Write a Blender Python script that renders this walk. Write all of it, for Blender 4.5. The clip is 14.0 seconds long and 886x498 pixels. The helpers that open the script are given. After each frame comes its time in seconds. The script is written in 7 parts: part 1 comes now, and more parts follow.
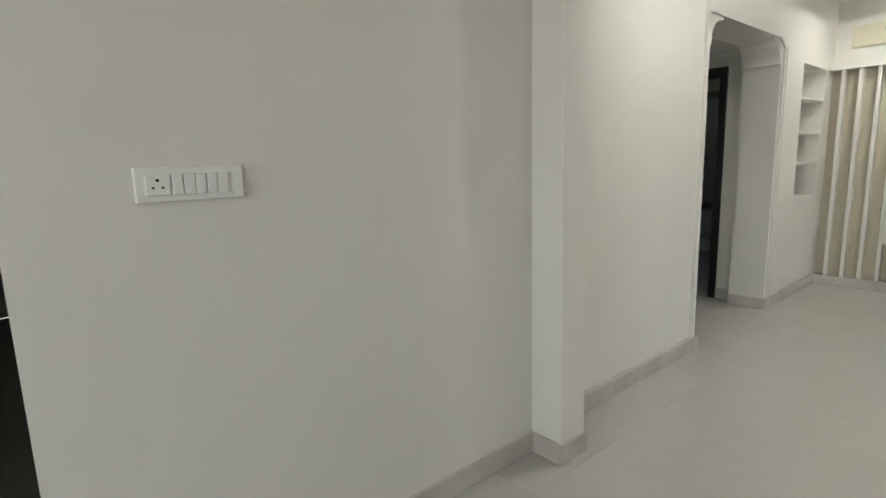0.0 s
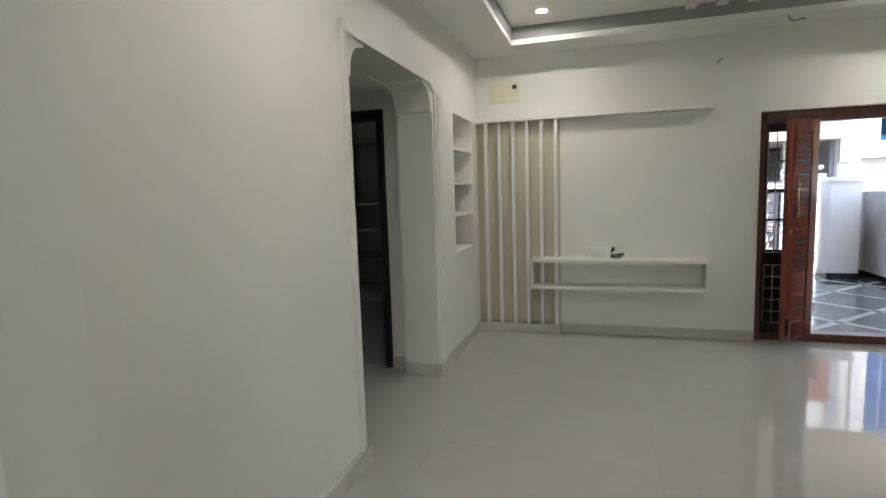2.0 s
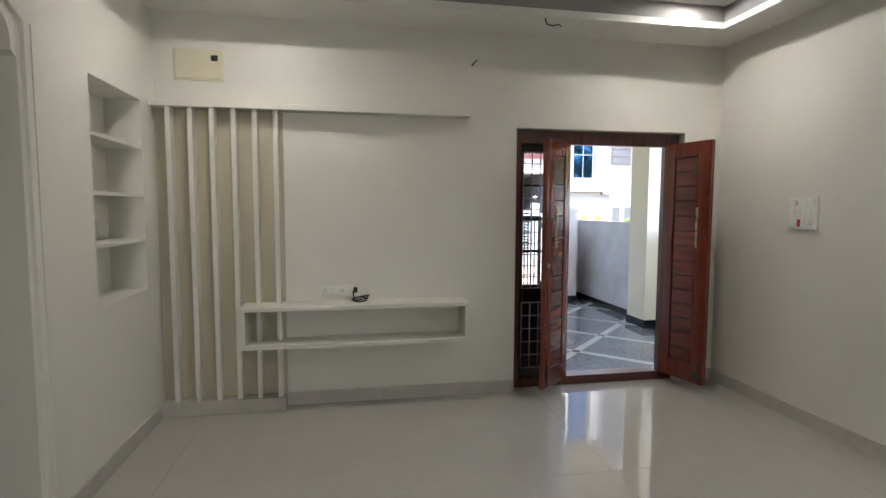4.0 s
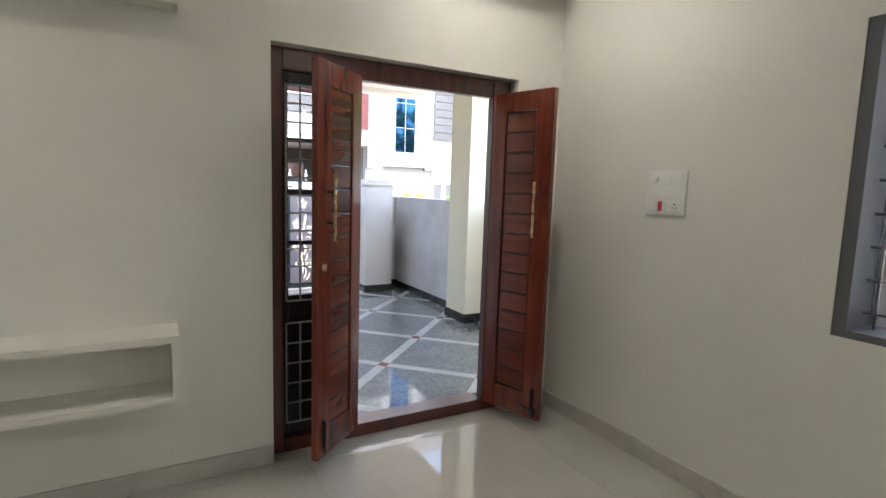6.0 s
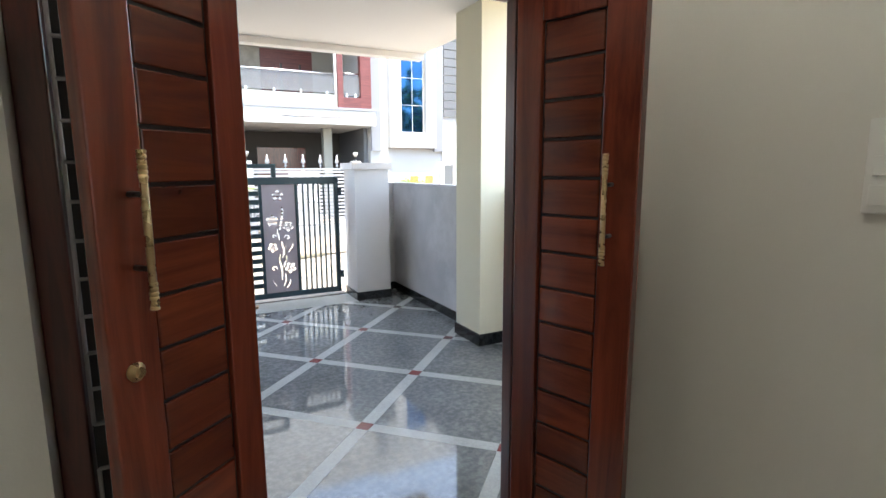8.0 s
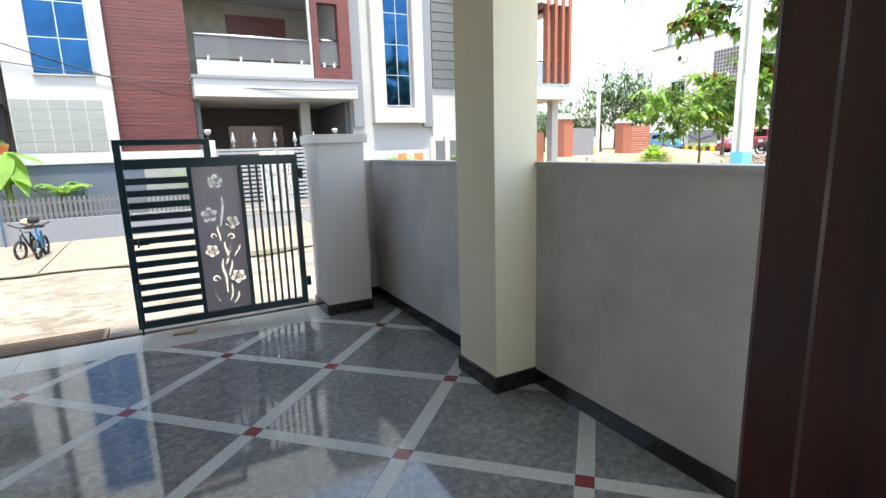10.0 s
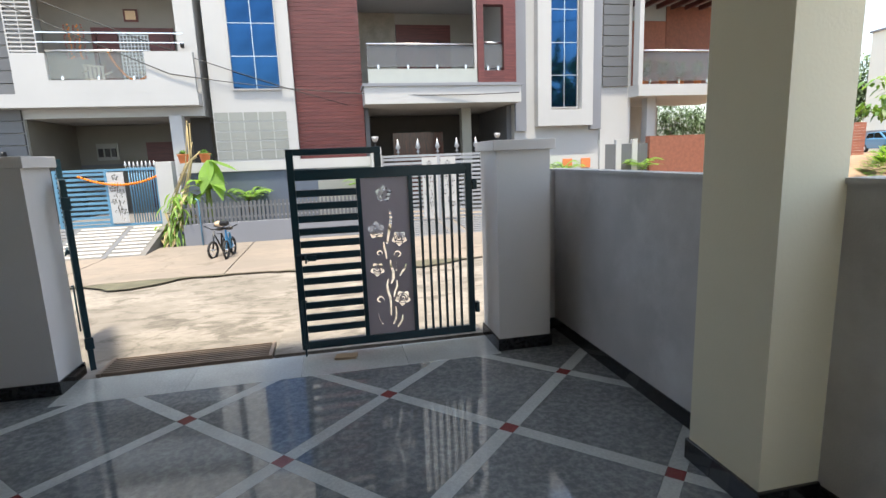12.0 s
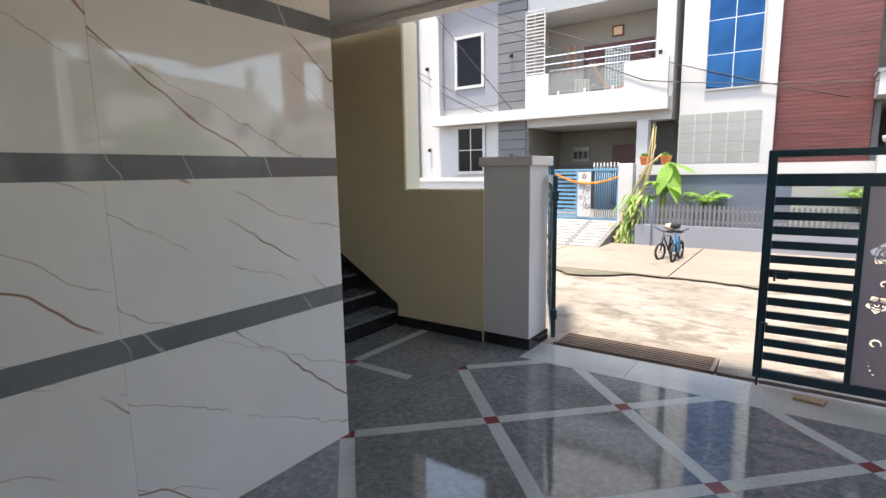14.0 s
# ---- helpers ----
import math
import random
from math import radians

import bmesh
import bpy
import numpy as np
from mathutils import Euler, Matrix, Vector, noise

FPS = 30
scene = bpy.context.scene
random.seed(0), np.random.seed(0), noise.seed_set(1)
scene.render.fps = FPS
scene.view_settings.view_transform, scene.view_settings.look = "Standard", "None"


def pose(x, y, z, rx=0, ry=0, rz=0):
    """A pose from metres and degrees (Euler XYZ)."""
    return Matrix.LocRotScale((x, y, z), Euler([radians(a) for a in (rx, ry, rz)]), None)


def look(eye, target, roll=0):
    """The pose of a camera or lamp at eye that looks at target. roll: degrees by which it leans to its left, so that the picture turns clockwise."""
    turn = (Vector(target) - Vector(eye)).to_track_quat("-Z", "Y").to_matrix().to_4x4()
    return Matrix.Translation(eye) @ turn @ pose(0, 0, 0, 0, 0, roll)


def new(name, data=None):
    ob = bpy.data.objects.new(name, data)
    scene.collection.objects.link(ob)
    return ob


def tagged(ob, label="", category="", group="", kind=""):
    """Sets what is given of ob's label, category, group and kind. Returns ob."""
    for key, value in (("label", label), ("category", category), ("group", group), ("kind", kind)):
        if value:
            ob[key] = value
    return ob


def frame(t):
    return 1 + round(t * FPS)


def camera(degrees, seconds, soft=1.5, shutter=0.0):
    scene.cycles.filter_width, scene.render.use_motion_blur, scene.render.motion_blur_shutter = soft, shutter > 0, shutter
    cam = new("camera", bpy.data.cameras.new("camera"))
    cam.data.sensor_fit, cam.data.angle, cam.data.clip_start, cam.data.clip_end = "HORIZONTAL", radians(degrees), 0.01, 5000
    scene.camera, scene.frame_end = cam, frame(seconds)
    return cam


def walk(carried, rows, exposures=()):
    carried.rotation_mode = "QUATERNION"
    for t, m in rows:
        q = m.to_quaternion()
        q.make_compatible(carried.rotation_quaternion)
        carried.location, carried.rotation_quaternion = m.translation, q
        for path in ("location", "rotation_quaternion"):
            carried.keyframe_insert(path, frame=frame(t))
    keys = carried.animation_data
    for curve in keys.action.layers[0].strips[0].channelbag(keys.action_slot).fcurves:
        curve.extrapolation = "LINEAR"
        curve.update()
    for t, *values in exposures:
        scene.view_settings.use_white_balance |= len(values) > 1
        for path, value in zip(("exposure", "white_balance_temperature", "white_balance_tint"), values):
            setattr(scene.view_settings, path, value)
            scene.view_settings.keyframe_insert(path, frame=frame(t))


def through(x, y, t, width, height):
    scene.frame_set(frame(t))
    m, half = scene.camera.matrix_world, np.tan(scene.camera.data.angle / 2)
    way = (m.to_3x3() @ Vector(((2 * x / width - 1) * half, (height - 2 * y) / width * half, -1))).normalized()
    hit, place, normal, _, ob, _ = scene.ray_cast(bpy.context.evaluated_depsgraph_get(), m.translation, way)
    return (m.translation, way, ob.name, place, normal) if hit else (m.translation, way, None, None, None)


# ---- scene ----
cam = camera(81.5, 14.0)
PATH = [
    (0, (1.594, -6.606, 1.399), (0.084, -5.342, 1.066), -1.7),
    (0.5, (1.514, -6.376, 1.419), (0.257, -4.848, 1.138), -1.8),
    (1, (1.382, -6.088, 1.439), (0.428, -4.351, 1.177), -2.0),
    (1.5, (1.334, -5.738, 1.447), (0.57, -3.906, 1.204), -2.2),
    (2, (1.257, -5.398, 1.494), (0.669, -3.499, 1.275), -1.8),
    (2.5, (1.198, -5.045, 1.491), (0.849, -3.083, 1.323), -1.1),
    (3, (1.211, -4.686, 1.491), (1.102, -2.695, 1.336), -0.8),
    (3.5, (1.256, -4.32, 1.51), (1.385, -2.33, 1.363), -0.3),
    (4, (1.339, -3.953, 1.489), (1.692, -1.99, 1.334), 0.2),
    (4.2, (1.372, -3.806, 1.496), (1.825, -1.865, 1.335), 0.2),
    (6.3, (2.285, -2.477, 1.455), (3.29, -0.767, 1.206), 1.6),
    (6.5, (2.377, -2.374, 1.457), (3.394, -0.671, 1.199), 1.4),
    (7, (2.579, -2.072, 1.459), (3.578, -0.362, 1.176), 1.0),
    (7.5, (2.761, -1.729, 1.471), (3.708, 0.008, 1.177), 0.4),
    (7.7, (2.833, -1.6, 1.472), (3.76, 0.147, 1.175), 0.2),
    (9.8, (3.574, -0.157, 1.388), (4.465, 1.592, 1.0), -1.6),
    (10, (3.627, -0.035, 1.401), (4.554, 1.694, 1.012), -1.7),
    (10.5, (3.697, 0.262, 1.394), (4.7, 1.949, 1.012), -1.3),
    (11, (3.696, 0.571, 1.422), (4.748, 2.232, 1.053), -1.1),
    (11.5, (3.679, 0.732, 1.433), (4.566, 2.49, 1.083), -1.6),
    (12, (3.644, 0.812, 1.439), (4.042, 2.74, 1.084), -2.2),
    (12.5, (3.589, 0.849, 1.428), (3.421, 2.81, 1.073), -2.4),
    (13, (3.551, 0.825, 1.449), (2.945, 2.701, 1.108), -2.1),
    (13.5, (3.526, 0.825, 1.428), (2.591, 2.566, 1.116), -1.4),
    (14, (3.515, 0.786, 1.424), (2.378, 2.404, 1.127), -0.9),
]
walk(cam, [(t, look(eye, target, roll)) for t, eye, target, roll in PATH],
     [(0.0, 4.98, 6200, 10), (1.5, 4.65, 6250, 10), (3.0, 4.25, 6300, 12), (7.0, 4.4, 6600, 10), (8.5, 3.8, 6600, 7), (10.0, 3.2, 6700, 6),
      (11.0, 2.65, 6850, 8), (12.5, 2.75, 6900, 8), (14.0, 3.03, 7050, 13)])

# ---------------------------------------------------------------- light
SUN_EL, SUN_AZ = 77.0, 192.0          # azimuth clockwise from +y
world = bpy.data.worlds.new("sky")
scene.world = world
world.use_nodes = True
wn, wl = world.node_tree.nodes, world.node_tree.links
sky = wn.new("ShaderNodeTexSky")
sky.sky_type = "NISHITA"
sky.sun_disc = False
sky.sun_elevation = radians(SUN_EL)
sky.sun_rotation = radians(SUN_AZ)
sky.dust_density = 1.8
sky.ozone_density = 0.5
haze = wn.new("ShaderNodeMix")                # thin even haze over the clear sky
haze.data_type = "RGBA"
haze.inputs[0].default_value = 0.55
haze.inputs[7].default_value = (0.92, 0.98, 1.06, 1)
wl.new(sky.outputs[0], haze.inputs[6])
wl.new(haze.outputs[2], wn["Background"].inputs[0])
wn["Background"].inputs[1].default_value = 0.138


def lamp(name, kind, m, energy, color=(1, 1, 1), **kw):
    d = bpy.data.lights.new(name, kind)
    d.energy, d.color = energy, color
    if kind == "AREA":
        d.shape, d.size, d.size_y = "RECTANGLE", kw["size"], kw["size_y"]
    if kind == "SUN":
        d.angle = radians(kw["angle"])
    if kind in ("POINT", "SPOT"):
        d.shadow_soft_size = kw.get("soft", 0.05)
    if kind == "SPOT":
        d.spot_size, d.spot_blend = radians(kw["cone"]), 0.8
    ob = new(name, d)
    ob.matrix_world = m
    return ob


_e, _a = radians(SUN_EL), radians(SUN_AZ)
sun_from = Vector((math.sin(_a) * math.cos(_e), math.cos(_a) * math.cos(_e), math.sin(_e)))
lamp("sun", "SUN", look(sun_from * 50, (0, 0, 0)), 1.45, (1.0, 0.93, 0.83), angle=6.0)
# daylight through the windows of the hall and the dining space behind
lamp("window_light_hall", "AREA", look((4.60, -2.45, 1.55), (0, -2.45, 1.35)), 0.25, (0.97, 0.98, 1.0), size=1.4, size_y=1.1)
lamp("window_light_dining", "AREA", look((1.6, -10.05, 1.6), (1.6, -5.0, 1.3)), 2.0, (1.0, 0.98, 0.93), size=2.0, size_y=1.3)

# ---------------------------------------------------------------- materials
def mat(name, color, rough=0.6, metal=0.0, var=0.0, scale=3.0, bump=0.0, bscale=60.0, coat=0.0, spec=0.5, stain=None, stain_amt=0.0,
        stain_scale=1.2, per_object=0.0, stretch=None):
    m = bpy.data.materials.new(name)
    m.use_nodes = True
    n, l = m.node_tree.nodes, m.node_tree.links
    b = n["Principled BSDF"]
    b.inputs["Roughness"].default_value = rough
    b.inputs["Metallic"].default_value = metal
    b.inputs["Coat Weight"].default_value = coat
    b.inputs["Specular IOR Level"].default_value = spec
    tc = n.new("ShaderNodeTexCoord")
    mp = n.new("ShaderNodeMapping")
    l.new(tc.outputs["Object"], mp.inputs[0])
    if stretch:
        mp.inputs["Scale"].default_value = stretch
    src = None
    col = n.new("ShaderNodeRGB")
    col.outputs[0].default_value = (*color, 1)
    src = col.outputs[0]
    if var:
        t = n.new("ShaderNodeTexNoise")
        t.inputs["Scale"].default_value = scale
        t.inputs["Detail"].default_value = 6
        l.new(mp.outputs[0], t.inputs[0])
        r = n.new("ShaderNodeMapRange")
        r.inputs[1].default_value, r.inputs[2].default_value = 0.25, 0.75
        r.inputs[3].default_value, r.inputs[4].default_value = 1 - var, 1 + var
        l.new(t.outputs[0], r.inputs[0])
        mx = n.new("ShaderNodeVectorMath")
        mx.operation = "SCALE"
        l.new(src, mx.inputs[0])
        l.new(r.outputs[0], mx.inputs["Scale"])
        src = mx.outputs[0]
        rr = n.new("ShaderNodeMapRange")
        rr.inputs[3].default_value, rr.inputs[4].default_value = max(0.02, rough - 0.06), min(1, rough + 0.06)
        l.new(t.outputs[0], rr.inputs[0])
        l.new(rr.outputs[0], b.inputs["Roughness"])
    if stain:
        t = n.new("ShaderNodeTexNoise")
        t.inputs["Scale"].default_value = stain_scale
        t.inputs["Detail"].default_value = 8
        t.inputs["Roughness"].default_value = 0.65
        l.new(mp.outputs[0], t.inputs[0])
        r = n.new("ShaderNodeMapRange")
        r.inputs[1].default_value, r.inputs[2].default_value = 0.48, 0.72
        r.inputs[4].default_value = stain_amt
        l.new(t.outputs[0], r.inputs[0])
        mx = n.new("ShaderNodeMix")
        mx.data_type = "RGBA"
        l.new(r.outputs[0], mx.inputs[0])
        l.new(src, mx.inputs[6])
        mx.inputs[7].default_value = (*stain, 1)
        src = mx.outputs[2]
    if per_object:
        oi = n.new("ShaderNodeObjectInfo")
        r = n.new("ShaderNodeMapRange")
        r.inputs[3].default_value, r.inputs[4].default_value = 1 - per_object, 1 + per_object
        l.new(oi.outputs["Random"], r.inputs[0])
        mx = n.new("ShaderNodeVectorMath")
        mx.operation = "SCALE"
        l.new(src, mx.inputs[0])
        l.new(r.outputs[0], mx.inputs["Scale"])
        src = mx.outputs[0]
    l.new(src, b.inputs["Base Color"])
    if bump:
        t = n.new("ShaderNodeTexNoise")
        t.inputs["Scale"].default_value = bscale
        t.inputs["Detail"].default_value = 4
        l.new(mp.outputs[0], t.inputs[0])
        bp = n.new("ShaderNodeBump")
        bp.inputs["Strength"].default_value = bump
        bp.inputs["Distance"].default_value = 0.004
        l.new(t.outputs[0], bp.inputs["Height"])
        l.new(bp.outputs[0], b.inputs["Normal"])
    return m


def concrete_ground(name, pale, mid, dark, crack=0.25, scale=0.9, wear=0.5):
    """Weathered concrete: pale worn areas, sharp-edged dirt patches, streaks and hairline cracks."""
    m = bpy.data.materials.new(name)
    m.use_nodes = True
    n, l = m.node_tree.nodes, m.node_tree.links
    b = n["Principled BSDF"]
    b.inputs["Roughness"].default_value = 0.9
    tc, mp = n.new("ShaderNodeTexCoord"), n.new("ShaderNodeMapping")
    l.new(tc.outputs["Object"], mp.inputs[0])
    mp.inputs["Scale"].default_value = (0.8, 1.5, 1.0)

    def noise_mask(sc, lo, hi, detail, distort=0.0, off=0.0):
        t = n.new("ShaderNodeTexNoise")
        t.noise_dimensions = "4D"
        t.inputs["W"].default_value = off
        t.inputs["Scale"].default_value, t.inputs["Detail"].default_value = sc, detail
        t.inputs["Roughness"].default_value, t.inputs["Distortion"].default_value = 0.62, distort
        l.new(mp.outputs[0], t.inputs["Vector"])
        q = n.new("ShaderNodeMapRange")
        q.inputs[1].default_value, q.inputs[2].default_value = lo, hi
        l.new(t.outputs[0], q.inputs[0])
        return q.outputs[0], t.outputs[0]

    def blend(fac, a, c):
        x = n.new("ShaderNodeMix")
        x.data_type = "RGBA"
        l.new(fac, x.inputs[0])
        if isinstance(a, tuple):
            x.inputs[6].default_value = (*a, 1)
        else:
            l.new(a, x.inputs[6])
        x.inputs[7].default_value = (*c, 1)
        return x.outputs[2]

    big, _ = noise_mask(scale * 0.55, 0.44, 0.58, 6, 0.6)
    c = blend(big, pale, mid)
    patch, _ = noise_mask(scale * 1.6, 1.02 - wear, 1.10 - wear, 9, 0.9, 4.0)
    c = blend(patch, c, dark)
    fine, raw = noise_mask(scale * 7, 0.46, 0.66, 8, 0.4, 9.0)
    c = blend(fine, c, mid)
    v = n.new("ShaderNodeTexVoronoi")
    v.feature = "DISTANCE_TO_EDGE"
    v.inputs["Scale"].default_value = 0.45
    wob = n.new("ShaderNodeTexNoise")
    wob.inputs["Scale"].default_value, wob.inputs["Detail"].default_value = 1.6, 6
    l.new(mp.outputs[0], wob.inputs[0])
    wm = n.new("ShaderNodeVectorMath")
    wm.operation = "MULTIPLY_ADD"
    wm.inputs[1].default_value = (0.9, 0.9, 0)
    l.new(wob.outputs["Color"], wm.inputs[0])
    l.new(mp.outputs[0], wm.inputs[2])
    l.new(wm.outputs[0], v.inputs[0])
    cr = n.new("ShaderNodeMapRange")
    cr.inputs[1].default_value, cr.inputs[2].default_value = 0.0, 0.012
    cr.inputs[3].default_value, cr.inputs[4].default_value = crack, 0.0
    l.new(v.outputs[0], cr.inputs[0])
    c = blend(cr.outputs[0], c, (dark[0] * 0.45, dark[1] * 0.45, dark[2] * 0.45))
    l.new(c, b.inputs["Base Color"])
    bp = n.new("ShaderNodeBump")
    bp.inputs["Strength"].default_value, bp.inputs["Distance"].default_value = 0.6, 0.01
    l.new(raw, bp.inputs["Height"])
    l.new(bp.outputs[0], b.inputs["Normal"])
    return m


def leafy(name, color, through=0.4):
    m = mat(name, color, 0.5, var=0.35, scale=3.0)
    n, l = m.node_tree.nodes, m.node_tree.links
    b = n["Principled BSDF"]
    tr, mx, out = n.new("ShaderNodeBsdfTranslucent"), n.new("ShaderNodeMixShader"), n["Material Output"]
    tr.inputs[0].default_value = (color[0] * 1.9, color[1] * 1.7, color[2] * 1.1, 1)
    mx.inputs[0].default_value = through
    l.new(b.outputs[0], mx.inputs[1])
    l.new(tr.outputs[0], mx.inputs[2])
    l.new(mx.outputs[0], out.inputs[0])
    return m


def glow(name, color, strength):
    m = bpy.data.materials.new(name)
    m.use_nodes = True
    b = m.node_tree.nodes["Principled BSDF"]
    b.inputs["Base Color"].default_value = (*color, 1)
    b.inputs["Emission Color"].default_value = (*color, 1)
    b.inputs["Emission Strength"].default_value = strength
    return m


def wood(name, dark, light, rough=0.3, stretch=(14, 14, 1.2), coat=0.4, per_object=0.16):
    m = bpy.data.materials.new(name)
    m.use_nodes = True
    n, l = m.node_tree.nodes, m.node_tree.links
    b = n["Principled BSDF"]
    tc, mp = n.new("ShaderNodeTexCoord"), n.new("ShaderNodeMapping")
    oi = n.new("ShaderNodeObjectInfo")
    add = n.new("ShaderNodeVectorMath")
    add.operation = "MULTIPLY_ADD"
    l.new(tc.outputs["Object"], add.inputs[0])
    add.inputs[1].default_value = (1, 1, 1)
    cmb = n.new("ShaderNodeCombineXYZ")
    ml = n.new("ShaderNodeMath")
    ml.operation = "MULTIPLY"
    ml.inputs[1].default_value = 37.0
    l.new(oi.outputs["Random"], ml.inputs[0])
    for i in range(3):
        l.new(ml.outputs[0], cmb.inputs[i])
    l.new(cmb.outputs[0], add.inputs[2])
    mp.inputs["Scale"].default_value = stretch
    l.new(add.outputs[0], mp.inputs[0])
    t = n.new("ShaderNodeTexNoise")
    t.inputs["Scale"].default_value = 1.6
    t.inputs["Detail"].default_value = 9
    t.inputs["Roughness"].default_value = 0.62
    t.inputs["Distortion"].default_value = 1.1
    l.new(mp.outputs[0], t.inputs[0])
    cr = n.new("ShaderNodeValToRGB")
    cr.color_ramp.elements[0].position, cr.color_ramp.elements[0].color = 0.32, (*dark, 1)
    cr.color_ramp.elements[1].position, cr.color_ramp.elements[1].color = 0.66, (*light, 1)
    l.new(t.outputs[0], cr.inputs[0])
    r = n.new("ShaderNodeMapRange")
    r.inputs[3].default_value, r.inputs[4].default_value = 1 - per_object, 1 + per_object
    l.new(oi.outputs["Random"], r.inputs[0])
    mx = n.new("ShaderNodeVectorMath")
    mx.operation = "SCALE"
    l.new(cr.outputs[0], mx.inputs[0])
    l.new(r.outputs[0], mx.inputs["Scale"])
    l.new(mx.outputs[0], b.inputs["Base Color"])
    b.inputs["Roughness"].default_value = rough
    b.inputs["Coat Weight"].default_value = coat
    b.inputs["Coat Roughness"].default_value = 0.15
    bp = n.new("ShaderNodeBump")
    bp.inputs["Strength"].default_value = 0.15
    bp.inputs["Distance"].default_value = 0.002
    l.new(t.outputs[0], bp.inputs["Height"])
    l.new(bp.outputs[0], b.inputs["Normal"])
    return m


def stone(name, base, fleck, rough, scale=14.0, amount=0.5, vein=None, spec=0.5, per_object=0.05, cloud=0.2):
    """Polished stone: blotches, fine flecks and, for marble, thin wandering veins."""
    m = bpy.data.materials.new(name)
    m.use_nodes = True
    n, l = m.node_tree.nodes, m.node_tree.links
    b = n["Principled BSDF"]
    b.inputs["Roughness"].default_value = rough
    b.inputs["Specular IOR Level"].default_value = spec
    tc = n.new("ShaderNodeTexCoord")
    oi = n.new("ShaderNodeObjectInfo")
    ml = n.new("ShaderNodeMath")
    ml.operation = "MULTIPLY"
    ml.inputs[1].default_value = 53.0
    l.new(oi.outputs["Random"], ml.inputs[0])
    cmb = n.new("ShaderNodeCombineXYZ")
    for i in range(3):
        l.new(ml.outputs[0], cmb.inputs[i])
    ad = n.new("ShaderNodeVectorMath")
    l.new(tc.outputs["Object"], ad.inputs[0])
    l.new(cmb.outputs[0], ad.inputs[1])
    t = n.new("ShaderNodeTexNoise")
    t.inputs["Scale"].default_value = scale
    t.inputs["Detail"].default_value = 9
    t.inputs["Roughness"].default_value = 0.7
    l.new(ad.outputs[0], t.inputs[0])
    cr = n.new("ShaderNodeValToRGB")
    cr.color_ramp.elements[0].position, cr.color_ramp.elements[0].color = 0.42, (*base, 1)
    cr.color_ramp.elements[1].position = 0.75
    cr.color_ramp.elements[1].color = (*[a + (c - a) * amount for a, c in zip(base, fleck)], 1)
    l.new(t.outputs[0], cr.inputs[0])
    src = cr.outputs[0]
    t2 = n.new("ShaderNodeTexNoise")
    t2.inputs["Scale"].default_value = 3.0
    l.new(ad.outputs[0], t2.inputs[0])
    r = n.new("ShaderNodeMapRange")
    r.inputs[3].default_value, r.inputs[4].default_value = 1 - cloud, 1 + cloud
    l.new(t2.outputs[0], r.inputs[0])
    mx = n.new("ShaderNodeVectorMath")
    mx.operation = "SCALE"
    l.new(src, mx.inputs[0])
    l.new(r.outputs[0], mx.inputs["Scale"])
    src = mx.outputs[0]
    if vein:
        for (sc, rot, width, color, amt) in vein:
            mp = n.new("ShaderNodeMapping")
            mp.inputs["Rotation"].default_value = (radians(rot), 0, 0)
            l.new(ad.outputs[0], mp.inputs[0])
            m3 = n.new("ShaderNodeMapping")
            m3.inputs["Scale"].default_value = (1, 0.7, 1)
            l.new(mp.outputs[0], m3.inputs[0])
            mp = m3
            v = n.new("ShaderNodeTexWave")
            v.bands_direction = "Z"
            v.inputs["Scale"].default_value = sc
            v.inputs["Distortion"].default_value = 3.6
            v.inputs["Detail"].default_value = 5
            v.inputs["Detail Scale"].default_value = 1.1
            v.inputs["Detail Roughness"].default_value = 0.62
            l.new(mp.outputs[0], v.inputs[0])
            rg = n.new("ShaderNodeMapRange")
            rg.inputs[1].default_value, rg.inputs[2].default_value = 1.0 - width, 1.0
            rg.inputs[3].default_value, rg.inputs[4].default_value = 0.0, amt
            l.new(v.outputs["Fac"], rg.inputs[0])
            brk = n.new("ShaderNodeMath")
            brk.operation = "MULTIPLY"
            l.new(rg.outputs[0], brk.inputs[0])
            t3 = n.new("ShaderNodeTexNoise")
            t3.inputs["Scale"].default_value = 2.2
            l.new(ad.outputs[0], t3.inputs[0])
            rb = n.new("ShaderNodeMapRange")
            rb.inputs[1].default_value, rb.inputs[2].default_value = 0.40, 0.50
            l.new(t3.outputs[0], rb.inputs[0])
            l.new(rb.outputs[0], brk.inputs[1])
            m2 = n.new("ShaderNodeMix")
            m2.data_type = "RGBA"
            l.new(brk.outputs[0], m2.inputs[0])
            l.new(src, m2.inputs[6])
            m2.inputs[7].default_value = (*color, 1)
            src = m2.outputs[2]
    l.new(src, b.inputs["Base Color"])
    return m


def glass(name, tint=(0.9, 0.95, 1.0), rough=0.02, alpha=None):
    m = bpy.data.materials.new(name)
    m.use_nodes = True
    b = m.node_tree.nodes["Principled BSDF"]
    b.inputs["Base Color"].default_value = (*tint, 1)
    b.inputs["Roughness"].default_value = rough
    if alpha is None:
        b.inputs["Transmission Weight"].default_value = 1.0
    else:
        b.inputs["Alpha"].default_value = alpha
    b.inputs["IOR"].default_value = 1.45
    return m


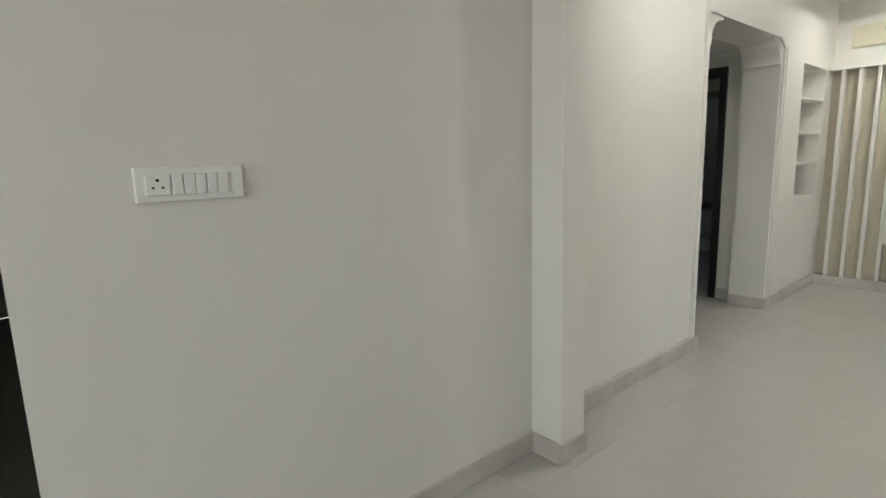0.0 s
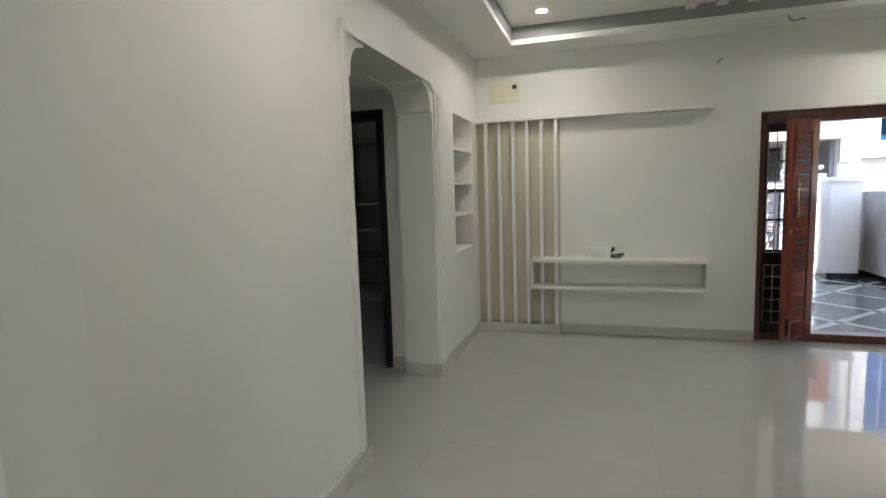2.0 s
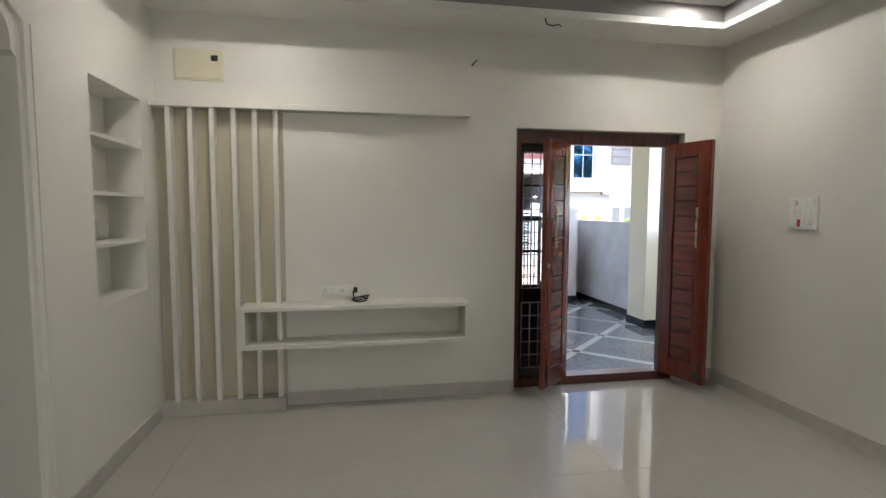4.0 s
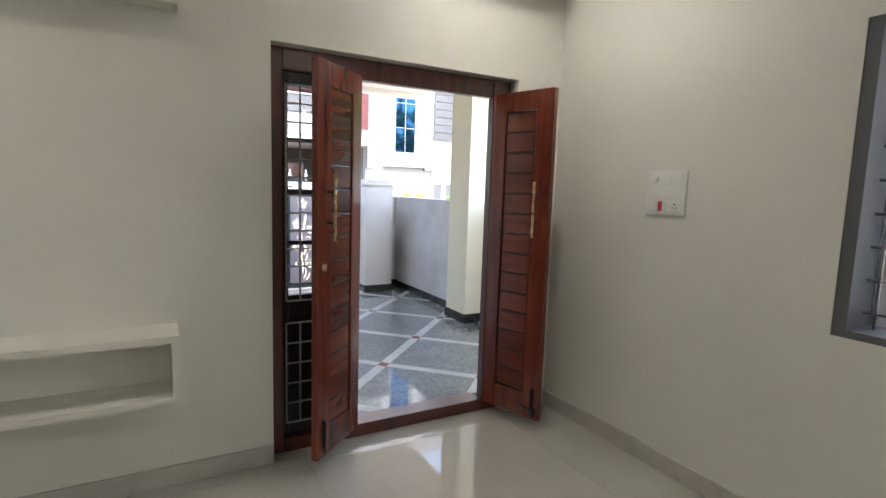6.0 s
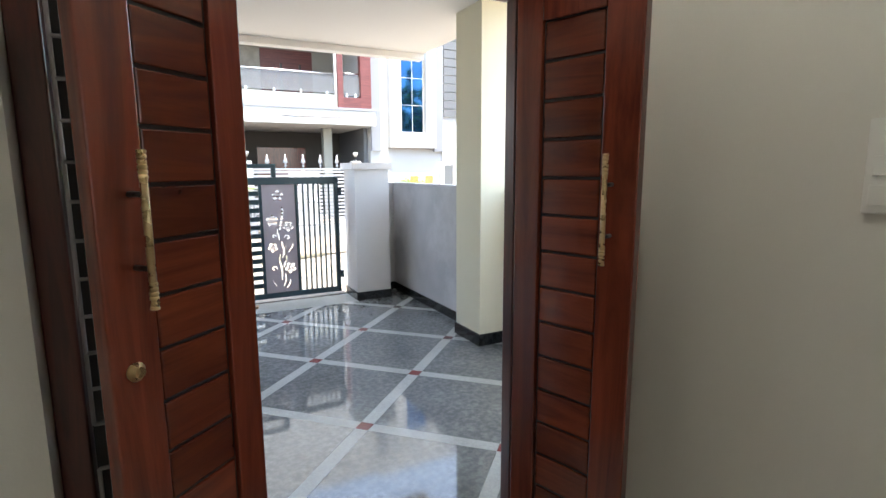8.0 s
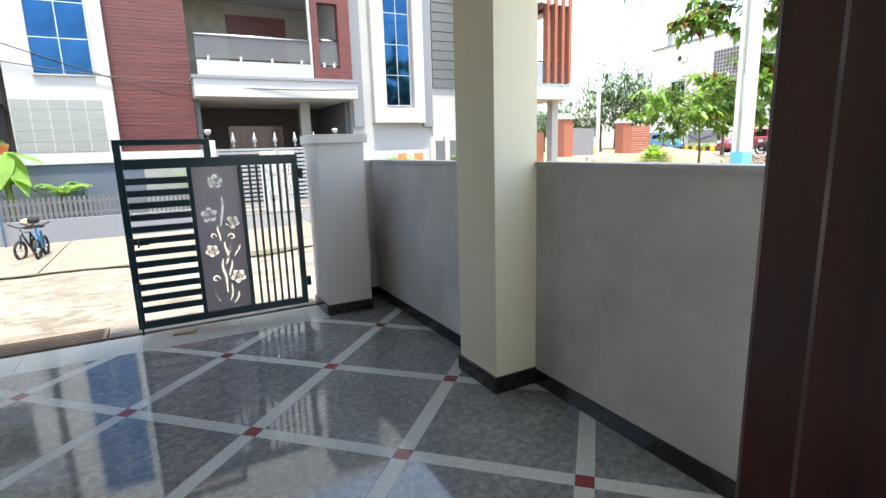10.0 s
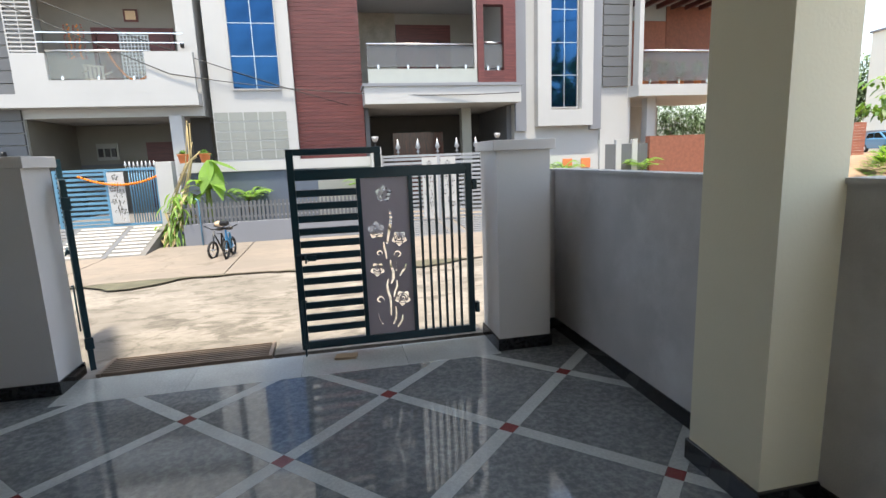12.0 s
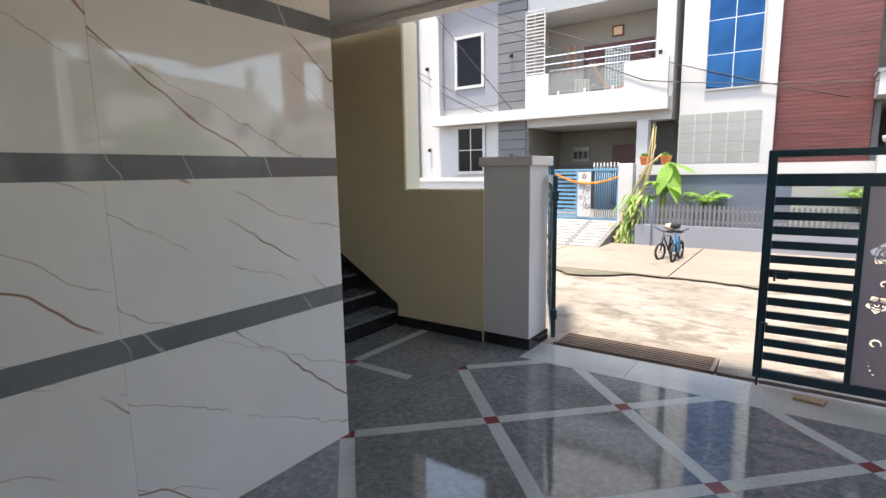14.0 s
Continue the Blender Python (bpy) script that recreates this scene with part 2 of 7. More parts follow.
M = dict(
    wall=mat("wall_paint", (0.715, 0.703, 0.650), 0.45, var=0.035, scale=1.3, bump=0.12, bscale=120, stain=(0.64, 0.62, 0.57), stain_amt=0.3),
    wallwhite=mat("ceiling_paint", (0.78, 0.77, 0.73), 0.6, var=0.02, scale=1.5, bump=0.05),
    base=stone("skirting_tile", (0.48, 0.46, 0.42), (0.60, 0.58, 0.54), 0.2),
    tile=stone("floor_tile", (0.43, 0.42, 0.385), (0.47, 0.455, 0.42), 0.03, scale=5.0, per_object=0.03, cloud=0.05, spec=0.6),
    grout=mat("grout", (0.40, 0.38, 0.35), 0.8, var=0.1),
    # grey of the strip that stands for shadow in the ceiling tray
    cove=mat("cove_shade", (0.30, 0.29, 0.29), 0.7, var=0.05),
    wood=wood("door_wood", (0.075, 0.013, 0.007), (0.19, 0.038, 0.018), rough=0.22, stretch=(9, 9, 0.8)),
    plank=wood("plank_wood", (0.080, 0.015, 0.008), (0.19, 0.042, 0.018), rough=0.25, stretch=(0.9, 9, 9), per_object=0.32),
    frame=wood("frame_wood", (0.048, 0.010, 0.007), (0.13, 0.026, 0.016)),
    frame2=mat("dark_frame", (0.012, 0.009, 0.009), 0.35, var=0.1),
    brass=mat("brass", (0.62, 0.47, 0.26), 0.28, metal=1.0, var=0.1, scale=40),
    iron=mat("grille_iron", (0.42, 0.40, 0.40), 0.4, metal=0.6, var=0.1),
    black=mat("black_plastic", (0.01, 0.01, 0.011), 0.35),
    plastic=mat("white_plastic", (0.78, 0.78, 0.75), 0.3, var=0.02),
    creamplastic=mat("cream_plastic", (0.42, 0.39, 0.32), 0.4, var=0.03),
    red=mat("red_switch", (0.55, 0.02, 0.02), 0.3),
    granite=stone("granite_slab", (0.105, 0.116, 0.118), (0.50, 0.52, 0.52), 0.06, scale=26, amount=0.36, spec=0.8, cloud=0.35),
    band=stone("granite_band", (0.34, 0.36, 0.345), (0.50, 0.52, 0.50), 0.16, scale=60, amount=0.7),
    # darker and greener than the walls: the side room's dimness put into colour
    sideshade=mat("side_room_shade", (0.31, 0.335, 0.26), 0.6, var=0.05, scale=1.5, bump=0.1),
    redstone=stone("red_granite", (0.15, 0.028, 0.028), (0.26, 0.08, 0.07), 0.14, scale=60),
    blackstone=stone("black_skirting", (0.010, 0.011, 0.012), (0.06, 0.06, 0.06), 0.08, scale=30, amount=0.4),
    marble=stone("marble_cladding", (0.80, 0.775, 0.715), (0.86, 0.84, 0.80), 0.03, scale=2.5, amount=0.7, cloud=0.07, spec=0.95,
                 vein=((0.42, 38, 0.0009, (0.33, 0.17, 0.085), 0.95), (0.95, 26, 0.0016, (0.48, 0.36, 0.26), 0.7))),
    marbleband=stone("grey_band", (0.17, 0.18, 0.18), (0.26, 0.27, 0.27), 0.05, scale=4,
                     vein=((0.6, 62, 0.0012, (0.5, 0.5, 0.48), 0.8),)),
    greywall=mat("grey_exterior_paint", (0.44, 0.43, 0.42), 0.75, var=0.16, scale=1.9, bump=0.35, bscale=90, stain=(0.60, 0.60, 0.59), stain_amt=0.8, stain_scale=1.3),
    pier=mat("pier_paint", (0.60, 0.58, 0.56), 0.7, var=0.04, scale=2.0, bump=0.2),
    cream=mat("cream_paint", (0.68, 0.645, 0.49), 0.7, var=0.03, scale=2, bump=0.2),
    yellow=mat("tan_paint", (0.60, 0.51, 0.315), 0.75, var=0.03, scale=2, bump=0.2),
    extwhite=mat("exterior_white", (0.41, 0.41, 0.405), 0.7, var=0.04, scale=0.7, bump=0.1, stain=(0.37, 0.37, 0.36), stain_amt=0.25),
    extgrey=mat("exterior_grey", (0.19, 0.20, 0.225), 0.7, var=0.04, scale=0.8),
    darkgrey=mat("exterior_dark_grey", (0.105, 0.11, 0.118), 0.6, var=0.06, scale=0.8),
    bluegrey=mat("exterior_blue_grey", (0.085, 0.105, 0.14), 0.7, var=0.05),
    gate=mat("gate_paint", (0.006, 0.032, 0.045), 0.32, var=0.08, spec=0.5),
    gatepanel=mat("gate_panel", (0.42, 0.36, 0.385), 0.45, var=0.05),
    gateblue=mat("blue_gate_paint", (0.09, 0.22, 0.33), 0.4, var=0.05),
    silver=mat("silver_paint", (0.62, 0.62, 0.62), 0.35, metal=0.5),
    maroon=wood("maroon_cladding", (0.050, 0.010, 0.010), (0.135, 0.034, 0.030), rough=0.5, stretch=(0.8, 8, 22), coat=0.0, per_object=0.14),
    # near-black for unlit depths: their shade is put into the colour
    darkshade=mat("interior_shade", (0.05, 0.046, 0.042), 0.8, var=0.1),
    tilegrey=mat("facade_tile", (0.235, 0.245, 0.225), 0.3, var=0.05, per_object=0.05),
    road=concrete_ground("dusty_concrete", (0.235, 0.210, 0.178), (0.160, 0.142, 0.118), (0.105, 0.092, 0.074), 0.4, 1.5, 0.51),
    apron=concrete_ground("apron_concrete", (0.205, 0.170, 0.136), (0.165, 0.140, 0.115), (0.10, 0.085, 0.066), 0.35, 0.9, 0.42),
    damp=mat("damp_silt", (0.085, 0.080, 0.050), 0.7, var=0.45, scale=5, bump=0.4, bscale=20),
    earth=mat("bare_earth", (0.26, 0.175, 0.11), 0.95, var=0.25, scale=0.5, bump=0.8, bscale=6),
    asphalt=mat("asphalt", (0.16, 0.15, 0.145), 0.9, var=0.15, scale=1.5, bump=0.4),
    winglass=mat("blue_glass", (0.018, 0.070, 0.165), 0.03, metal=0.9, var=0.7, scale=0.7),
    porchwhite=mat("porch_ceiling_paint", (0.72, 0.71, 0.68), 0.6, var=0.03, scale=1.0, bump=0.08),
    gategrey=mat("gate_grey_paint", (0.30, 0.31, 0.33), 0.4, metal=0.3),
    parapet=mat("parapet_paint", (0.33, 0.35, 0.33), 0.7, var=0.04),
    tallow=mat("dry_stem", (0.30, 0.24, 0.12), 0.8, var=0.25),
    rampgrey=mat("ramp_concrete", (0.125, 0.12, 0.112), 0.9, var=0.15, scale=3, bump=0.3),
    rib=mat("ramp_rib", (0.33, 0.32, 0.30), 0.85, var=0.12),
    winblack=mat("black_glass", (0.005, 0.006, 0.008), 0.06, spec=0.12),
    farwhite=mat("far_white_paint", (0.66, 0.655, 0.58), 0.7, var=0.03, scale=0.4, bump=0.05),
    rail=glass("rail_glass", (0.13, 0.13, 0.135), 0.03, alpha=0.55),
    # dark see-through panes, added only to weaken daylight entering the rooms
    tinted=glass("dimming_glass", (0.05, 0.055, 0.06), 0.03, alpha=0.6),
    clear=glass("clear_rail_glass", (0.35, 0.38, 0.36), 0.03, alpha=0.22),
    steel=mat("steel", (0.7, 0.7, 0.7), 0.25, metal=1.0),
    bark=mat("bark", (0.16, 0.12, 0.09), 0.9, var=0.25, scale=12, bump=0.6, bscale=30),
    # tan of the slat backing, with the shade between slats painted in
    slatpanel=mat("tan_slat_shade", (0.50, 0.46, 0.35), 0.5, var=0.04, scale=1.5, bump=0.1),
    balconystone=stone("balcony_stone", (0.20, 0.17, 0.13), (0.36, 0.33, 0.27), 0.4, scale=2.2, amount=0.8),
    # plaster of the recesses, darkened: their shade is part of the colour
    carport=mat("carport_plaster_shaded", (0.17, 0.16, 0.135), 0.7, var=0.08, scale=1.5),
    balcony=mat("balcony_plaster_shaded", (0.24, 0.225, 0.20), 0.7, var=0.1, scale=1.5),
    leaf=leafy("leaf", (0.085, 0.18, 0.035), 0.34),
    leafy=leafy("young_leaf", (0.16, 0.29, 0.05), 0.42),
    dryleaf=leafy("dry_leaf", (0.20, 0.035, 0.022), 0.25),
    farleaf=mat("far_foliage", (0.08, 0.13, 0.05), 0.8, var=0.35, scale=1.2),
    stem=mat("green_stem", (0.22, 0.26, 0.08), 0.6, var=0.2),
    pole=mat("concrete_pole", (0.55, 0.55, 0.54), 0.8, var=0.08, scale=3, bump=0.3),
    polepaint=mat("blue_paint", (0.12, 0.45, 0.6), 0.6),
    kyellow=mat("kerb_yellow", (0.72, 0.48, 0.02), 0.6, var=0.1),
    kblack=mat("kerb_black", (0.02, 0.02, 0.02), 0.7),
    carred=mat("red_car_paint", (0.26, 0.012, 0.02), 0.2, coat=0.8),
    carbrown=mat("brown_car_paint", (0.085, 0.045, 0.04), 0.25, coat=0.8),
    carblue=mat("blue_car_paint", (0.05, 0.19, 0.34), 0.25, coat=0.8),
    carwhite=mat("white_car_paint", (0.78, 0.78, 0.78), 0.22, coat=0.8),
    tyre=mat("tyre", (0.015, 0.015, 0.015), 0.8),
    brick=mat("brickwork", (0.27, 0.10, 0.062), 0.85, var=0.2, scale=12, per_object=0.15),
    cable=mat("cable", (0.012, 0.012, 0.012), 0.6),
    orange=mat("marigold", (0.75, 0.20, 0.01), 0.8, var=0.2, scale=60),
    cardboard=mat("cardboard", (0.34, 0.25, 0.16), 0.85, var=0.08),
    terracotta=mat("terracotta", (0.55, 0.17, 0.06), 0.8, var=0.1),
    bulb=glow("led_glow", (1.0, 0.95, 0.86), 30.0),
    tan=mat("tan_plastic", (0.62, 0.45, 0.28), 0.5),
    bikeblue=mat("bicycle_blue", (0.04, 0.22, 0.42), 0.3),
    grate=mat("rusty_grating", (0.20, 0.15, 0.11), 0.7, var=0.2, scale=8),
    rubble=mat("rubble", (0.20, 0.145, 0.105), 0.95, var=0.3, scale=6, bump=0.6, bscale=20),
)


# ---------------------------------------------------------------- mesh helpers
def box(bm, x0, x1, y0, y1, z0, z1, bevel=0.0):
    x0, x1 = min(x0, x1), max(x0, x1)
    y0, y1 = min(y0, y1), max(y0, y1)
    z0, z1 = min(z0, z1), max(z0, z1)
    v = [bm.verts.new((x, y, z)) for x in (x0, x1) for y in (y0, y1) for z in (z0, z1)]
    fs = [bm.faces.new([v[i] for i in q]) for q in ((0, 1, 3, 2), (4, 6, 7, 5), (0, 4, 5, 1), (2, 3, 7, 6), (0, 2, 6, 4), (1, 5, 7, 3))]
    if bevel:
        es = list({e for f in fs for e in f.edges})
        bmesh.ops.bevel(bm, geom=es, offset=bevel, segments=2, affect="EDGES", profile=0.5)
    return bm


def prism(bm, pts, axis, a, b):
    """Extrude a polygon (2D points) along an axis from a to b."""
    def place(p, d):
        return {"x": (d, p[0], p[1]), "y": (p[0], d, p[1]), "z": (p[0], p[1], d)}[axis]
    lo = [bm.verts.new(place(p, a)) for p in pts]
    hi = [bm.verts.new(place(p, b)) for p in pts]
    fs = [bm.faces.new(lo), bm.faces.new(hi[::-1])]
    k = len(pts)
    for i in range(k):
        fs.append(bm.faces.new((lo[i], hi[i], hi[(i + 1) % k], lo[(i + 1) % k])))
    bmesh.ops.recalc_face_normals(bm, faces=fs)
    return bm


def tube(bm, a, b, r0, r1=None, seg=10):
    a, b = Vector(a), Vector(b)
    r1 = r0 if r1 is None else r1
    q = (b - a).to_track_quat("Z", "Y")
    ra, rb = [], []
    for i in range(seg):
        t = 2 * math.pi * i / seg
        d = q @ Vector((math.cos(t), math.sin(t), 0))
        ra.append(bm.verts.new(a + d * r0))
        rb.append(bm.verts.new(b + d * r1))
    for i in range(seg):
        f = bm.faces.new((ra[i], ra[(i + 1) % seg], rb[(i + 1) % seg], rb[i]))
        f.smooth = True
    bm.faces.new(ra[::-1])
    bm.faces.new(rb)
    return bm


def path_tube(bm, pts, r, seg=6):
    """One continuous tube along the points."""
    pts = [Vector(p) for p in pts]
    rings, side = [], None
    for i, p in enumerate(pts):
        d = (pts[min(i + 1, len(pts) - 1)] - pts[max(i - 1, 0)]).normalized()
        if side is None:
            side = d.orthogonal().normalized()
        side = (side - d * side.dot(d)).normalized()
        up = d.cross(side)
        rings.append([bm.verts.new(p + (side * math.cos(2 * math.pi * k / seg) + up * math.sin(2 * math.pi * k / seg)) * r) for k in range(seg)])
    for a, b in zip(rings, rings[1:]):
        for k in range(seg):
            bm.faces.new((a[k], a[(k + 1) % seg], b[(k + 1) % seg], b[k])).smooth = True
    bm.faces.new(rings[0][::-1])
    bm.faces.new(rings[-1])
    return bm


def lathe(bm, center, prof, seg=16, axis="z"):
    rings = []
    for r, h in prof:
        ring = []
        for i in range(seg):
            t = 2 * math.pi * i / seg
            c, s = r * math.cos(t), r * math.sin(t)
            p = {"z": (c, s, h), "x": (h, c, s), "y": (c, h, s)}[axis]
            ring.append(bm.verts.new(Vector(center) + Vector(p)))
        rings.append(ring)
    for a, b in zip(rings, rings[1:]):
        for i in range(seg):
            f = bm.faces.new((a[i], a[(i + 1) % seg], b[(i + 1) % seg], b[i]))
            f.smooth = True
    bm.faces.new(rings[0][::-1])
    bm.faces.new(rings[-1])
    bmesh.ops.recalc_face_normals(bm, faces=bm.faces[:])
    return bm


def mesh(name, bm, material):
    me = bpy.data.meshes.new(name)
    bm.to_mesh(me)
    bm.free()
    for m in (material if isinstance(material, (list, tuple)) else [material]):
        me.materials.append(m)
    return me


def part(name, bm, material, parent=None, label=""):
    ob = new(name, mesh(name, bm, material))
    if parent:
        ob.parent = parent
    if label:
        tagged(ob, label)
    return ob


def thing(name, label, category, at=(0, 0, 0), rz=0.0, group="", kind=""):
    ob = new(name)
    ob.empty_display_size = 0.1
    ob.matrix_world = pose(*at, 0, 0, rz)
    return tagged(ob, label, category, group, kind)


def structure(name, bm, material, label="", category=""):
    ob = new(name, mesh(name, bm, material))
    return tagged(ob, label, category, "", "structure")


def slab(bm, axis, a, b, u0, u1, z0, z1, holes=()):
    """A wall between a and b on the axis, running u0..u1, with rectangular holes (u0, u1, z0, z1) through it."""
    us = sorted({u0, u1, *[h[0] for h in holes], *[h[1] for h in holes]})
    zs = sorted({z0, z1, *[h[2] for h in holes], *[h[3] for h in holes]})
    us = [u for u in us if u0 <= u <= u1]
    zs = [z for z in zs if z0 <= z <= z1]
    vs = {}

    def vert(p):
        k = tuple(round(c, 5) for c in p)
        if k not in vs:
            vs[k] = bm.verts.new(p)
        return vs[k]

    def P(d, u, z):
        return (d, u, z) if axis == "x" else (u, d, z)
    solid = {}
    for i in range(len(us) - 1):
        for j in range(len(zs) - 1):
            cu, cz = (us[i] + us[i + 1]) / 2, (zs[j] + zs[j + 1]) / 2
            solid[i, j] = not any(h[0] < cu < h[1] and h[2] < cz < h[3] for h in holes)
    fs = []
    for (i, j), ok in solid.items():
        if not ok:
            continue
        A, B, C, D = us[i], us[i + 1], zs[j], zs[j + 1]
        for d in (a, b):
            fs.append(bm.faces.new([vert(P(d, *q)) for q in ((A, C), (B, C), (B, D), (A, D))]))
        for (di, dj), (p, q) in {(-1, 0): ((A, C), (A, D)), (1, 0): ((B, C), (B, D)), (0, -1): ((A, C), (B, C)), (0, 1): ((A, D), (B, D))}.items():
            if not solid.get((i + di, j + dj), False):
                fs.append(bm.faces.new([vert(P(a, *p)), vert(P(b, *p)), vert(P(b, *q)), vert(P(a, *q))]))
    bmesh.ops.recalc_face_normals(bm, faces=fs)
    return bm


B = bmesh.new
PZ = -0.155        # porch floor
CEIL = 2.85

# ---------------------------------------------------------------- structure of the hall
bm = B()
box(bm, -5.0, 4.68, -10.0, 0.02, -0.12, -0.006)
box(bm, -5.0, -0.5, 0.02, 2.70, -0.12, -0.006)
floor_hall = structure("floor", bm, M["grout"], "pale grey polished floor with thin joints", "floor")

ceil = B()
TX0, TX1, TY0, TY1 = 0.45, 4.10, -4.1, -0.43
TOP = 3.0
box(ceil, 0.0, TX0, -4.86, 0.0, CEIL, TOP)
box(ceil, TX1, 4.45, -4.86, 0.0, CEIL, TOP)
box(ceil, TX0, TX1, TY1, 0.0, CEIL, TOP)
box(ceil, TX0, TX1, -4.86, TY0, CEIL, TOP)
box(ceil, 0.0, 4.45, -10.0, -4.86, CEIL, TOP)
structure("ceiling", ceil, M["wallwhite"], "white plastered false ceiling border", "ceiling")
bm = B()
box(bm, -5.0, 5.0, -10.3, 0.3, TOP, TOP + 0.3)
structure("ceiling_slab", bm, M["wallwhite"], "white ceiling inside the raised tray", "ceiling")

# tray lip, and a thin dark strip that paints the tray's shadow band
bm = B()
lip = 0.035
for (x0, x1, y0, y1) in ((TX0, TX1, TY1 - 0.0, TY1 + lip), (TX0, TX1, TY0 - lip, TY0), (TX0 - lip, TX0, TY0 - lip, TY1 + lip), (TX1, TX1 + lip, TY0 - lip, TY1 + lip)):
    box(bm, x0, x1, y0, y1, CEIL - 0.012, CEIL - 0.001)
structure("trim_tray", bm, M["wallwhite"], "white raised lip round the ceiling tray", "trim")
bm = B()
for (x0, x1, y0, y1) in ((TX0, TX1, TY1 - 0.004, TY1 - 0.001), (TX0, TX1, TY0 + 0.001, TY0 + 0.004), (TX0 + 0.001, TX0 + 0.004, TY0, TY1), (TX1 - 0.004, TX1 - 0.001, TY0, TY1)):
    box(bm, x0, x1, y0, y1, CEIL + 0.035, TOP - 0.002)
structure("trim_cove", bm, M["cove"], "dark grey band that paints the shadow inside the ceiling tray", "trim")

bm = B()
slab(bm, "y", 0.0, 0.23, -0.0, 4.45, 0.0, 3.3, [(2.64, 4.115, 0.0, 2.13)])
structure("wall_front", bm, M["wall"], "cream painted wall with the main doorway and television unit", "wall")
bm = B()
slab(bm, "x", 4.45, 4.68, -10.0, 0.23, 0.0, 3.3, [(-3.15, -1.66, 0.93, 2.13)])
structure("wall_east", bm, M["wall"], "cream painted wall with a barred window", "wall")

# the wall with the shaped arch and the niche
AY0, AY1, AZ = -2.90, -1.52, 2.32
bm = B()
slab(bm, "x", -0.30, 0.0, -4.63, 0.23, 0.0, 3.3, [(AY0, AY1, 0.0, AZ), (-0.93, -0.25, 0.95, 2.19)])
structure("wall_west", bm, M["wall"], "white painted wall with a shaped archway and shelf niche", "wall")
bm = B()
box(bm, -0.30, -0.22, -0.95, -0.23, 0.93, 2.21)
structure("wall_niche_back", bm, M["wall"], "cream painted back of the wall niche", "wall")


def corner_profile(y, z, s):
    """Curved bracket of the arch: steps, a quarter curve and a small cusp."""
    pts = [(y, z), (y + s * 0.20, z)]
    pts += [(y + s * 0.20, z - 0.022), (y + s * 0.165, z - 0.022)]
    for i in range(9):
        a = math.pi / 2 * i / 8
        pts.append((y + s * (0.03 + 0.125 * (1 - math.sin(a))), z - 0.03 - 0.135 * (1 - math.cos(a))))
    pts += [(y + s * 0.03, z - 0.195), (y + s * 0.0, z - 0.215)]
    return pts


for s, y in ((1, AY0), (-1, AY1)):
    bm = B()
    prism(bm, corner_profile(y, AZ, s), "x", -0.298, -0.002)
    structure("arch_bracket", bm, M["wall"], "white plaster curved bracket of the archway", "trim")
bm = B()
w = 0.055
box(bm, 0.0, 0.016, AY0 - w - 0.03, AY0 - 0.03, 0.102, AZ + w)
box(bm, 0.0, 0.016, AY1 + 0.03, AY1 + 0.03 + w, 0.102, AZ - 0.06)
box(bm, 0.0, 0.016, AY0 - 0.03, AY1 - 0.10, AZ + 0.0, AZ + w)
prism(bm, [(AY1 - 0.10, AZ), (AY1 - 0.10, AZ + w), (AY1 + 0.03 + w, AZ - 0.06), (AY1 + 0.03, AZ - 0.06)], "x", 0.0, 0.016)
structure("trim_arch", bm, M["wall"], "white plaster moulding round the archway", "trim")
bm = B()
box(bm, 0.016, 0.022, AY0 - w - 0.03, AY0 - w - 0.015, 0.102, AZ + w)
box(bm, 0.016, 0.022, AY1 + w + 0.015, AY1 + w + 0.03, 0.102, AZ - 0.06)
structure("trim_bead", bm, M["wall"], "narrow white bead on the arch moulding", "trim")

# piers of the opening to the dining space, and its walls
bm = B()
box(bm, -0.30, 0.25, -4.808, -4.63, 0.0, 3.3)
structure("pilaster", bm, M["wall"], "white painted projecting pilaster", "wall")
bm = B()
box(bm, 1.66, 4.45, -4.86, -4.63, 0.0, CEIL)
structure("wall_partition", bm, M["wall"], "white painted partition wall beside the opening", "wall")
bm = B()
slab(bm, "x", -0.20, 0.08, -6.64, -4.808, 0.0, 3.3)
slab(bm, "x", -0.20, 0.08, -10.0, -7.6, 0.0, 3.3)
box(bm, -0.20, 0.08, -7.6, -6.64, 2.1, 3.3)
structure("wall_dining", bm, M["wall"], "white painted wall beside a dark opening", "wall")
bm = B()
slab(bm, "y", -10.23, -10.0, -5.0, 4.68, 0.0, 3.3, [(0.6, 2.6, 0.95, 2.25)])
slab(bm, "y", -3.23, -3.0, -5.0, -0.30, 0.0, 3.3)
slab(bm, "x", -5.23, -5.0, -10.0, 2.93, 0.0, 3.3, [(-0.4, 1.2, 0.9, 2.2)])
slab(bm, "y", 2.66, 2.845, -5.0, 1.315, -0.15, 3.3)
slab(bm, "x", 1.08, 1.31, 0.23, 2.66, -0.15, 3.3)
box(bm, -5.0, 1.3, 0.30, 2.7, 3.05, 3.3)
structure("wall_back", bm, M["wall"], "cream painted walls of the rooms behind", "wall")

# lobby and side room beyond the arch
bm = B()
slab(bm, "y", -1.40, -1.28, -5.0, -0.301, 0.0, 3.3, [(-1.50, -0.46, 0.0, 2.19)])
box(bm, -3.0, -0.301, -3.0, -1.40, AZ - 0.01, 2.6)
structure("wall_lobby", bm, M["wall"], "cream painted lobby wall round a dark door frame", "wall")
bm = B()
box(bm, -0.525, -0.461, -1.42, -1.27, 0.0, 2.188, 0.004)
box(bm, -1.499, -1.435, -1.42, -1.27, 0.0, 2.188, 0.004)
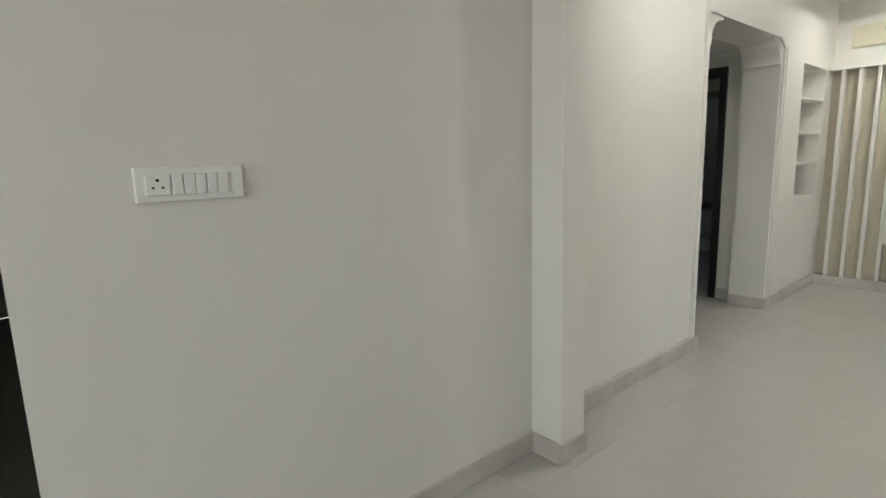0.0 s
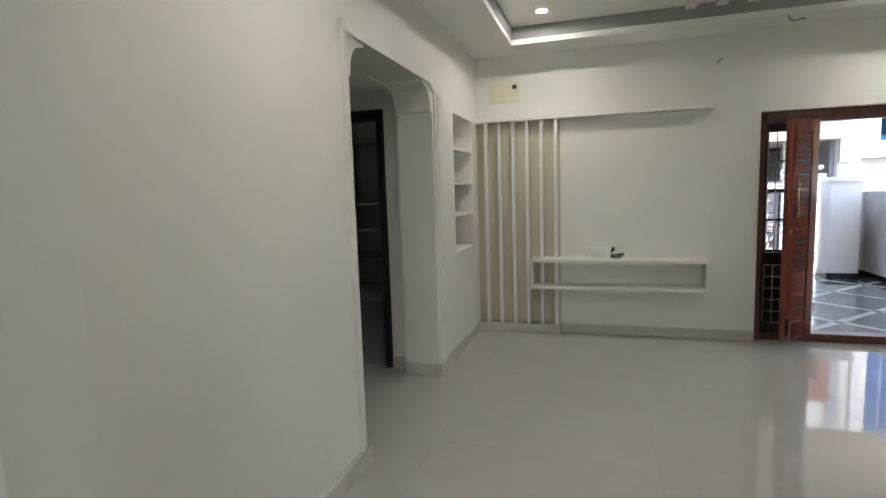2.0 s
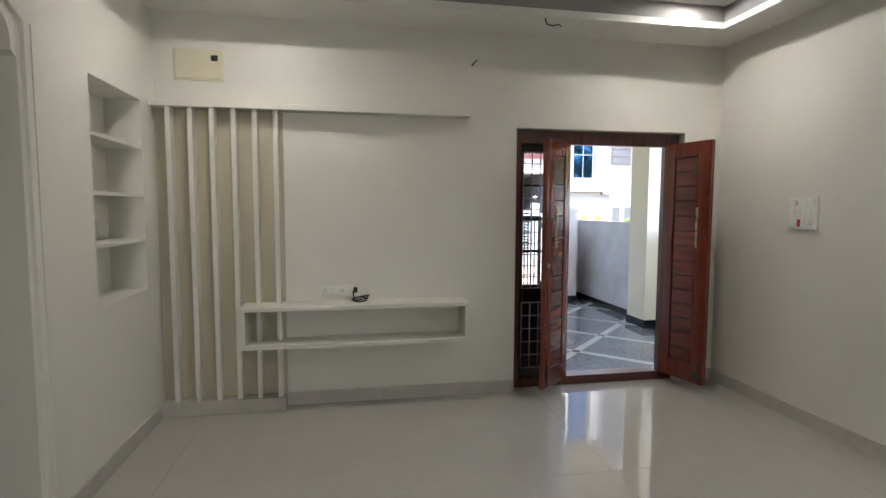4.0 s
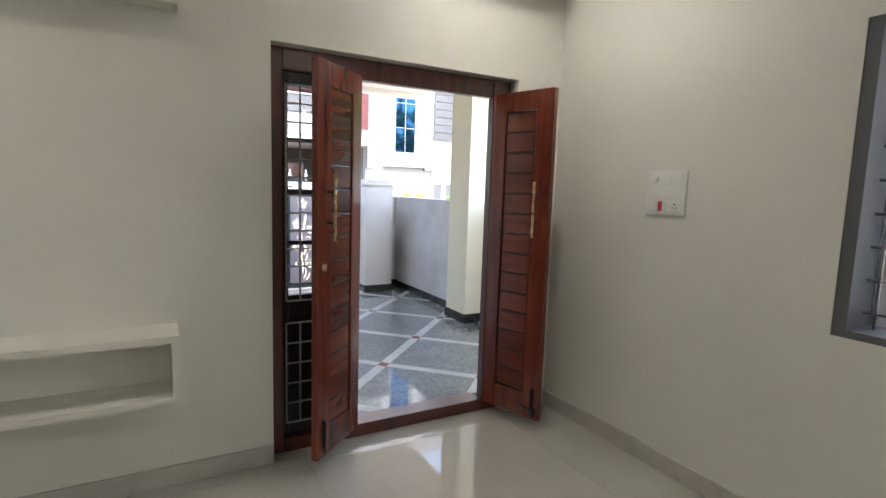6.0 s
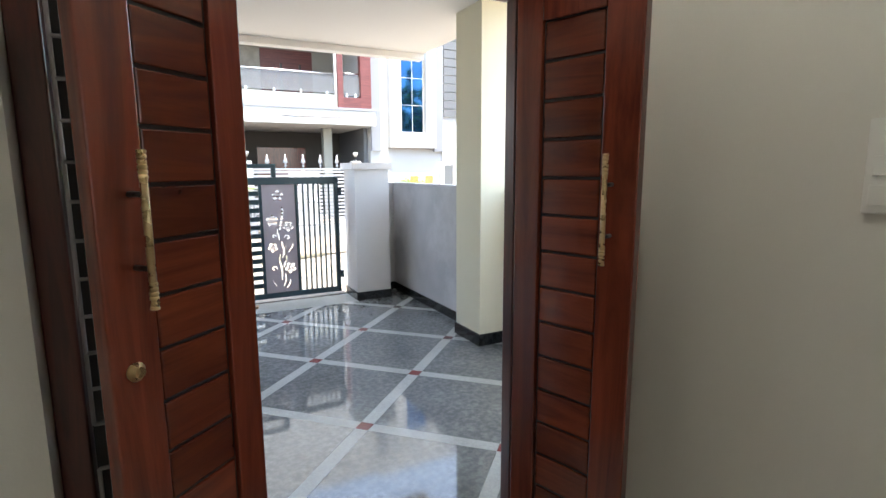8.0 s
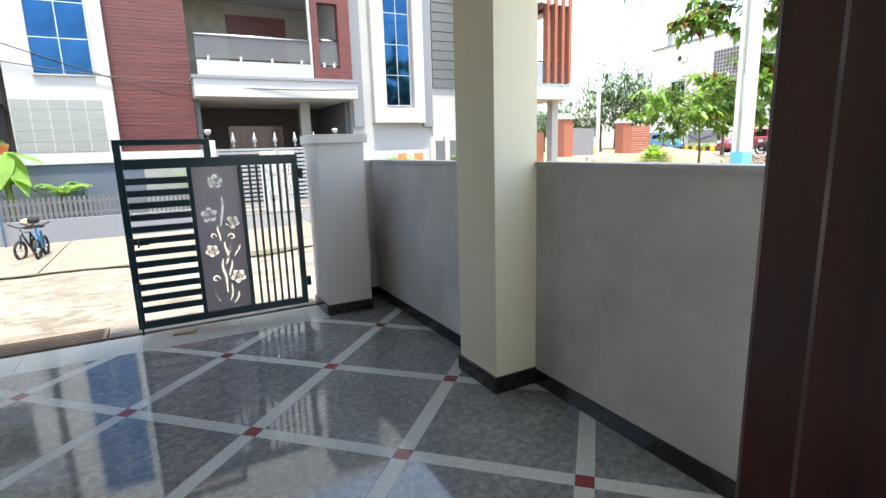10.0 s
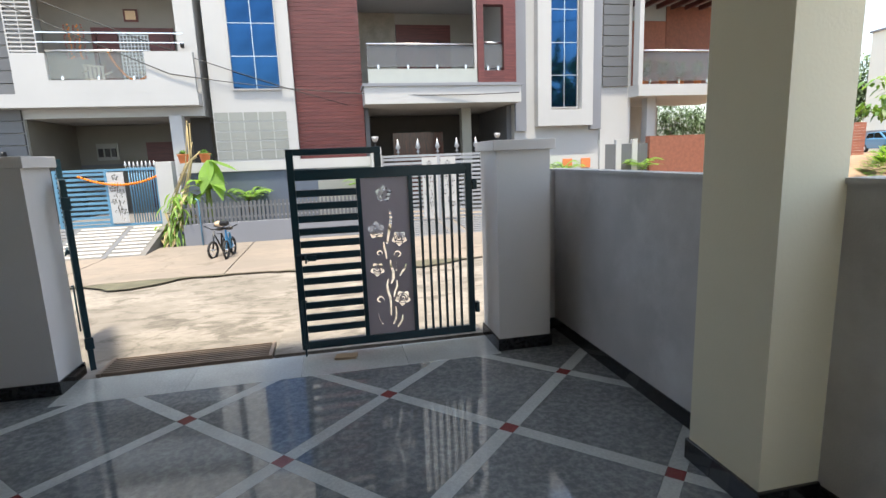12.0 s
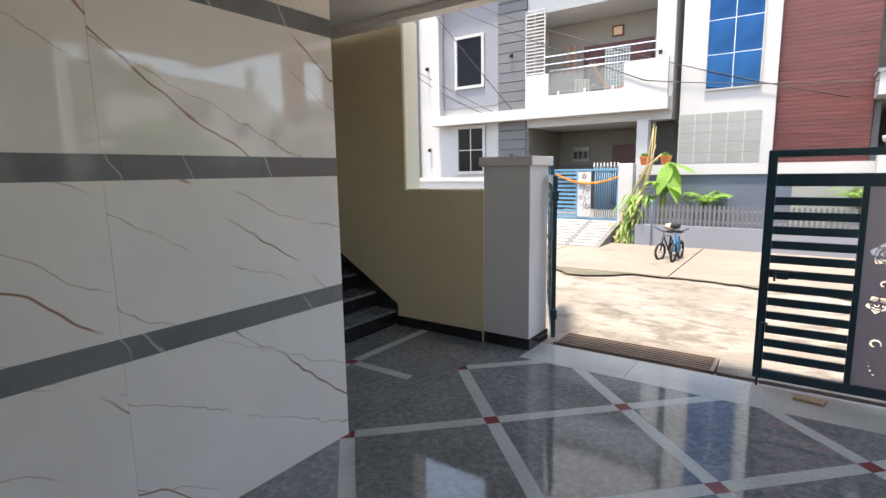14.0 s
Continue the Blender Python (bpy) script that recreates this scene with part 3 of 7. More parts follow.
box(bm, -1.435, -0.525, -1.42, -1.27, 2.11, 2.188, 0.004)
structure("door_2", bm, M["frame2"], "dark brown timber door frame of the side room", "door frame")
bm = B()
# built-in concrete shelves of the side room
box(bm, -4.98, 1.07, 2.10, 2.655, 2.30, 2.37)
box(bm, -2.86, -2.74, 2.10, 2.655, 0.0, 2.30)
for z in (0.49, 0.90, 1.32):
    box(bm, -2.74, -1.5, 2.11, 2.655, z, z + 0.04)
box(bm, -1.5, -1.4, 2.10, 2.655, 0.0, 2.30)
box(bm, -4.98, -2.86, 2.40, 2.655, 1.92, 1.96)
# the room's lack of light is painted into the shelves
structure("built_in_shelves", bm, M["sideshade"], "cream concrete built-in shelves, darkened for the dim side room", "shelf")

# skirting
def skirting(name, segs, z0=0.0, h=0.10, m=None, th=0.014):
    bm = B()
    for (x0, y0, x1, y1) in segs:
        box(bm, min(x0, x1), max(x0, x1), min(y0, y1), max(y0, y1), z0, z0 + h, 0.003)
    return structure(name, bm, m or M["base"], "grey stone skirting along the foot of the wall", "skirting")


t = 0.014
skirting("baseboard_west", [(0.0, AY0 - 0.0995, 0.034, AY0), (0.0, -1.52, t, -0.115), (0.0, -4.63, 0.032, AY0 - 0.10), (-0.30, AY1 - t, 0.0, AY1), (-0.302, AY0, 0.0, AY0 + t), (-0.46, -1.40 - t, -0.302, -1.40)])
skirting("baseboard_front", [(0.86, -t, 2.64, 0.0), (4.115, -t, 4.436, 0.0)])
skirting("baseboard_east", [(4.436, -4.63, 4.45, 0.0)])
skirting("baseboard_dining", [(0.08, -6.64, 0.08 + t, -4.810), (0.094, -4.808 - t, 0.25, -4.808), (0.25, -4.822, 0.25 + t, -4.616), (0.014, -4.63, 0.25, -4.616), (1.66 - t, -4.874, 1.66, -4.63)])
skirting("baseboard_slats", [(0.0, -0.115, 0.86, -0.0)])

# television wall: header shelf, slats, floating box
bm = B()
box(bm, 0.0, 2.24, -0.115, 0.0, 2.185, 2.225, 0.004)
structure("wall_shelf_header", bm, M["wall"], "cream plaster strip above the television wall", "shelf")
# added sheet whose darker tan paints the shade between the slats
structure("wall_panel", box(B(), 0.001, 0.86, -0.012, -0.001, 0.101, 2.184), M["slatpanel"], "tan panel added behind the wall slats, darkened for the shade there", "wall panel")
for i in range(6):
    x = 0.092 + i * 0.142
    bm = B()
    box(bm, x, x + 0.034, -0.095, -0.005, 0.10, 2.185, 0.003)
    tagged(part("wall_slat", bm, M["wall"]), "cream painted vertical wall slat", "wall slat", "slats of the television wall")
bm = B()
x0, x1, z0, z1 = 0.575, 2.21, 0.495, 0.795
for q in ((x0, x1, z1 - 0.03, z1), (x0, x1, z0, z0 + 0.03), (x0, x0 + 0.03, z0 + 0.03, z1 - 0.03), (x1 - 0.03, x1, z0 + 0.03, z1 - 0.03)):
    box(bm, q[0], q[1], -0.235, -0.0, q[2], q[3])
tv = thing("television_shelf", "cream plaster floating box shelf fixed to the wall", "shelf")
part("carcass", bm, M["wall"], tv)

# ---------------------------------------------------------------- main doorway
FX0, FX1 = 2.64, 4.115
mull0, mull1 = 2.93, 3.10
bm = B()
for (x0, x1, z0, z1) in ((FX0, FX0 + 0.07, 0, 2.128), (mull0, mull1, 0.076, 2.019), (3.985, FX1, 0, 2.128), (FX0 + 0.07, 3.985, 2.02, 2.128)):
    box(bm, x0 + 0.001, x1 - 0.001, 0.075, 0.135, z0, z1, 0.005)
box(bm, 4.06, FX1 - 0.001, 0.136, 0.215, 0.0, 2.10, 0.005)
box(bm, FX0 + 0.001, FX0 + 0.06, 0.136, 0.215, 0.0, 2.10, 0.005)
box(bm, FX0 + 0.061, 4.059, 0.136, 0.215, 2.075, 2.128, 0.005)
box(bm, FX0 + 0.072, 3.983, 0.075, 0.214, 0.0, 0.075, 0.005)
door1 = structure("door_1", bm, M["frame"], "dark varnished timber double door frame with a barred side light", "door frame")
bm = B()
for (x0, x1, z0, z1) in ((2.71, 2.745, 0.077, 2.02), (2.745, mull0, 0.077, 0.16), (2.745, mull0, 0.72, 0.86), (2.745, mull0, 1.95, 2.02)):
    box(bm, x0 + 0.001, x1 - 0.001, 0.115, 0.16, z0, z1, 0.003)
part("side_light_frame", bm, M["frame2"], door1)
bm = B()
box(bm, 2.745, 2.94, 0.13, 0.15, 0.16, 0.72)
part("side_panel", bm, M["frame2"], door1)
bm = B()
for i in range(3):
    z = 1.13 + i * 0.27
    box(bm, 2.745, 2.94, 0.13, 0.15, z, z + 0.022)
part("glazing_bar", bm, M["frame2"], door1)
for z0, z1, k in ((0.17, 0.72, 5), (0.84, 1.95, 12)):
    bm = B()
    for x in (2.722, 2.795, 2.868, 2.935):
        tube(bm, (x, 0.068, z0), (x, 0.068, z1), 0.005, seg=6)
    for i in range(k + 1):
        z = z0 + (z1 - z0) * i / k
        tube(bm, (2.722, 0.068, z), (2.935, 0.068, z), 0.005, seg=6)
    part("grille", bm, M["iron"], door1, "grey iron security grille")


def door_leaf(at, rz, s, lock, L=0.452):
    """A leaf from the hinge outwards; s: the side that carries the handle."""
    d = thing("door_leaf", "red-brown varnished wooden door leaf with horizontal planks, standing open", "door", at, rz, "leaves of the main door")
    Z0, Z1, th = 0.0, 1.955, 0.019
    e = L - 0.114
    part("stile", box(B(), 0.0, 0.098, -th, th, Z0, Z1, 0.004), M["wood"], d)
    part("stile", box(B(), e, L, -th, th, Z0, Z1, 0.004), M["wood"], d)
    part("rail", box(B(), 0.0985, e - 0.0005, -th, th, Z0, 0.15, 0.004), M["wood"], d)
    part("rail", box(B(), 0.0985, e - 0.0005, -th, th, 1.84, Z1, 0.004), M["wood"], d)
    n = 14
    h = (1.84 - 0.15) / n
    bm = B()
    box(bm, 0.106, e - 0.008, -0.0115, 0.0115, 0.004, h - 0.004, 0.004)
    pm = mesh("plank", bm, M["plank"])
    for i in range(n):
        o = new("plank", pm)
        o.parent = d
        o.location = (0, 0, 0.15 + i * h)
        o.rotation_euler = (0, 0, 0)
    part("core", box(B(), 0.0985, e - 0.0005, -0.005, 0.005, 0.151, 1.839), M["frame2"], d)
    y = s * (th + 0.045)
    hd = part("handle", path_tube(B(), [(L - 0.075, y, 1.105), (L - 0.075, y, 1.425)], 0.0078, 12), M["brass"], d, "brass bar handle")
    for z0 in (1.105, 1.37):
        bm = B()
        for i in range(6):
            lathe(bm, (L - 0.075, y, z0 + i * 0.01), [(0.0078, 0), (0.0095, 0.002), (0.0095, 0.006), (0.0078, 0.008)], 12)
        part("ribbing", bm, M["brass"], hd)
    for z in (1.19, 1.34):
        bm = B()
        tube(bm, (L - 0.075, s * th, z), (L - 0.075, y, z), 0.006, seg=8)
        part("standoff", bm, M["black"], hd)
    bm = B()
    box(bm, L - 0.057, L - 0.039, s * th, s * (th + 0.008), 0.06, 0.20)
    tube(bm, (L - 0.048, s * (th + 0.014), 0.03), (L - 0.048, s * (th + 0.014), 0.19), 0.006, seg=8)
    part("tower_bolt", bm, M["frame2"], d)
    for z in (0.2, 1.0, 1.75):
        part("hinge", tube(B(), (-0.004, -s * 0.02, z), (-0.004, -s * 0.02, z + 0.1), 0.007, seg=8), M["steel"], d)
    if lock:
        part("lock_knob", lathe(B(), (L - 0.05, 0, 0.975), [(0.019, th), (0.021, th + 0.006), (0.012, th + 0.010), (0.012, th + 0.018)], 16, "y"), M["brass"], d)
    else:
        bm = B()
        tube(bm, (0.30, s * (th + 0.012), 0.075), (0.40, s * (th + 0.012), 0.055), 0.008, seg=8)
        box(bm, 0.385, 0.41, s * th, s * (th + 0.03), 0.03, 0.075)
        part("door_stop", bm, M["frame2"], d)
    return d


door_leaf((3.105, 0.055, 0.08), math.degrees(math.atan2(-0.265, -0.295)), 1, True, 0.42)
door_leaf((3.99, 0.055, 0.08), math.degrees(math.atan2(-0.41, 0.125)), -1, False, 0.43)

# ---------------------------------------------------------------- hall fittings
sh = mesh("shelf", box(B(), -0.215, -0.004, -0.929, -0.251, -0.011, 0.011, 0.002), M["wall"])
for z in (1.28, 1.57, 1.885):
    o = new("niche_shelf", sh)
    o.location = (0, 0, z)
    tagged(o, "white painted thin shelf in the wall niche", "shelf", "shelves of the wall niche")

def db_box():
    d = thing("distribution_box", "cream metal electrical distribution box set in the wall", "electrical box", (0.135, -0.001, 2.385))
    bm = B()
    box(bm, 0, 0.33, -0.010, 0, 0, 0.215, 0.003)
    part("frame", bm, M["cream"], d)
    bm = B()
    box(bm, 0.014, 0.316, -0.017, -0.0105, 0.014, 0.201, 0.003)
    part("cover", bm, M["cream"], d)
    bm = B()
    box(bm, 0.25, 0.295, -0.019, -0.0172, 0.135, 0.175)
    part("latch", bm, M["black"], d)
db_box()


def socket_plate(at, w, h, cells, label, rz=0.0, dial=False):
    d = thing("switch_plate", label, "switch plate", at, rz)
    bm = B()
    box(bm, -w / 2, w / 2, -0.012, 0, 0, h, 0.004)
    part("plate", bm, M["plastic"], d)
    for (x, z, cw, ch, kind) in cells:
        bm = B()
        if kind == "dial":
            lathe(bm, (x, 0, z), [(0.018, -0.012), (0.018, -0.028), (0.013, -0.031)], 20, "y")
        else:
            box(bm, x - cw / 2, x + cw / 2, -0.018, -0.0122, z - ch / 2, z + ch / 2, 0.002)
        p = part({"socket": "socket", "dial": "dimmer"}.get(kind, "rocker"), bm, M["red"] if kind == "red" else M["plastic"], d)
        if kind == "socket":
            bm = B()
            for dx, dz, r in ((0, cw * 0.2, 0.0045), (-cw * 0.2, -cw * 0.13, 0.0035), (cw * 0.2, -cw * 0.13, 0.0035)):
                lathe(bm, (x + dx, 0, z + dz), [(r, -0.0181), (r, -0.0186)], 10, "y")
            part("pin_hole", bm, M["black"], p)
    return d


cells = [(-0.062, 0.185, 0, 0, "dial"), (0.008, 0.185, 0.046, 0.05, "sw"), (0.068, 0.185, 0.046, 0.05, "sw")]
cells += [(-0.078 + i * 0.042, 0.115, 0.037, 0.048, "sw") for i in range(4)]
cells += [(-0.075, 0.045, 0.05, 0.05, "sw"), (-0.026, 0.045, 0.024, 0.05, "red"), (0.006, 0.045, 0.036, 0.05, "sw"), (0.063, 0.045, 0.05, 0.05, "socket")]
socket_plate((4.449, -0.865, 1.355), 0.23, 0.228, cells, "white plastic switch plate with one red switch on the cream wall", -90)
cells = [(-0.085, 0.045, 0.058, 0.055, "socket")] + [(-0.037 + i * 0.029, 0.045, 0.026, 0.055, "sw") for i in range(5)]
socket_plate((0.081, -6.222, 1.317), 0.275, 0.092, cells, "white plastic switch plate with a socket on the white wall", 90)
cells = [(-0.09, 0.04, 0.05, 0.045, "socket"), (-0.03, 0.04, 0.05, 0.045, "sw"), (0.03, 0.04, 0.05, 0.045, "socket"), (0.09, 0.04, 0.05, 0.045, "sw")]
socket_plate((1.24, -0.001, 0.83), 0.24, 0.08, cells, "white plastic socket plate above the television shelf")

# coiled black lead on the shelf
bm = B()
for k in range(3):
    pts = []
    for i in range(19):
        a = 2 * math.pi * i / 18
        pts.append((1.40 + 0.055 * math.cos(a) + 0.008 * k, -0.10 + 0.035 * math.sin(a), 0.803 + 0.010 * k + 0.012 * (1 + math.sin(a + k))))
    path_tube(bm, pts, 0.005)
path_tube(bm, [(1.36, -0.10, 0.825), (1.35, -0.085, 0.87), (1.37, -0.06, 0.89)], 0.005)
box(bm, 1.355, 1.385, -0.075, -0.045, 0.86, 0.90, 0.003)
tagged(part("coiled_cable", bm, M["cable"]), "coiled black electric lead on the television shelf", "cable")

# tray strips, ceiling lights, loose wires
for i in range(3):
    bm = B()
    x = 1.93 + i * 0.235
    prism(bm, [(x, TY1 - 0.006), (x + 0.085, TY1 - 0.006), (x + 0.085, TY0 + 0.4), (x, TY0 + 0.4)], "z", TOP - 0.035, TOP - 0.001)
    tagged(part("ceiling_strip", bm, M["wallwhite"]), "white plaster strip across the ceiling tray", "ceiling strip", "strips of the ceiling tray")


def downlight(x, y, z):
    d = thing("downlight", "white recessed round ceiling downlight, switched on", "ceiling light", (x, y, z))
    part("trim_ring", lathe(B(), (0, 0, 0), [(0.055, 0.0), (0.058, -0.006), (0.044, -0.010), (0.042, -0.004)], 20), M["wallwhite"], d)
    part("lens", lathe(B(), (0, 0, 0), [(0.0415, -0.002), (0.040, -0.006)], 20), M["bulb"], d)
    return d


for (x, y) in ((0.77, -0.80), (3.75, -0.66), (0.77, -3.6), (3.75, -3.6)):
    downlight(x, y, TOP - 0.001)
    lamp("downlight_lamp", "SPOT", look((x, y, TOP - 0.02), (x, y, 0)), 0.5, (1.0, 0.93, 0.82), cone=120, soft=0.04)

for cx, cy, cz in ((2.95, -0.85, TOP - 0.003), (2.72, -0.36, CEIL - 0.002)):
    bm = B()
    pts = [(cx, cy, cz)]
    for i in range(1, 26):
        a = i * 0.75
        r = 0.05 + 0.02 * math.sin(i)
        pts.append((cx + r * math.cos(a), cy + 0.6 * r * math.sin(a), cz - 0.05 - 0.035 * math.sin(i * 0.5) - 0.002 * i))
    if cz < CEIL:
        pts = [(cx, cy, cz), (cx + 0.01, cy, cz - 0.04), (cx + 0.06, cy, cz - 0.05), (cx + 0.10, cy, cz - 0.035), (cx + 0.12, cy, cz - 0.05)]
    path_tube(bm, pts, 0.005, 5)
    tagged(part("loose_wire", bm, M["cable"]), "loose black electric wires hanging from the ceiling", "wire", "loose ceiling wires")
bm = B()
path_tube(bm, [(2.28, 0.0, 2.60), (2.28, -0.03, 2.60), (2.30, -0.04, 2.625), (2.26, -0.035, 2.58)], 0.004, 5)
tagged(part("wall_wire", bm, M["cable"]), "short loose wire end on the wall", "wire")
d = thing("sensor_camera", "small white dome fitting with a black lens on the wall", "ceiling fitting", (0.0, -2.63, 2.62))
part("housing", lathe(B(), (0, 0, 0), [(0.03, 0.0), (0.032, 0.05), (0.024, 0.07)], 16, "x"), M["plastic"], d)
part("lens", lathe(B(), (0, 0, 0), [(0.017, 0.071), (0.012, 0.078)], 16, "x"), M["black"], d)

# barred hall window
bm = B()
for (y0, y1, z0, z1) in ((-3.15, -3.10, 0.93, 2.13), (-1.71, -1.66, 0.93, 2.13), (-3.10, -1.71, 0.93, 0.96), (-3.10, -1.71, 2.10, 2.13)):
    box(bm, 4.455, 4.67, y0, y1, z0, z1)
wn1 = structure("window_1", bm, M["darkgrey"], "dark granite framed window with iron bars", "window")
bm = B()
for i in range(9):
    z = 1.02 + i * 0.13
    tube(bm, (4.58, -3.10, z), (4.58, -1.71, z), 0.006, seg=6)
for i in range(6):
    y = -3.0 + i * 0.25
    tube(bm, (4.58, y, 0.96), (4.58, y, 2.10), 0.006, seg=6)
part("window_bars", bm, M["iron"], wn1)

# added panes that hold back daylight from the hall
part("tinted_pane", box(B(), 4.632, 4.638, -3.10, -2.41, 0.96, 2.10), M["tinted"], wn1, "dark glass pane added to dim the daylight")
part("tinted_pane", box(B(), 4.642, 4.648, -2.40, -1.71, 0.96, 2.10), M["tinted"], wn1, "dark glass pane added to dim the daylight")
bm = B()
box(bm, 0.6, 2.6, -10.18, -10.12, 0.95, 0.98)
box(bm, 0.6, 2.6, -10.18, -10.12, 2.22, 2.25)
for x in (0.6, 1.585, 2.57):
    box(bm, x, x + 0.03, -10.18, -10.12, 0.98, 2.22)
wn2 = structure("window_2", bm, M["darkgrey"], "dark framed window of the dining space", "window")
# unseen panes added here too, to dim the dining space
for x in (0.63, 1.615):
    part("tinted_pane", box(B(), x, x + 0.955, -10.153, -10.147, 0.98, 2.22), M["tinted"], wn2, "dark glass pane added to dim the daylight")

# invented window, out of view; its pane cuts the side room's light
part("tinted_pane", box(B(), -5.12, -5.114, -0.4, 1.2, 0.9, 2.2), M["tinted"], structure("window_3", box(B(), -5.15, -5.10, 0.385, 0.415, 0.9, 2.2), M["darkgrey"], "unseen window added to set the light of the side room", "window"), "dark glass pane added to dim the daylight")

# dark storage box and stand in the side room
d = thing("storage_cabinet", "dark low cabinet standing in the unlit side room", "cabinet", (-3.3, 1.75, 0.0))
bm = B(); box(bm, -0.30, 0.30, -0.22, 0.22, 0.05, 0.86, 0.01); part("body", bm, M["black"], d)
bm = B(); box(bm, -0.32, 0.32, -0.24, 0.24, 0.861, 0.89, 0.006); part("top", bm, M["frame2"], d)
bm = B(); box(bm, -0.27, -0.005, -0.235, -0.221, 0.10, 0.80, 0.004); box(bm, 0.005, 0.27, -0.235, -0.221, 0.10, 0.80, 0.004); part("door", bm, M["black"], d)
for sx in (-1, 1):
    for sy in (-1, 1):
        part("foot", box(B(), sx * 0.26 - 0.02, sx * 0.26 + 0.02, sy * 0.18 - 0.02, sy * 0.18 + 0.02, 0, 0.05), M["black"], d)

# ---------------------------------------------------------------- porch
bm = B()
box(bm, 1.08, 5.70, 0.215, 5.06, -0.40, PZ - 0.024)
box(bm, -3.0, 1.08, 2.80, 4.90, -0.40, PZ - 0.024)
box(bm, 4.69, 5.70, -6.0, 0.215, -0.40, PZ - 0.024)
porch = structure("porch_floor", bm, M["grout"], "polished dark granite porch floor with light bands in a diamond pattern", "floor")
bm = B()
slab(bm, "y", 0.231, 0.236, 1.33, 4.68, PZ, 3.3, [(2.60, 4.155, PZ, 2.17)])
structure("wall_facade", bm, M["cream"], "cream painted outside face of the front wall", "wall")
bm = B()
box(bm, FX0, FX1, 0.216, 0.34, -0.16, 0.0)
structure("door_step", bm, M["blackstone"], "black stone step at the main door", "step")

bm = B()
box(bm, -3.0, 5.80, 0.24, 4.74, CEIL + 0.02, 3.12)
structure("porch_ceiling", bm, M["porchwhite"], "white painted porch ceiling slab", "ceiling")
bm = B()
box(bm, -3.0, 5.80, 4.60, 4.741, CEIL - 0.05, CEIL + 0.019)
structure("porch_ceiling_beam", bm, M["porchwhite"], "white painted edge beam of the porch", "beam")

d = thing("porch_column", "cream painted square porch column on a black stone plinth", "column")
bm = B(); box(bm, 5.345, 5.655, 2.50, 2.945, PZ + 0.11, CEIL + 0.02); part("shaft", bm, M["cream"], d)
bm = B(); box(bm, 5.33, 5.655, 2.485, 2.96, PZ, PZ + 0.11, 0.003); part("plinth", bm, M["blackstone"], d)

bm = B()
box(bm, 5.545, 5.655, 2.945, 5.17, -0.4, 1.27)
box(bm, 5.655, 5.80, -6.0, 2.945, -0.4, 1.27)
box(bm, 5.30, 5.545, 5.05, 5.17, -0.4, 1.27)
structure("wall_boundary", bm, M["greywall"], "grey cement-rendered boundary wall", "wall")
bm = B()
box(bm, 5.53, 5.67, 2.946, 5.185, 1.271, 1.295)
box(bm, 5.64, 5.815, -6.0, 2.499, 1.271, 1.295)
box(bm, 5.34, 5.53, 5.035, 5.185, 1.271, 1.295)
structure("trim_coping", bm, M["greywall"], "thin grey rendered coping on the boundary wall", "coping")
skirting("baseboard_porch", [(5.531, 2.961, 5.545, 5.05), (5.641, -6.0, 5.655, 2.484), (5.34, 5.036, 5.53, 5.05)], PZ, 0.10, M["blackstone"])


def pier(x0, x1, y0, y1, m):
    d = thing("gate_pier", "grey painted gate pier with a flat cap and black plinth", "gate pier", group="gate piers")
    bm = B(); box(bm, x0, x1, y0, y1, PZ + 0.10, 1.465); part("shaft", bm, m, d)
    bm = B(); box(bm, x0 - 0.035, x1 + 0.035, y0 - 0.035, y1 + 0.035, 1.465, 1.545, 0.004); part("cap", bm, m, d)
    bm = B(); box(bm, x0 - 0.014, x1 + 0.014, y0 - 0.014, y1 + 0.014, PZ, PZ + 0.10, 0.003); part("plinth", bm, M["blackstone"], d)
    return d


pier(4.885, 5.325, 4.66, 5.10, M["pier"])
pier(1.155, 1.605, 4.80, 5.17, M["pier"])

# stairwell wall with its opening
bm = B()
slab(bm, "y", 4.785, 5.01, -3.0, 1.155, -0.4, CEIL + 0.02, [(0.255, 1.155, 1.25, 3.5)])
structure("wall_stairwell", bm, M["yellow"], "tan painted stairwell wall with a tall unglazed opening", "wall")
bm = B()
box(bm, 0.255, 1.154, 4.80, 5.015, 1.251, 1.262)
box(bm, 0.256, 0.264, 4.80, 5.015, 1.262, CEIL + 0.02)
structure("trim_opening", bm, M["cream"], "white painted reveal of the stairwell opening", "trim")
bm = B()
box(bm, -3.0, 1.154, 5.011, 5.03, -0.4, 1.25)
box(bm, -3.0, 0.254, 5.011, 5.03, 1.25, CEIL + 0.02)
structure("wall_stairwell_outside", bm, M["extwhite"], "white painted outside face of the stairwell wall", "wall")
bm = B()
box(bm, -3.1, -3.0, 2.66, 5.03, -0.4, 3.12)
structure("wall_stair_end", bm, M["yellow"], "tan painted end wall of the stairwell", "wall")
skirting("baseboard_stairwell", [(0.12, 4.771, 1.14, 4.785)], PZ, 0.10, M["blackstone"])

d = thing("staircase", "black granite staircase rising beside the tan wall", "staircase")
for i in range(10):
    x1 = 0.10 - i * 0.28
    bm = B(); box(bm, x1 - 0.28, x1 - 0.012, 2.87, 4.765, PZ + 0.165 * i, PZ + 0.165 * (i + 1) - 0.03)
    part("riser", bm, M["blackstone"], d)
    bm = B(); box(bm, x1 - 0.30, x1 + 0.01, 2.87, 4.765, PZ + 0.165 * (i + 1) - 0.029, PZ + 0.165 * (i + 1), 0.004)
    part("tread", bm, M["granite"], d)
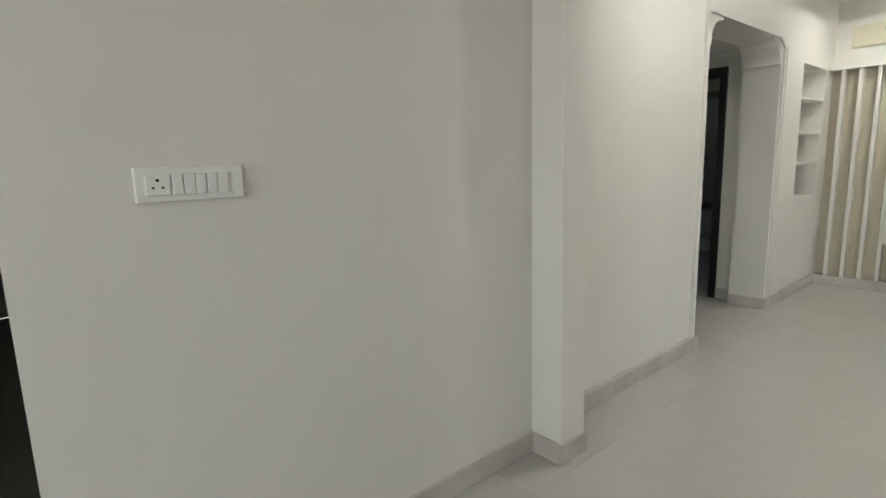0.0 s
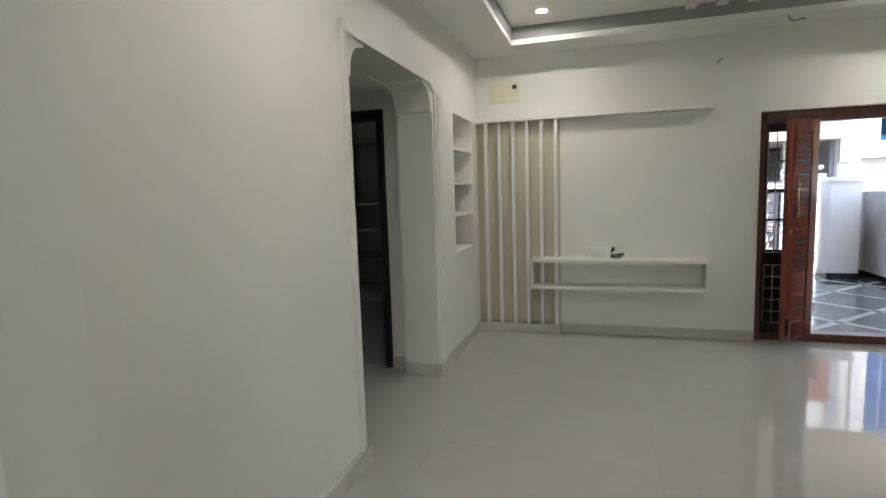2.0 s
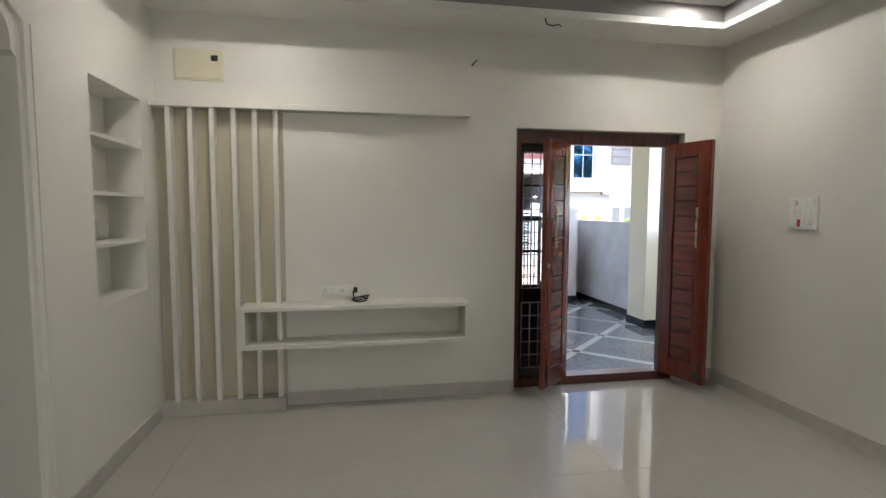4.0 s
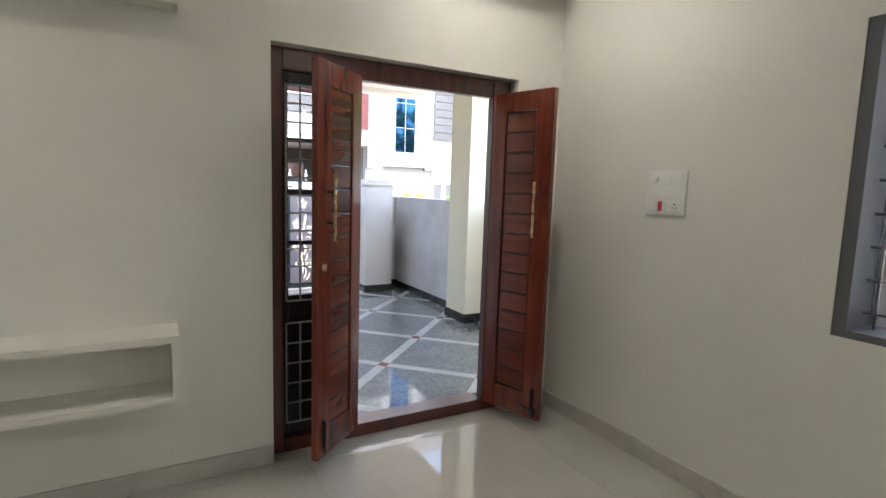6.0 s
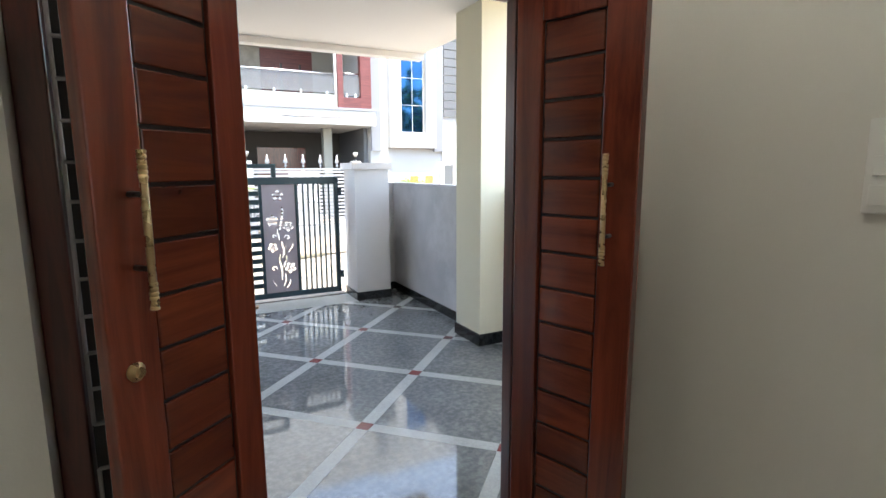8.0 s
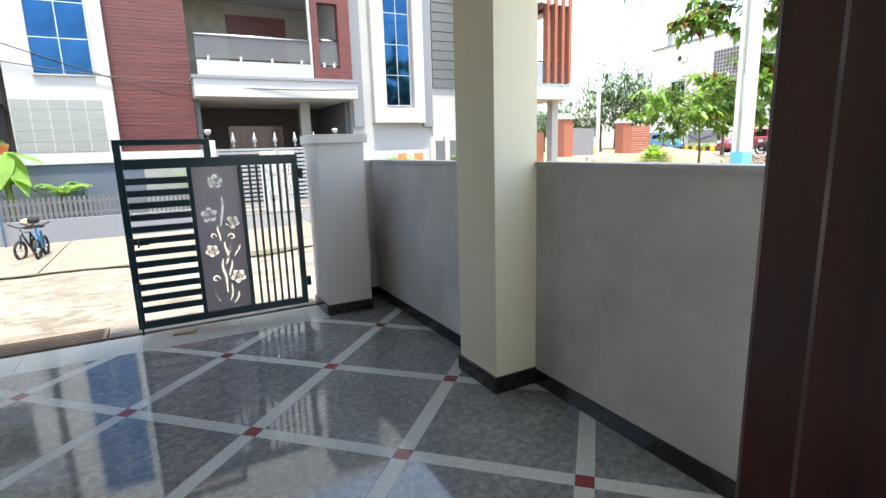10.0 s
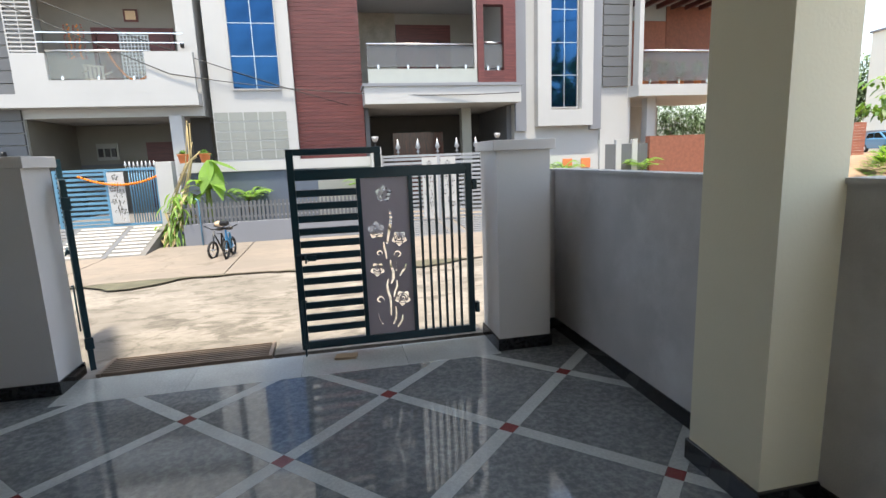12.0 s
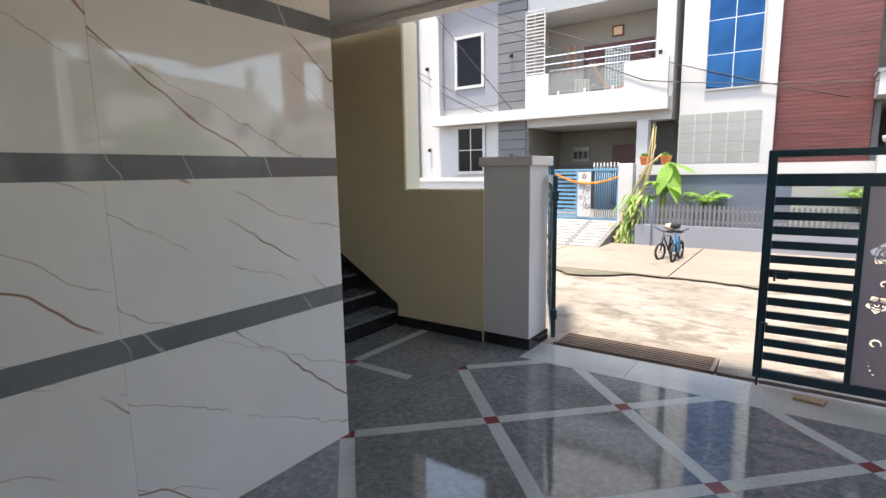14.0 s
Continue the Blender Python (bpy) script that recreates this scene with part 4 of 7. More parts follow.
bm = B()
prism(bm, [(0.12, PZ), (0.12, 0.07), (-2.7, 1.73), (-2.7, PZ + 1.5)], "y", 4.768, 4.784)
part("stringer", bm, M["blackstone"], d)

# marble cladding on the room that stands forward
bm = B()
box(bm, 1.311, 1.318, 0.24, 2.846, PZ, CEIL + 0.02)
box(bm, -3.0, 1.318, 2.846, 2.852, PZ, CEIL + 0.02)
mw = structure("wall_marble", bm, M["grout"], "backing of the polished marble wall cladding", "wall")
rows = [(PZ, 0.685, 0), (0.685, 0.785, 1), (0.785, 1.41, 0), (1.41, 1.51, 1), (1.51, 2.155, 0), (2.155, 2.25, 1), (2.25, CEIL + 0.019, 0)]


# gate and its second leaf
def rose(cx, cz, r, seed):
    """Cuts of one rose: a spiral heart, three curved petals and pointed outer petals."""
    rnd = random.Random(seed)
    turn = rnd.uniform(0, 6.28)

    def at(q, a):
        return (cx + r * q * math.cos(a + turn), cz + r * q * math.sin(a + turn))

    def petal(a0, a1, ra, rb, tip, k=6):
        pts = [at(ra, a1 + (a0 - a1) * i / k) for i in range(k + 1)]
        for i in range(k + 1):
            u = i / k
            pts.append(at(rb + tip * max(0.0, 1 - abs(u - 0.55) / 0.35), a0 + (a1 - a0) * u))
        return pts
    heart = [(cx + r * q * math.cos(a), cz + r * q * math.sin(a)) for q, a in [(0.34 - 0.055 * i / 2.2, turn + 0.62 * i) for i in range(11)]]
    out = [ribbon(heart, r * 0.075)]
    for j in range(3):
        a = j * 2.094
        out.append(petal(a + 0.12, a + 1.72, 0.44, 0.60, 0.0))
    for j in range(5):
        a = j * 1.257 + rnd.uniform(-0.06, 0.06)
        out.append(petal(a + 0.07, a + 1.13, 0.67, 0.84, 0.26))
    return out


def ribbon(pts, w):
    """A tapering strip along the points."""
    L, R = [], []
    for i, p in enumerate(pts):
        a = pts[max(0, i - 1)]
        b = pts[min(len(pts) - 1, i + 1)]
        dx, dz = b[0] - a[0], b[1] - a[1]
        q = math.hypot(dx, dz)
        ww = w * (0.25 + 0.75 * math.sin(math.pi * min(0.95, (i + 0.4) / len(pts))))
        L.append((p[0] - dz / q * ww, p[1] + dx / q * ww))
        R.append((p[0] + dz / q * ww, p[1] - dx / q * ww))
    return L + R[::-1]


def arc(cx, cz, r, a0, a1, k=9, r1=None):
    r1 = r if r1 is None else r1
    return [(cx + (r + (r1 - r) * i / (k - 1)) * math.cos(radians(a0 + (a1 - a0) * i / (k - 1))),
             cz + (r + (r1 - r) * i / (k - 1)) * math.sin(radians(a0 + (a1 - a0) * i / (k - 1)))) for i in range(k)]


def cut_panel(w, h, holes, depth):
    """A sheet with cut-outs, filled as a flat curve and turned into a mesh."""
    c = bpy.data.curves.new("panel", "CURVE")
    c.dimensions, c.fill_mode, c.extrude = "2D", "BOTH", depth / 2
    for pts in [[(0, 0), (w, 0), (w, h), (0, h)]] + holes:
        s = c.splines.new("POLY")
        s.points.add(len(pts) - 1)
        for q, p in zip(s.points, pts):
            q.co = (p[0], p[1], 0, 1)
        s.use_cyclic_u = True
    tmp = bpy.data.objects.new("panel_tmp", c)
    scene.collection.objects.link(tmp)
    me = bpy.data.meshes.new_from_object(tmp.evaluated_get(bpy.context.evaluated_depsgraph_get()))
    bpy.data.objects.remove(tmp)
    me.transform(Matrix.Rotation(radians(90), 4, "X"))
    me.name = "panel"
    return me


def spiral(cx, cz, r, a0, a1, k=13):
    return arc(cx, cz, r, a0, a1, k, r * 0.42)


def flower_holes(w, h):
    hs = []
    for (cx, cz, r, sd) in ((0.47, 0.90, 0.066, 1), (0.27, 0.675, 0.070, 2), (0.76, 0.615, 0.062, 3), (0.25, 0.425, 0.058, 4), (0.77, 0.225, 0.066, 5)):
        hs += rose(cx * w, cz * h, r, sd)

    def stem(pts, t):
        hs.append(ribbon([(x * w, z * h) for x, z in pts], t))
    stem([(0.58, 0.80), (0.60, 0.75), (0.575, 0.70), (0.53, 0.645), (0.49, 0.585)], 0.013)
    stem([(0.42, 0.60), (0.42, 0.565), (0.45, 0.53), (0.46, 0.49)], 0.009)
    stem([(0.54, 0.48), (0.545, 0.44), (0.59, 0.405), (0.585, 0.36), (0.53, 0.325)], 0.012)
    stem([(0.47, 0.36), (0.44, 0.32), (0.45, 0.28), (0.49, 0.24), (0.50, 0.19), (0.49, 0.115)], 0.011)
    stem([(0.66, 0.345), (0.655, 0.305), (0.60, 0.27), (0.575, 0.235)], 0.009)
    stem([(0.60, 0.175), (0.61, 0.13), (0.59, 0.09), (0.53, 0.055)], 0.008)
    stem([(0.75, 0.115), (0.73, 0.08), (0.68, 0.055), (0.62, 0.035)], 0.009)
    stem([(0.88, 0.45), (0.85, 0.42), (0.79, 0.40), (0.73, 0.372)], 0.009)
    hs.append(ribbon(spiral(0.71 * w, 0.512 * h, 0.034, 195, -120), 0.007))
    hs.append(ribbon(spiral(0.31 * w, 0.527 * h, 0.026, -20, 280), 0.006))
    hs.append(ribbon(spiral(0.27 * w, 0.225 * h, 0.034, -20, 285), 0.007))
    for i in range(4):
        q = 0.0035 + 0.0012 * i
        hs.append([(0.21 * w + 0.007 * i * i * 0.5 + q * math.cos(a), 0.13 * h - 0.021 * h * i + q * math.sin(a)) for a in [j * math.pi / 3 for j in range(6)]])
        hs.append([((0.665 - 0.004 * i) * w + q * math.cos(a), 0.462 * h - 0.017 * h * i + q * math.sin(a)) for a in [j * math.pi / 3 for j in range(6)]])
    return hs


def gate_leaf(at, rz, label):
    g = thing("gate_leaf", label, "gate", at, rz, "leaves of the front gate")
    W, H = 1.485, 1.47
    bm = B()
    f = 0.055
    for q in ((0, f, 0, 1.63), (W - f, W, 0, H), (f, W - f, 0, 0.065), (f, W - f, H - 0.085, H), (f, 0.735, 1.58, 1.63), (0.68, 0.735, H, 1.58), (0.525, 0.56, 0.065, H - 0.085), (0.945, 0.98, 0.065, H - 0.085)):
        box(bm, q[0], q[1], -0.02, 0.02, q[2], q[3], 0.003)
    part("frame", bm, M["gate"], g)
    n = 13
    pitch = (H - 0.085 - 0.065) / n
    pm = mesh("slat", box(B(), f + 0.001, 0.524, -0.012, 0.012, -0.028, 0.028, 0.002), M["gate"])
    for i in range(1, n):
        o = new("slat", pm); o.parent = g; o.location = (0, 0, 0.065 + i * pitch)
    pm = mesh("bar", box(B(), -0.010, 0.010, -0.010, 0.010, 0.066, H - 0.086), M["gate"])
    for i in range(6):
        o = new("bar", pm); o.parent = g; o.location = (0.98 + (i + 1) * (W - f - 0.98) / 7, 0, 0)
    me = cut_panel(0.383, 1.318, flower_holes(0.383, 1.318), 0.004)
    me.materials.append(M["gatepanel"])
    o = new("panel", me); o.parent = g; o.location = (0.561, 0, 0.066)
    tagged(o, "grey metal panel with cut-out roses")
    bm = B()
    tube(bm, (0.02, -0.035, 0.80), (0.26, -0.035, 0.80), 0.008, seg=8)
    box(bm, 0.10, 0.17, -0.045, -0.02, 0.745, 0.79, 0.003)
    tube(bm, (0.09, -0.035, 0.80), (0.09, -0.055, 0.73), 0.008, seg=8)
    part("latch", bm, M["gate"], g)
    bm = B()
    tube(bm, (0.03, -0.035, -0.05), (0.03, -0.035, 0.42), 0.008, seg=8)
    tube(bm, (0.03, -0.035, 0.42), (0.07, -0.05, 0.42), 0.008, seg=8)
    part("drop_bolt", bm, M["gate"], g)
    for z in (0.18, 1.25):
        part("hinge", box(B(), W + 0.001, W + 0.04, -0.03, 0.03, z, z + 0.09, 0.004), M["gate"], g)
    return g


gate_leaf((3.295, 5.03, -0.095), 0.0, "dark green-blue metal gate leaf with slats and rose cut-outs, closed")
gate_leaf((1.09, 6.42, -0.095), math.degrees(math.atan2(-1.33, 0.62)), "dark green-blue metal gate leaf, swung open to the street")

bm = B()
prism(bm, [(3.55, 4.86), (3.72, 4.84), (3.74, 4.93), (3.57, 4.95)], "z", PZ + 0.001, PZ + 0.02)
tagged(part("cardboard_piece", bm, M["cardboard"]), "folded brown cardboard piece under the gate", "cardboard")

# ---------------------------------------------------------------- street and land
def ground_z(x, y):
    a = min(1.0, max(0.0, (x - 8.0) / 14.0))
    a = a * a * (3 - 2 * a)
    n = 0.035 * noise.noise(Vector((x * 0.5, y * 0.5, 0))) + 0.012 * noise.noise(Vector((x * 2.0, y * 2.0, 3)))
    return -0.215 + 0.75 * a + n * (1.0 if x > 14 else 0.35)


def axis_steps(a, b, fine0, fine1, fine, coarse):
    out, v = [], a
    while v < b:
        out.append(v)
        v += fine if fine0 <= v < fine1 else coarse
    return out + [b]


bm = B()
xs = axis_steps(-200, 600, -10, 46, 0.5, 20)
ys = axis_steps(-200, 600, 5, 30, 0.5, 20)
grid = [[bm.verts.new((x, y, ground_z(x, y) if (-12 < x < 80 and 4 < y < 60) else (-0.25 if x < 30 else 0.45))) for y in ys] for x in xs]
for i in range(len(xs) - 1):
    for j in range(len(ys) - 1):
        f = bm.faces.new((grid[i][j], grid[i + 1][j], grid[i + 1][j + 1], grid[i][j + 1]))
        f.smooth = True
        cx, cy = xs[i] + 0.25, ys[j] + 0.25
        f.material_index = 0 if xs[i] < 13 else (2 if 26.0 + 0.25 * (cy - 8) < cx < 70 and 0 < cy < 20 + 0.2 * (cx - 26) else 1)
ob = structure("ground", bm, [M["road"], M["earth"], M["asphalt"]], "dusty pale concrete street and bare earth plot", "ground")
# drain grating and light stone sill at the gate
d = thing("drain_grating", "rusty steel grating over the street drain at the gate", "drain grating", (1.72, 5.16, -0.19))
gm = mesh("bar", box(B(), 0, 1.28, 0, 0.018, 0, 0.03), M["grate"])
for i in range(8):
    o = new("bar", gm)
    o.parent = d
    o.location = (0, i * 0.045, 0)
for x in (-0.031, 1.281):
    part("side_bar", box(B(), x, x + 0.03, -0.01, 0.35, -0.012, 0.031), M["grate"], d)
bm = B()
prism(bm, [(5.16, -0.21), (5.16, -0.165), (6.0, -0.215), (6.0, -0.4), (5.16, -0.4)], "x", 3.05, 4.9)
structure("ramp", bm, M["road"], "sloping dusty concrete ramp outside the gate", "ramp")


# concrete apron of the houses opposite, with a damp gutter along it
bm = B()
def kerb_y(x):
    return 8.92 + 0.10 * math.sin(x) + 0.16 * noise.noise(Vector((x * 1.3, 7, 0))) + 0.05 * noise.noise(Vector((x * 5.0, 2, 0)))


for (x0, x1) in ((-12.0, -0.62), (-0.60, 1.9), (1.92, 4.6), (4.62, 8.4), (8.42, 12.4)):
    k = max(2, int((x1 - x0) / 0.15))
    prism(bm, [(x0 + (x1 - x0) * i / k, kerb_y(x0 + (x1 - x0) * i / k)) for i in range(k + 1)] + [(x1, 12.26), (x0, 12.26)], "z", -0.35, -0.200)
structure("pavement", bm, M["apron"], "pale pinkish concrete apron with thin joints", "pavement")
bm = B()
n = 160
edge = [(-9 + i * 22 / n, kerb_y(-9 + i * 22 / n) + 0.02) for i in range(n + 1)]
pts = [(x, y - 0.035 - 0.9 * max(0.0, noise.noise(Vector((x * 0.7, 0, 0)))) - 0.14 * abs(noise.noise(Vector((x * 3.0, 3, 0))))) for x, y in edge]
for (a, b, c, e) in zip(edge, edge[1:], pts[1:], pts):
    bm.faces.new([bm.verts.new((p[0], p[1], -0.204)) for p in (e, c, b, a)])
structure("gutter", bm, M["damp"], "damp green-grey silt strip along the street edge", "gutter")

FY = 16.0


def window(parent, x0, x1, z0, z1, y, m, nx=1, nz=1, fw=0.10, proud=0.06):
    w = new("window"); w.parent = parent
    bm = B()
    for q in ((x0 - fw, x0, z0 - fw, z1 + fw), (x1, x1 + fw, z0 - fw, z1 + fw), (x0, x1, z0 - fw, z0), (x0, x1, z1, z1 + fw)):
        box(bm, q[0], q[1], y - proud, y + 0.05, q[2], q[3])
    part("window_frame", bm, M["extwhite"], w)
    dx, dz = (x1 - x0) / nx, (z1 - z0) / nz
    pm = mesh("pane", box(B(), 0.012, dx - 0.012, -0.004, 0.004, 0.012, dz - 0.012), m)
    for i in range(nx):
        for j in range(nz):
            o = new("pane", pm); o.parent = w; o.location = (x0 + i * dx, y - 0.012, z0 + j * dz)
    bm = B()
    for i in range(1, nx):
        box(bm, x0 + i * dx - 0.008, x0 + i * dx + 0.008, y - 0.03, y, z0, z1)
    for j in range(1, nz):
        box(bm, x0, x1, y - 0.028, y, z0 + j * dz - 0.008, z0 + j * dz + 0.008)
    if nx + nz > 2:
        part("glazing_bar", bm, M["silver"], w)
    return w


def body_boxes(parent, name, boxes, m, label=""):
    for q in boxes:
        part(name, box(B(), *q), m, parent, label)


def railing(parent, x0, x1, y, z0, z1, posts=4, pane="rail"):
    r = new("balcony_railing"); r.parent = parent
    bm = B(); box(bm, x0, x1, y - 0.006, y + 0.006, z0 + 0.06, z1 - 0.04); part("glass_panel", bm, M[pane], r)
    bm = B(); tube(bm, (x0, y, z1), (x1, y, z1), 0.03, seg=8); part("handrail", bm, M["steel"], r)
    k = min(0.3, (x1 - x0) * 0.25)
    for i in range(posts):
        x = x0 + k + (x1 - x0 - 2 * k) * i / max(1, posts - 1)
        part("clamp", box(B(), x - 0.025, x + 0.025, y - 0.03, y + 0.03, z0 - 0.02, z0 + 0.12), M["steel"], r)


# -- building A: white house with balcony and garlanded door
A = thing("apartment_house", "white and grey two-storey house with a balcony over a dark carport", "house", (0, 0, 0))
body_boxes(A, "wall", [(-11, -3.85, FY + 0.02, FY + 6, -0.3, 9.5), (-3.85, 0.42, FY + 3.0, FY + 6, -0.3, 9.5), (-3.85, 0.42, FY, FY + 3, 2.75, 3.35),
                       (-3.85, 0.42, FY, FY + 3, 6.1, 9.5), (-0.05, 0.42, FY - 0.02, FY + 3.0, 3.35, 6.1)], M["extwhite"])
body_boxes(A, "facade_panel", [(-7.0, -4.86, FY - 0.04, FY + 0.015, 3.55, 7.2)], M["extgrey"])
body_boxes(A, "surround", [(-7.3, 0.40, FY - 0.45, FY + 0.015, 2.98, 3.30), (-7.3, -7.02, FY - 0.30, FY + 0.015, 3.301, 7.4), (-7.02, 0.4, FY - 0.30, FY + 0.015, 7.2, 7.45)], M["extwhite"])
cl = new("cladding"); cl.parent = A
pm = mesh("cladding_board", box(B(), -4.84, -3.86, FY - 0.07, FY - 0.001, 0.012, 0.288, 0.004), M["darkgrey"])
for i in range(21):
    z = 0.9 + i * 0.30
    if 2.9 < z + 0.15 < 3.35:
        continue
    o = new("cladding_board", pm); o.parent = cl; o.location = (0, 0, z)
window(A, -6.42, -5.46, 4.26, 5.78, FY - 0.04, M["winblack"], 1, 1, 0.09)
window(A, -6.44, -5.46, 1.42, 2.86, FY + 0.015, M["winblack"], 2, 2, 0.09)
body_boxes(A, "downpipe", [(-8.3, -8.1, FY - 0.15, FY, -0.2, 9), (-9.2, -8.9, FY - 0.3, FY, 1.4, 9)], M["extgrey"])
body_boxes(A, "parapet", [(-3.7, -2.95, FY - 0.45, FY - 0.30, 3.301, 4.25), (-0.75, 0.38, FY - 0.45, FY - 0.30, 3.301, 4.30), (-2.95, -0.75, FY - 0.45, FY - 0.30, 3.301, 3.62)], M["extwhite"])
railing(A, -2.95, -0.75, FY - 0.38, 3.60, 4.32, 3, "clear")
body_boxes(A, "handrail", [(-3.1, 0.2, FY - 0.41, FY - 0.385, 4.50, 4.525), (-3.1, 0.2, FY - 0.41, FY - 0.385, 4.72, 4.75)], M["steel"])
lv = new("louvre_screen"); lv.parent = A
pm = mesh("slat", box(B(), -3.72, -3.14, FY - 0.36, FY - 0.31, 0, 0.032), M["extwhite"])
for i in range(19):
    o = new("slat", pm); o.parent = lv; o.location = (0, 0, 4.30 + i * 0.10)
body_boxes(lv, "screen_post", [(-3.75, -3.72, FY - 0.36, FY - 0.31, 4.25, 6.1), (-3.44, -3.42, FY - 0.375, FY - 0.361, 4.26, 6.1), (-3.14, -3.11, FY - 0.36, FY - 0.31, 4.25, 6.1)], M["extwhite"])
# recessed wall, its cream-grey lowered to paint in the balcony's shade
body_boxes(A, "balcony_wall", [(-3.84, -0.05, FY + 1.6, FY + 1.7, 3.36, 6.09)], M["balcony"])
dd = new("balcony_door"); dd.parent = A
body_boxes(dd, "door_frame", [(-2.6, -2.5, FY + 1.52, FY + 1.598, 3.36, 5.3), (-0.6, -0.5, FY + 1.52, FY + 1.598, 3.36, 5.3), (-2.5, -0.6, FY + 1.52, FY + 1.598, 5.2, 5.3)], M["maroon"])
body_boxes(dd, "door_panel", [(-2.48, -1.95, FY + 1.55, FY + 1.59, 3.37, 5.18), (-1.15, -0.62, FY + 1.55, FY + 1.59, 3.37, 5.18)], M["maroon"])
bm = B()
for i in range(9):
    box(bm, -1.92 + i * 0.09, -1.90 + i * 0.09, FY + 1.55, FY + 1.58, 3.4, 5.1)
for i in range(18):
    box(bm, -1.93, -1.17, FY + 1.545, FY + 1.575, 3.4 + i * 0.1, 3.42 + i * 0.1)
part("lattice", bm, M["silver"], dd)
gl = thing("marigold_garland", "orange marigold garland hanging on the balcony door", "garland", (-1.55, FY + 1.28, 4.0), group="garlands")
def garland_mesh(w, drop, n, r):
    bm = B()
    for i in range(n):
        t = -1 + 2 * i / (n - 1)
        c = Vector((t * w / 2, 0, -drop * (1 - t * t)))
        bmesh.ops.create_icosphere(bm, subdivisions=1, radius=r, matrix=Matrix.Translation(c))
    return bm
part("flower_string", garland_mesh(1.3, 0.75, 44, 0.032), M["orange"], gl).location = (0, 0.12, 0.62)
gl = thing("marigold_garland", "orange marigold garland draped over the blue gate", "garland", (-0.75, 13.0, 1.30), group="garlands")
part("flower_string", garland_mesh(1.6, 0.20, 30, 0.03), M["orange"], gl)
d = thing("wall_ornament", "small dark framed picture above the balcony door", "picture frame", (-1.55, FY + 1.58, 5.62))
bm = B(); box(bm, -0.18, 0.18, -0.04, 0, -0.15, 0.18, 0.005); part("frame", bm, M["maroon"], d)
bm = B(); box(bm, -0.13, 0.13, -0.05, -0.041, -0.10, 0.13); part("panel", bm, M["tan"], d)


def chair(at, rz):
    c = thing("plastic_chair", "cream plastic armchair on the balcony", "chair", at, rz, "balcony chairs")
    bm = B(); box(bm, -0.25, 0.25, -0.25, 0.25, 0.40, 0.43, 0.01); part("seat", bm, M["creamplastic"], c)
    bm = B()
    for i in range(5):
        box(bm, -0.23 + i * 0.1, -0.17 + i * 0.1, 0.225, 0.25, 0.43, 0.80)
    box(bm, -0.25, 0.25, 0.22, 0.26, 0.80, 0.86, 0.01)
    part("backrest", bm, M["creamplastic"], c)
    for sx in (-1, 1):
        for sy in (-1, 1):
            bm = B(); tube(bm, (sx * 0.22, sy * 0.2, 0.40), (sx * 0.27, sy * 0.25, 0), 0.02); part("leg", bm, M["creamplastic"], c)
        bm = B(); box(bm, sx * 0.27 - 0.025, sx * 0.27 + 0.025, -0.22, 0.24, 0.62, 0.65, 0.005); part("armrest", bm, M["creamplastic"], c)


chair((-2.3, FY + 0.75, 3.35), 35)
chair((-0.95, FY + 0.75, 3.35), -35)
for (x, z) in ((-7.7, 5.0), (-7.65, 2.2), (-4.35, 5.0), (-4.35, 1.9), (0.1, 4.5)):
    d = thing("wall_lamp", "small black and white outdoor wall lamp", "wall lamp", (x, FY - (0.08 if x > -5 else 0.0), z), group="wall lamps of the white house")
    bm = B(); box(bm, -0.035, 0.035, -0.05, 0.0, -0.06, 0.06, 0.006); part("bracket", bm, M["black"], d)
    part("head", lathe(B(), (0, -0.09, 0), [(0.045, -0.05), (0.05, 0.05)], 12), M["black"], d)
# carport of A
body_boxes(A, "pillar", [(-0.42, -0.12, FY - 0.2, FY + 0.1, -0.2, 2.75)], M["extwhite"])
# carport walls carry the shade under the slab in their colour
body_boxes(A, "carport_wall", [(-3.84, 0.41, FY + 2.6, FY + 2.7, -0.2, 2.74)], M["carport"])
body_boxes(A, "dado_band", [(-3.84, -1.95, FY + 2.57, FY + 2.599, 1.5, 1.58)], M["darkgrey"])
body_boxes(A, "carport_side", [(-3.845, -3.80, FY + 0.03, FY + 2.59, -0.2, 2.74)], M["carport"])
body_boxes(A, "meter_board", [(-3.3, -2.7, FY + 2.52, FY + 2.569, 1.7, 2.2)], M["tilegrey"])
for k in range(3):
    body_boxes(A, "meter", [(-3.24 + k * 0.18, -3.12 + k * 0.18, FY + 2.47, FY + 2.519, 1.8, 2.05)], M["black"])
# takes the near-black that paints the carport's shade
body_boxes(A, "shutter", [(-0.1, 0.40, FY + 0.6, FY + 0.64, -0.2, 2.74)], M["darkshade"])
body_boxes(A, "carport_door", [(-1.9, -0.8, FY + 2.5, FY + 2.59, 0.2, 2.2)], M["maroon"])
# its compound wall, gate and ramp
body_boxes(A, "compound_wall", [(-11, -2.15, 13.0, 13.15, -0.3, 1.15), (-11, -2.15, 12.95, 13.2, 1.15, 1.25)], M["extwhite"])


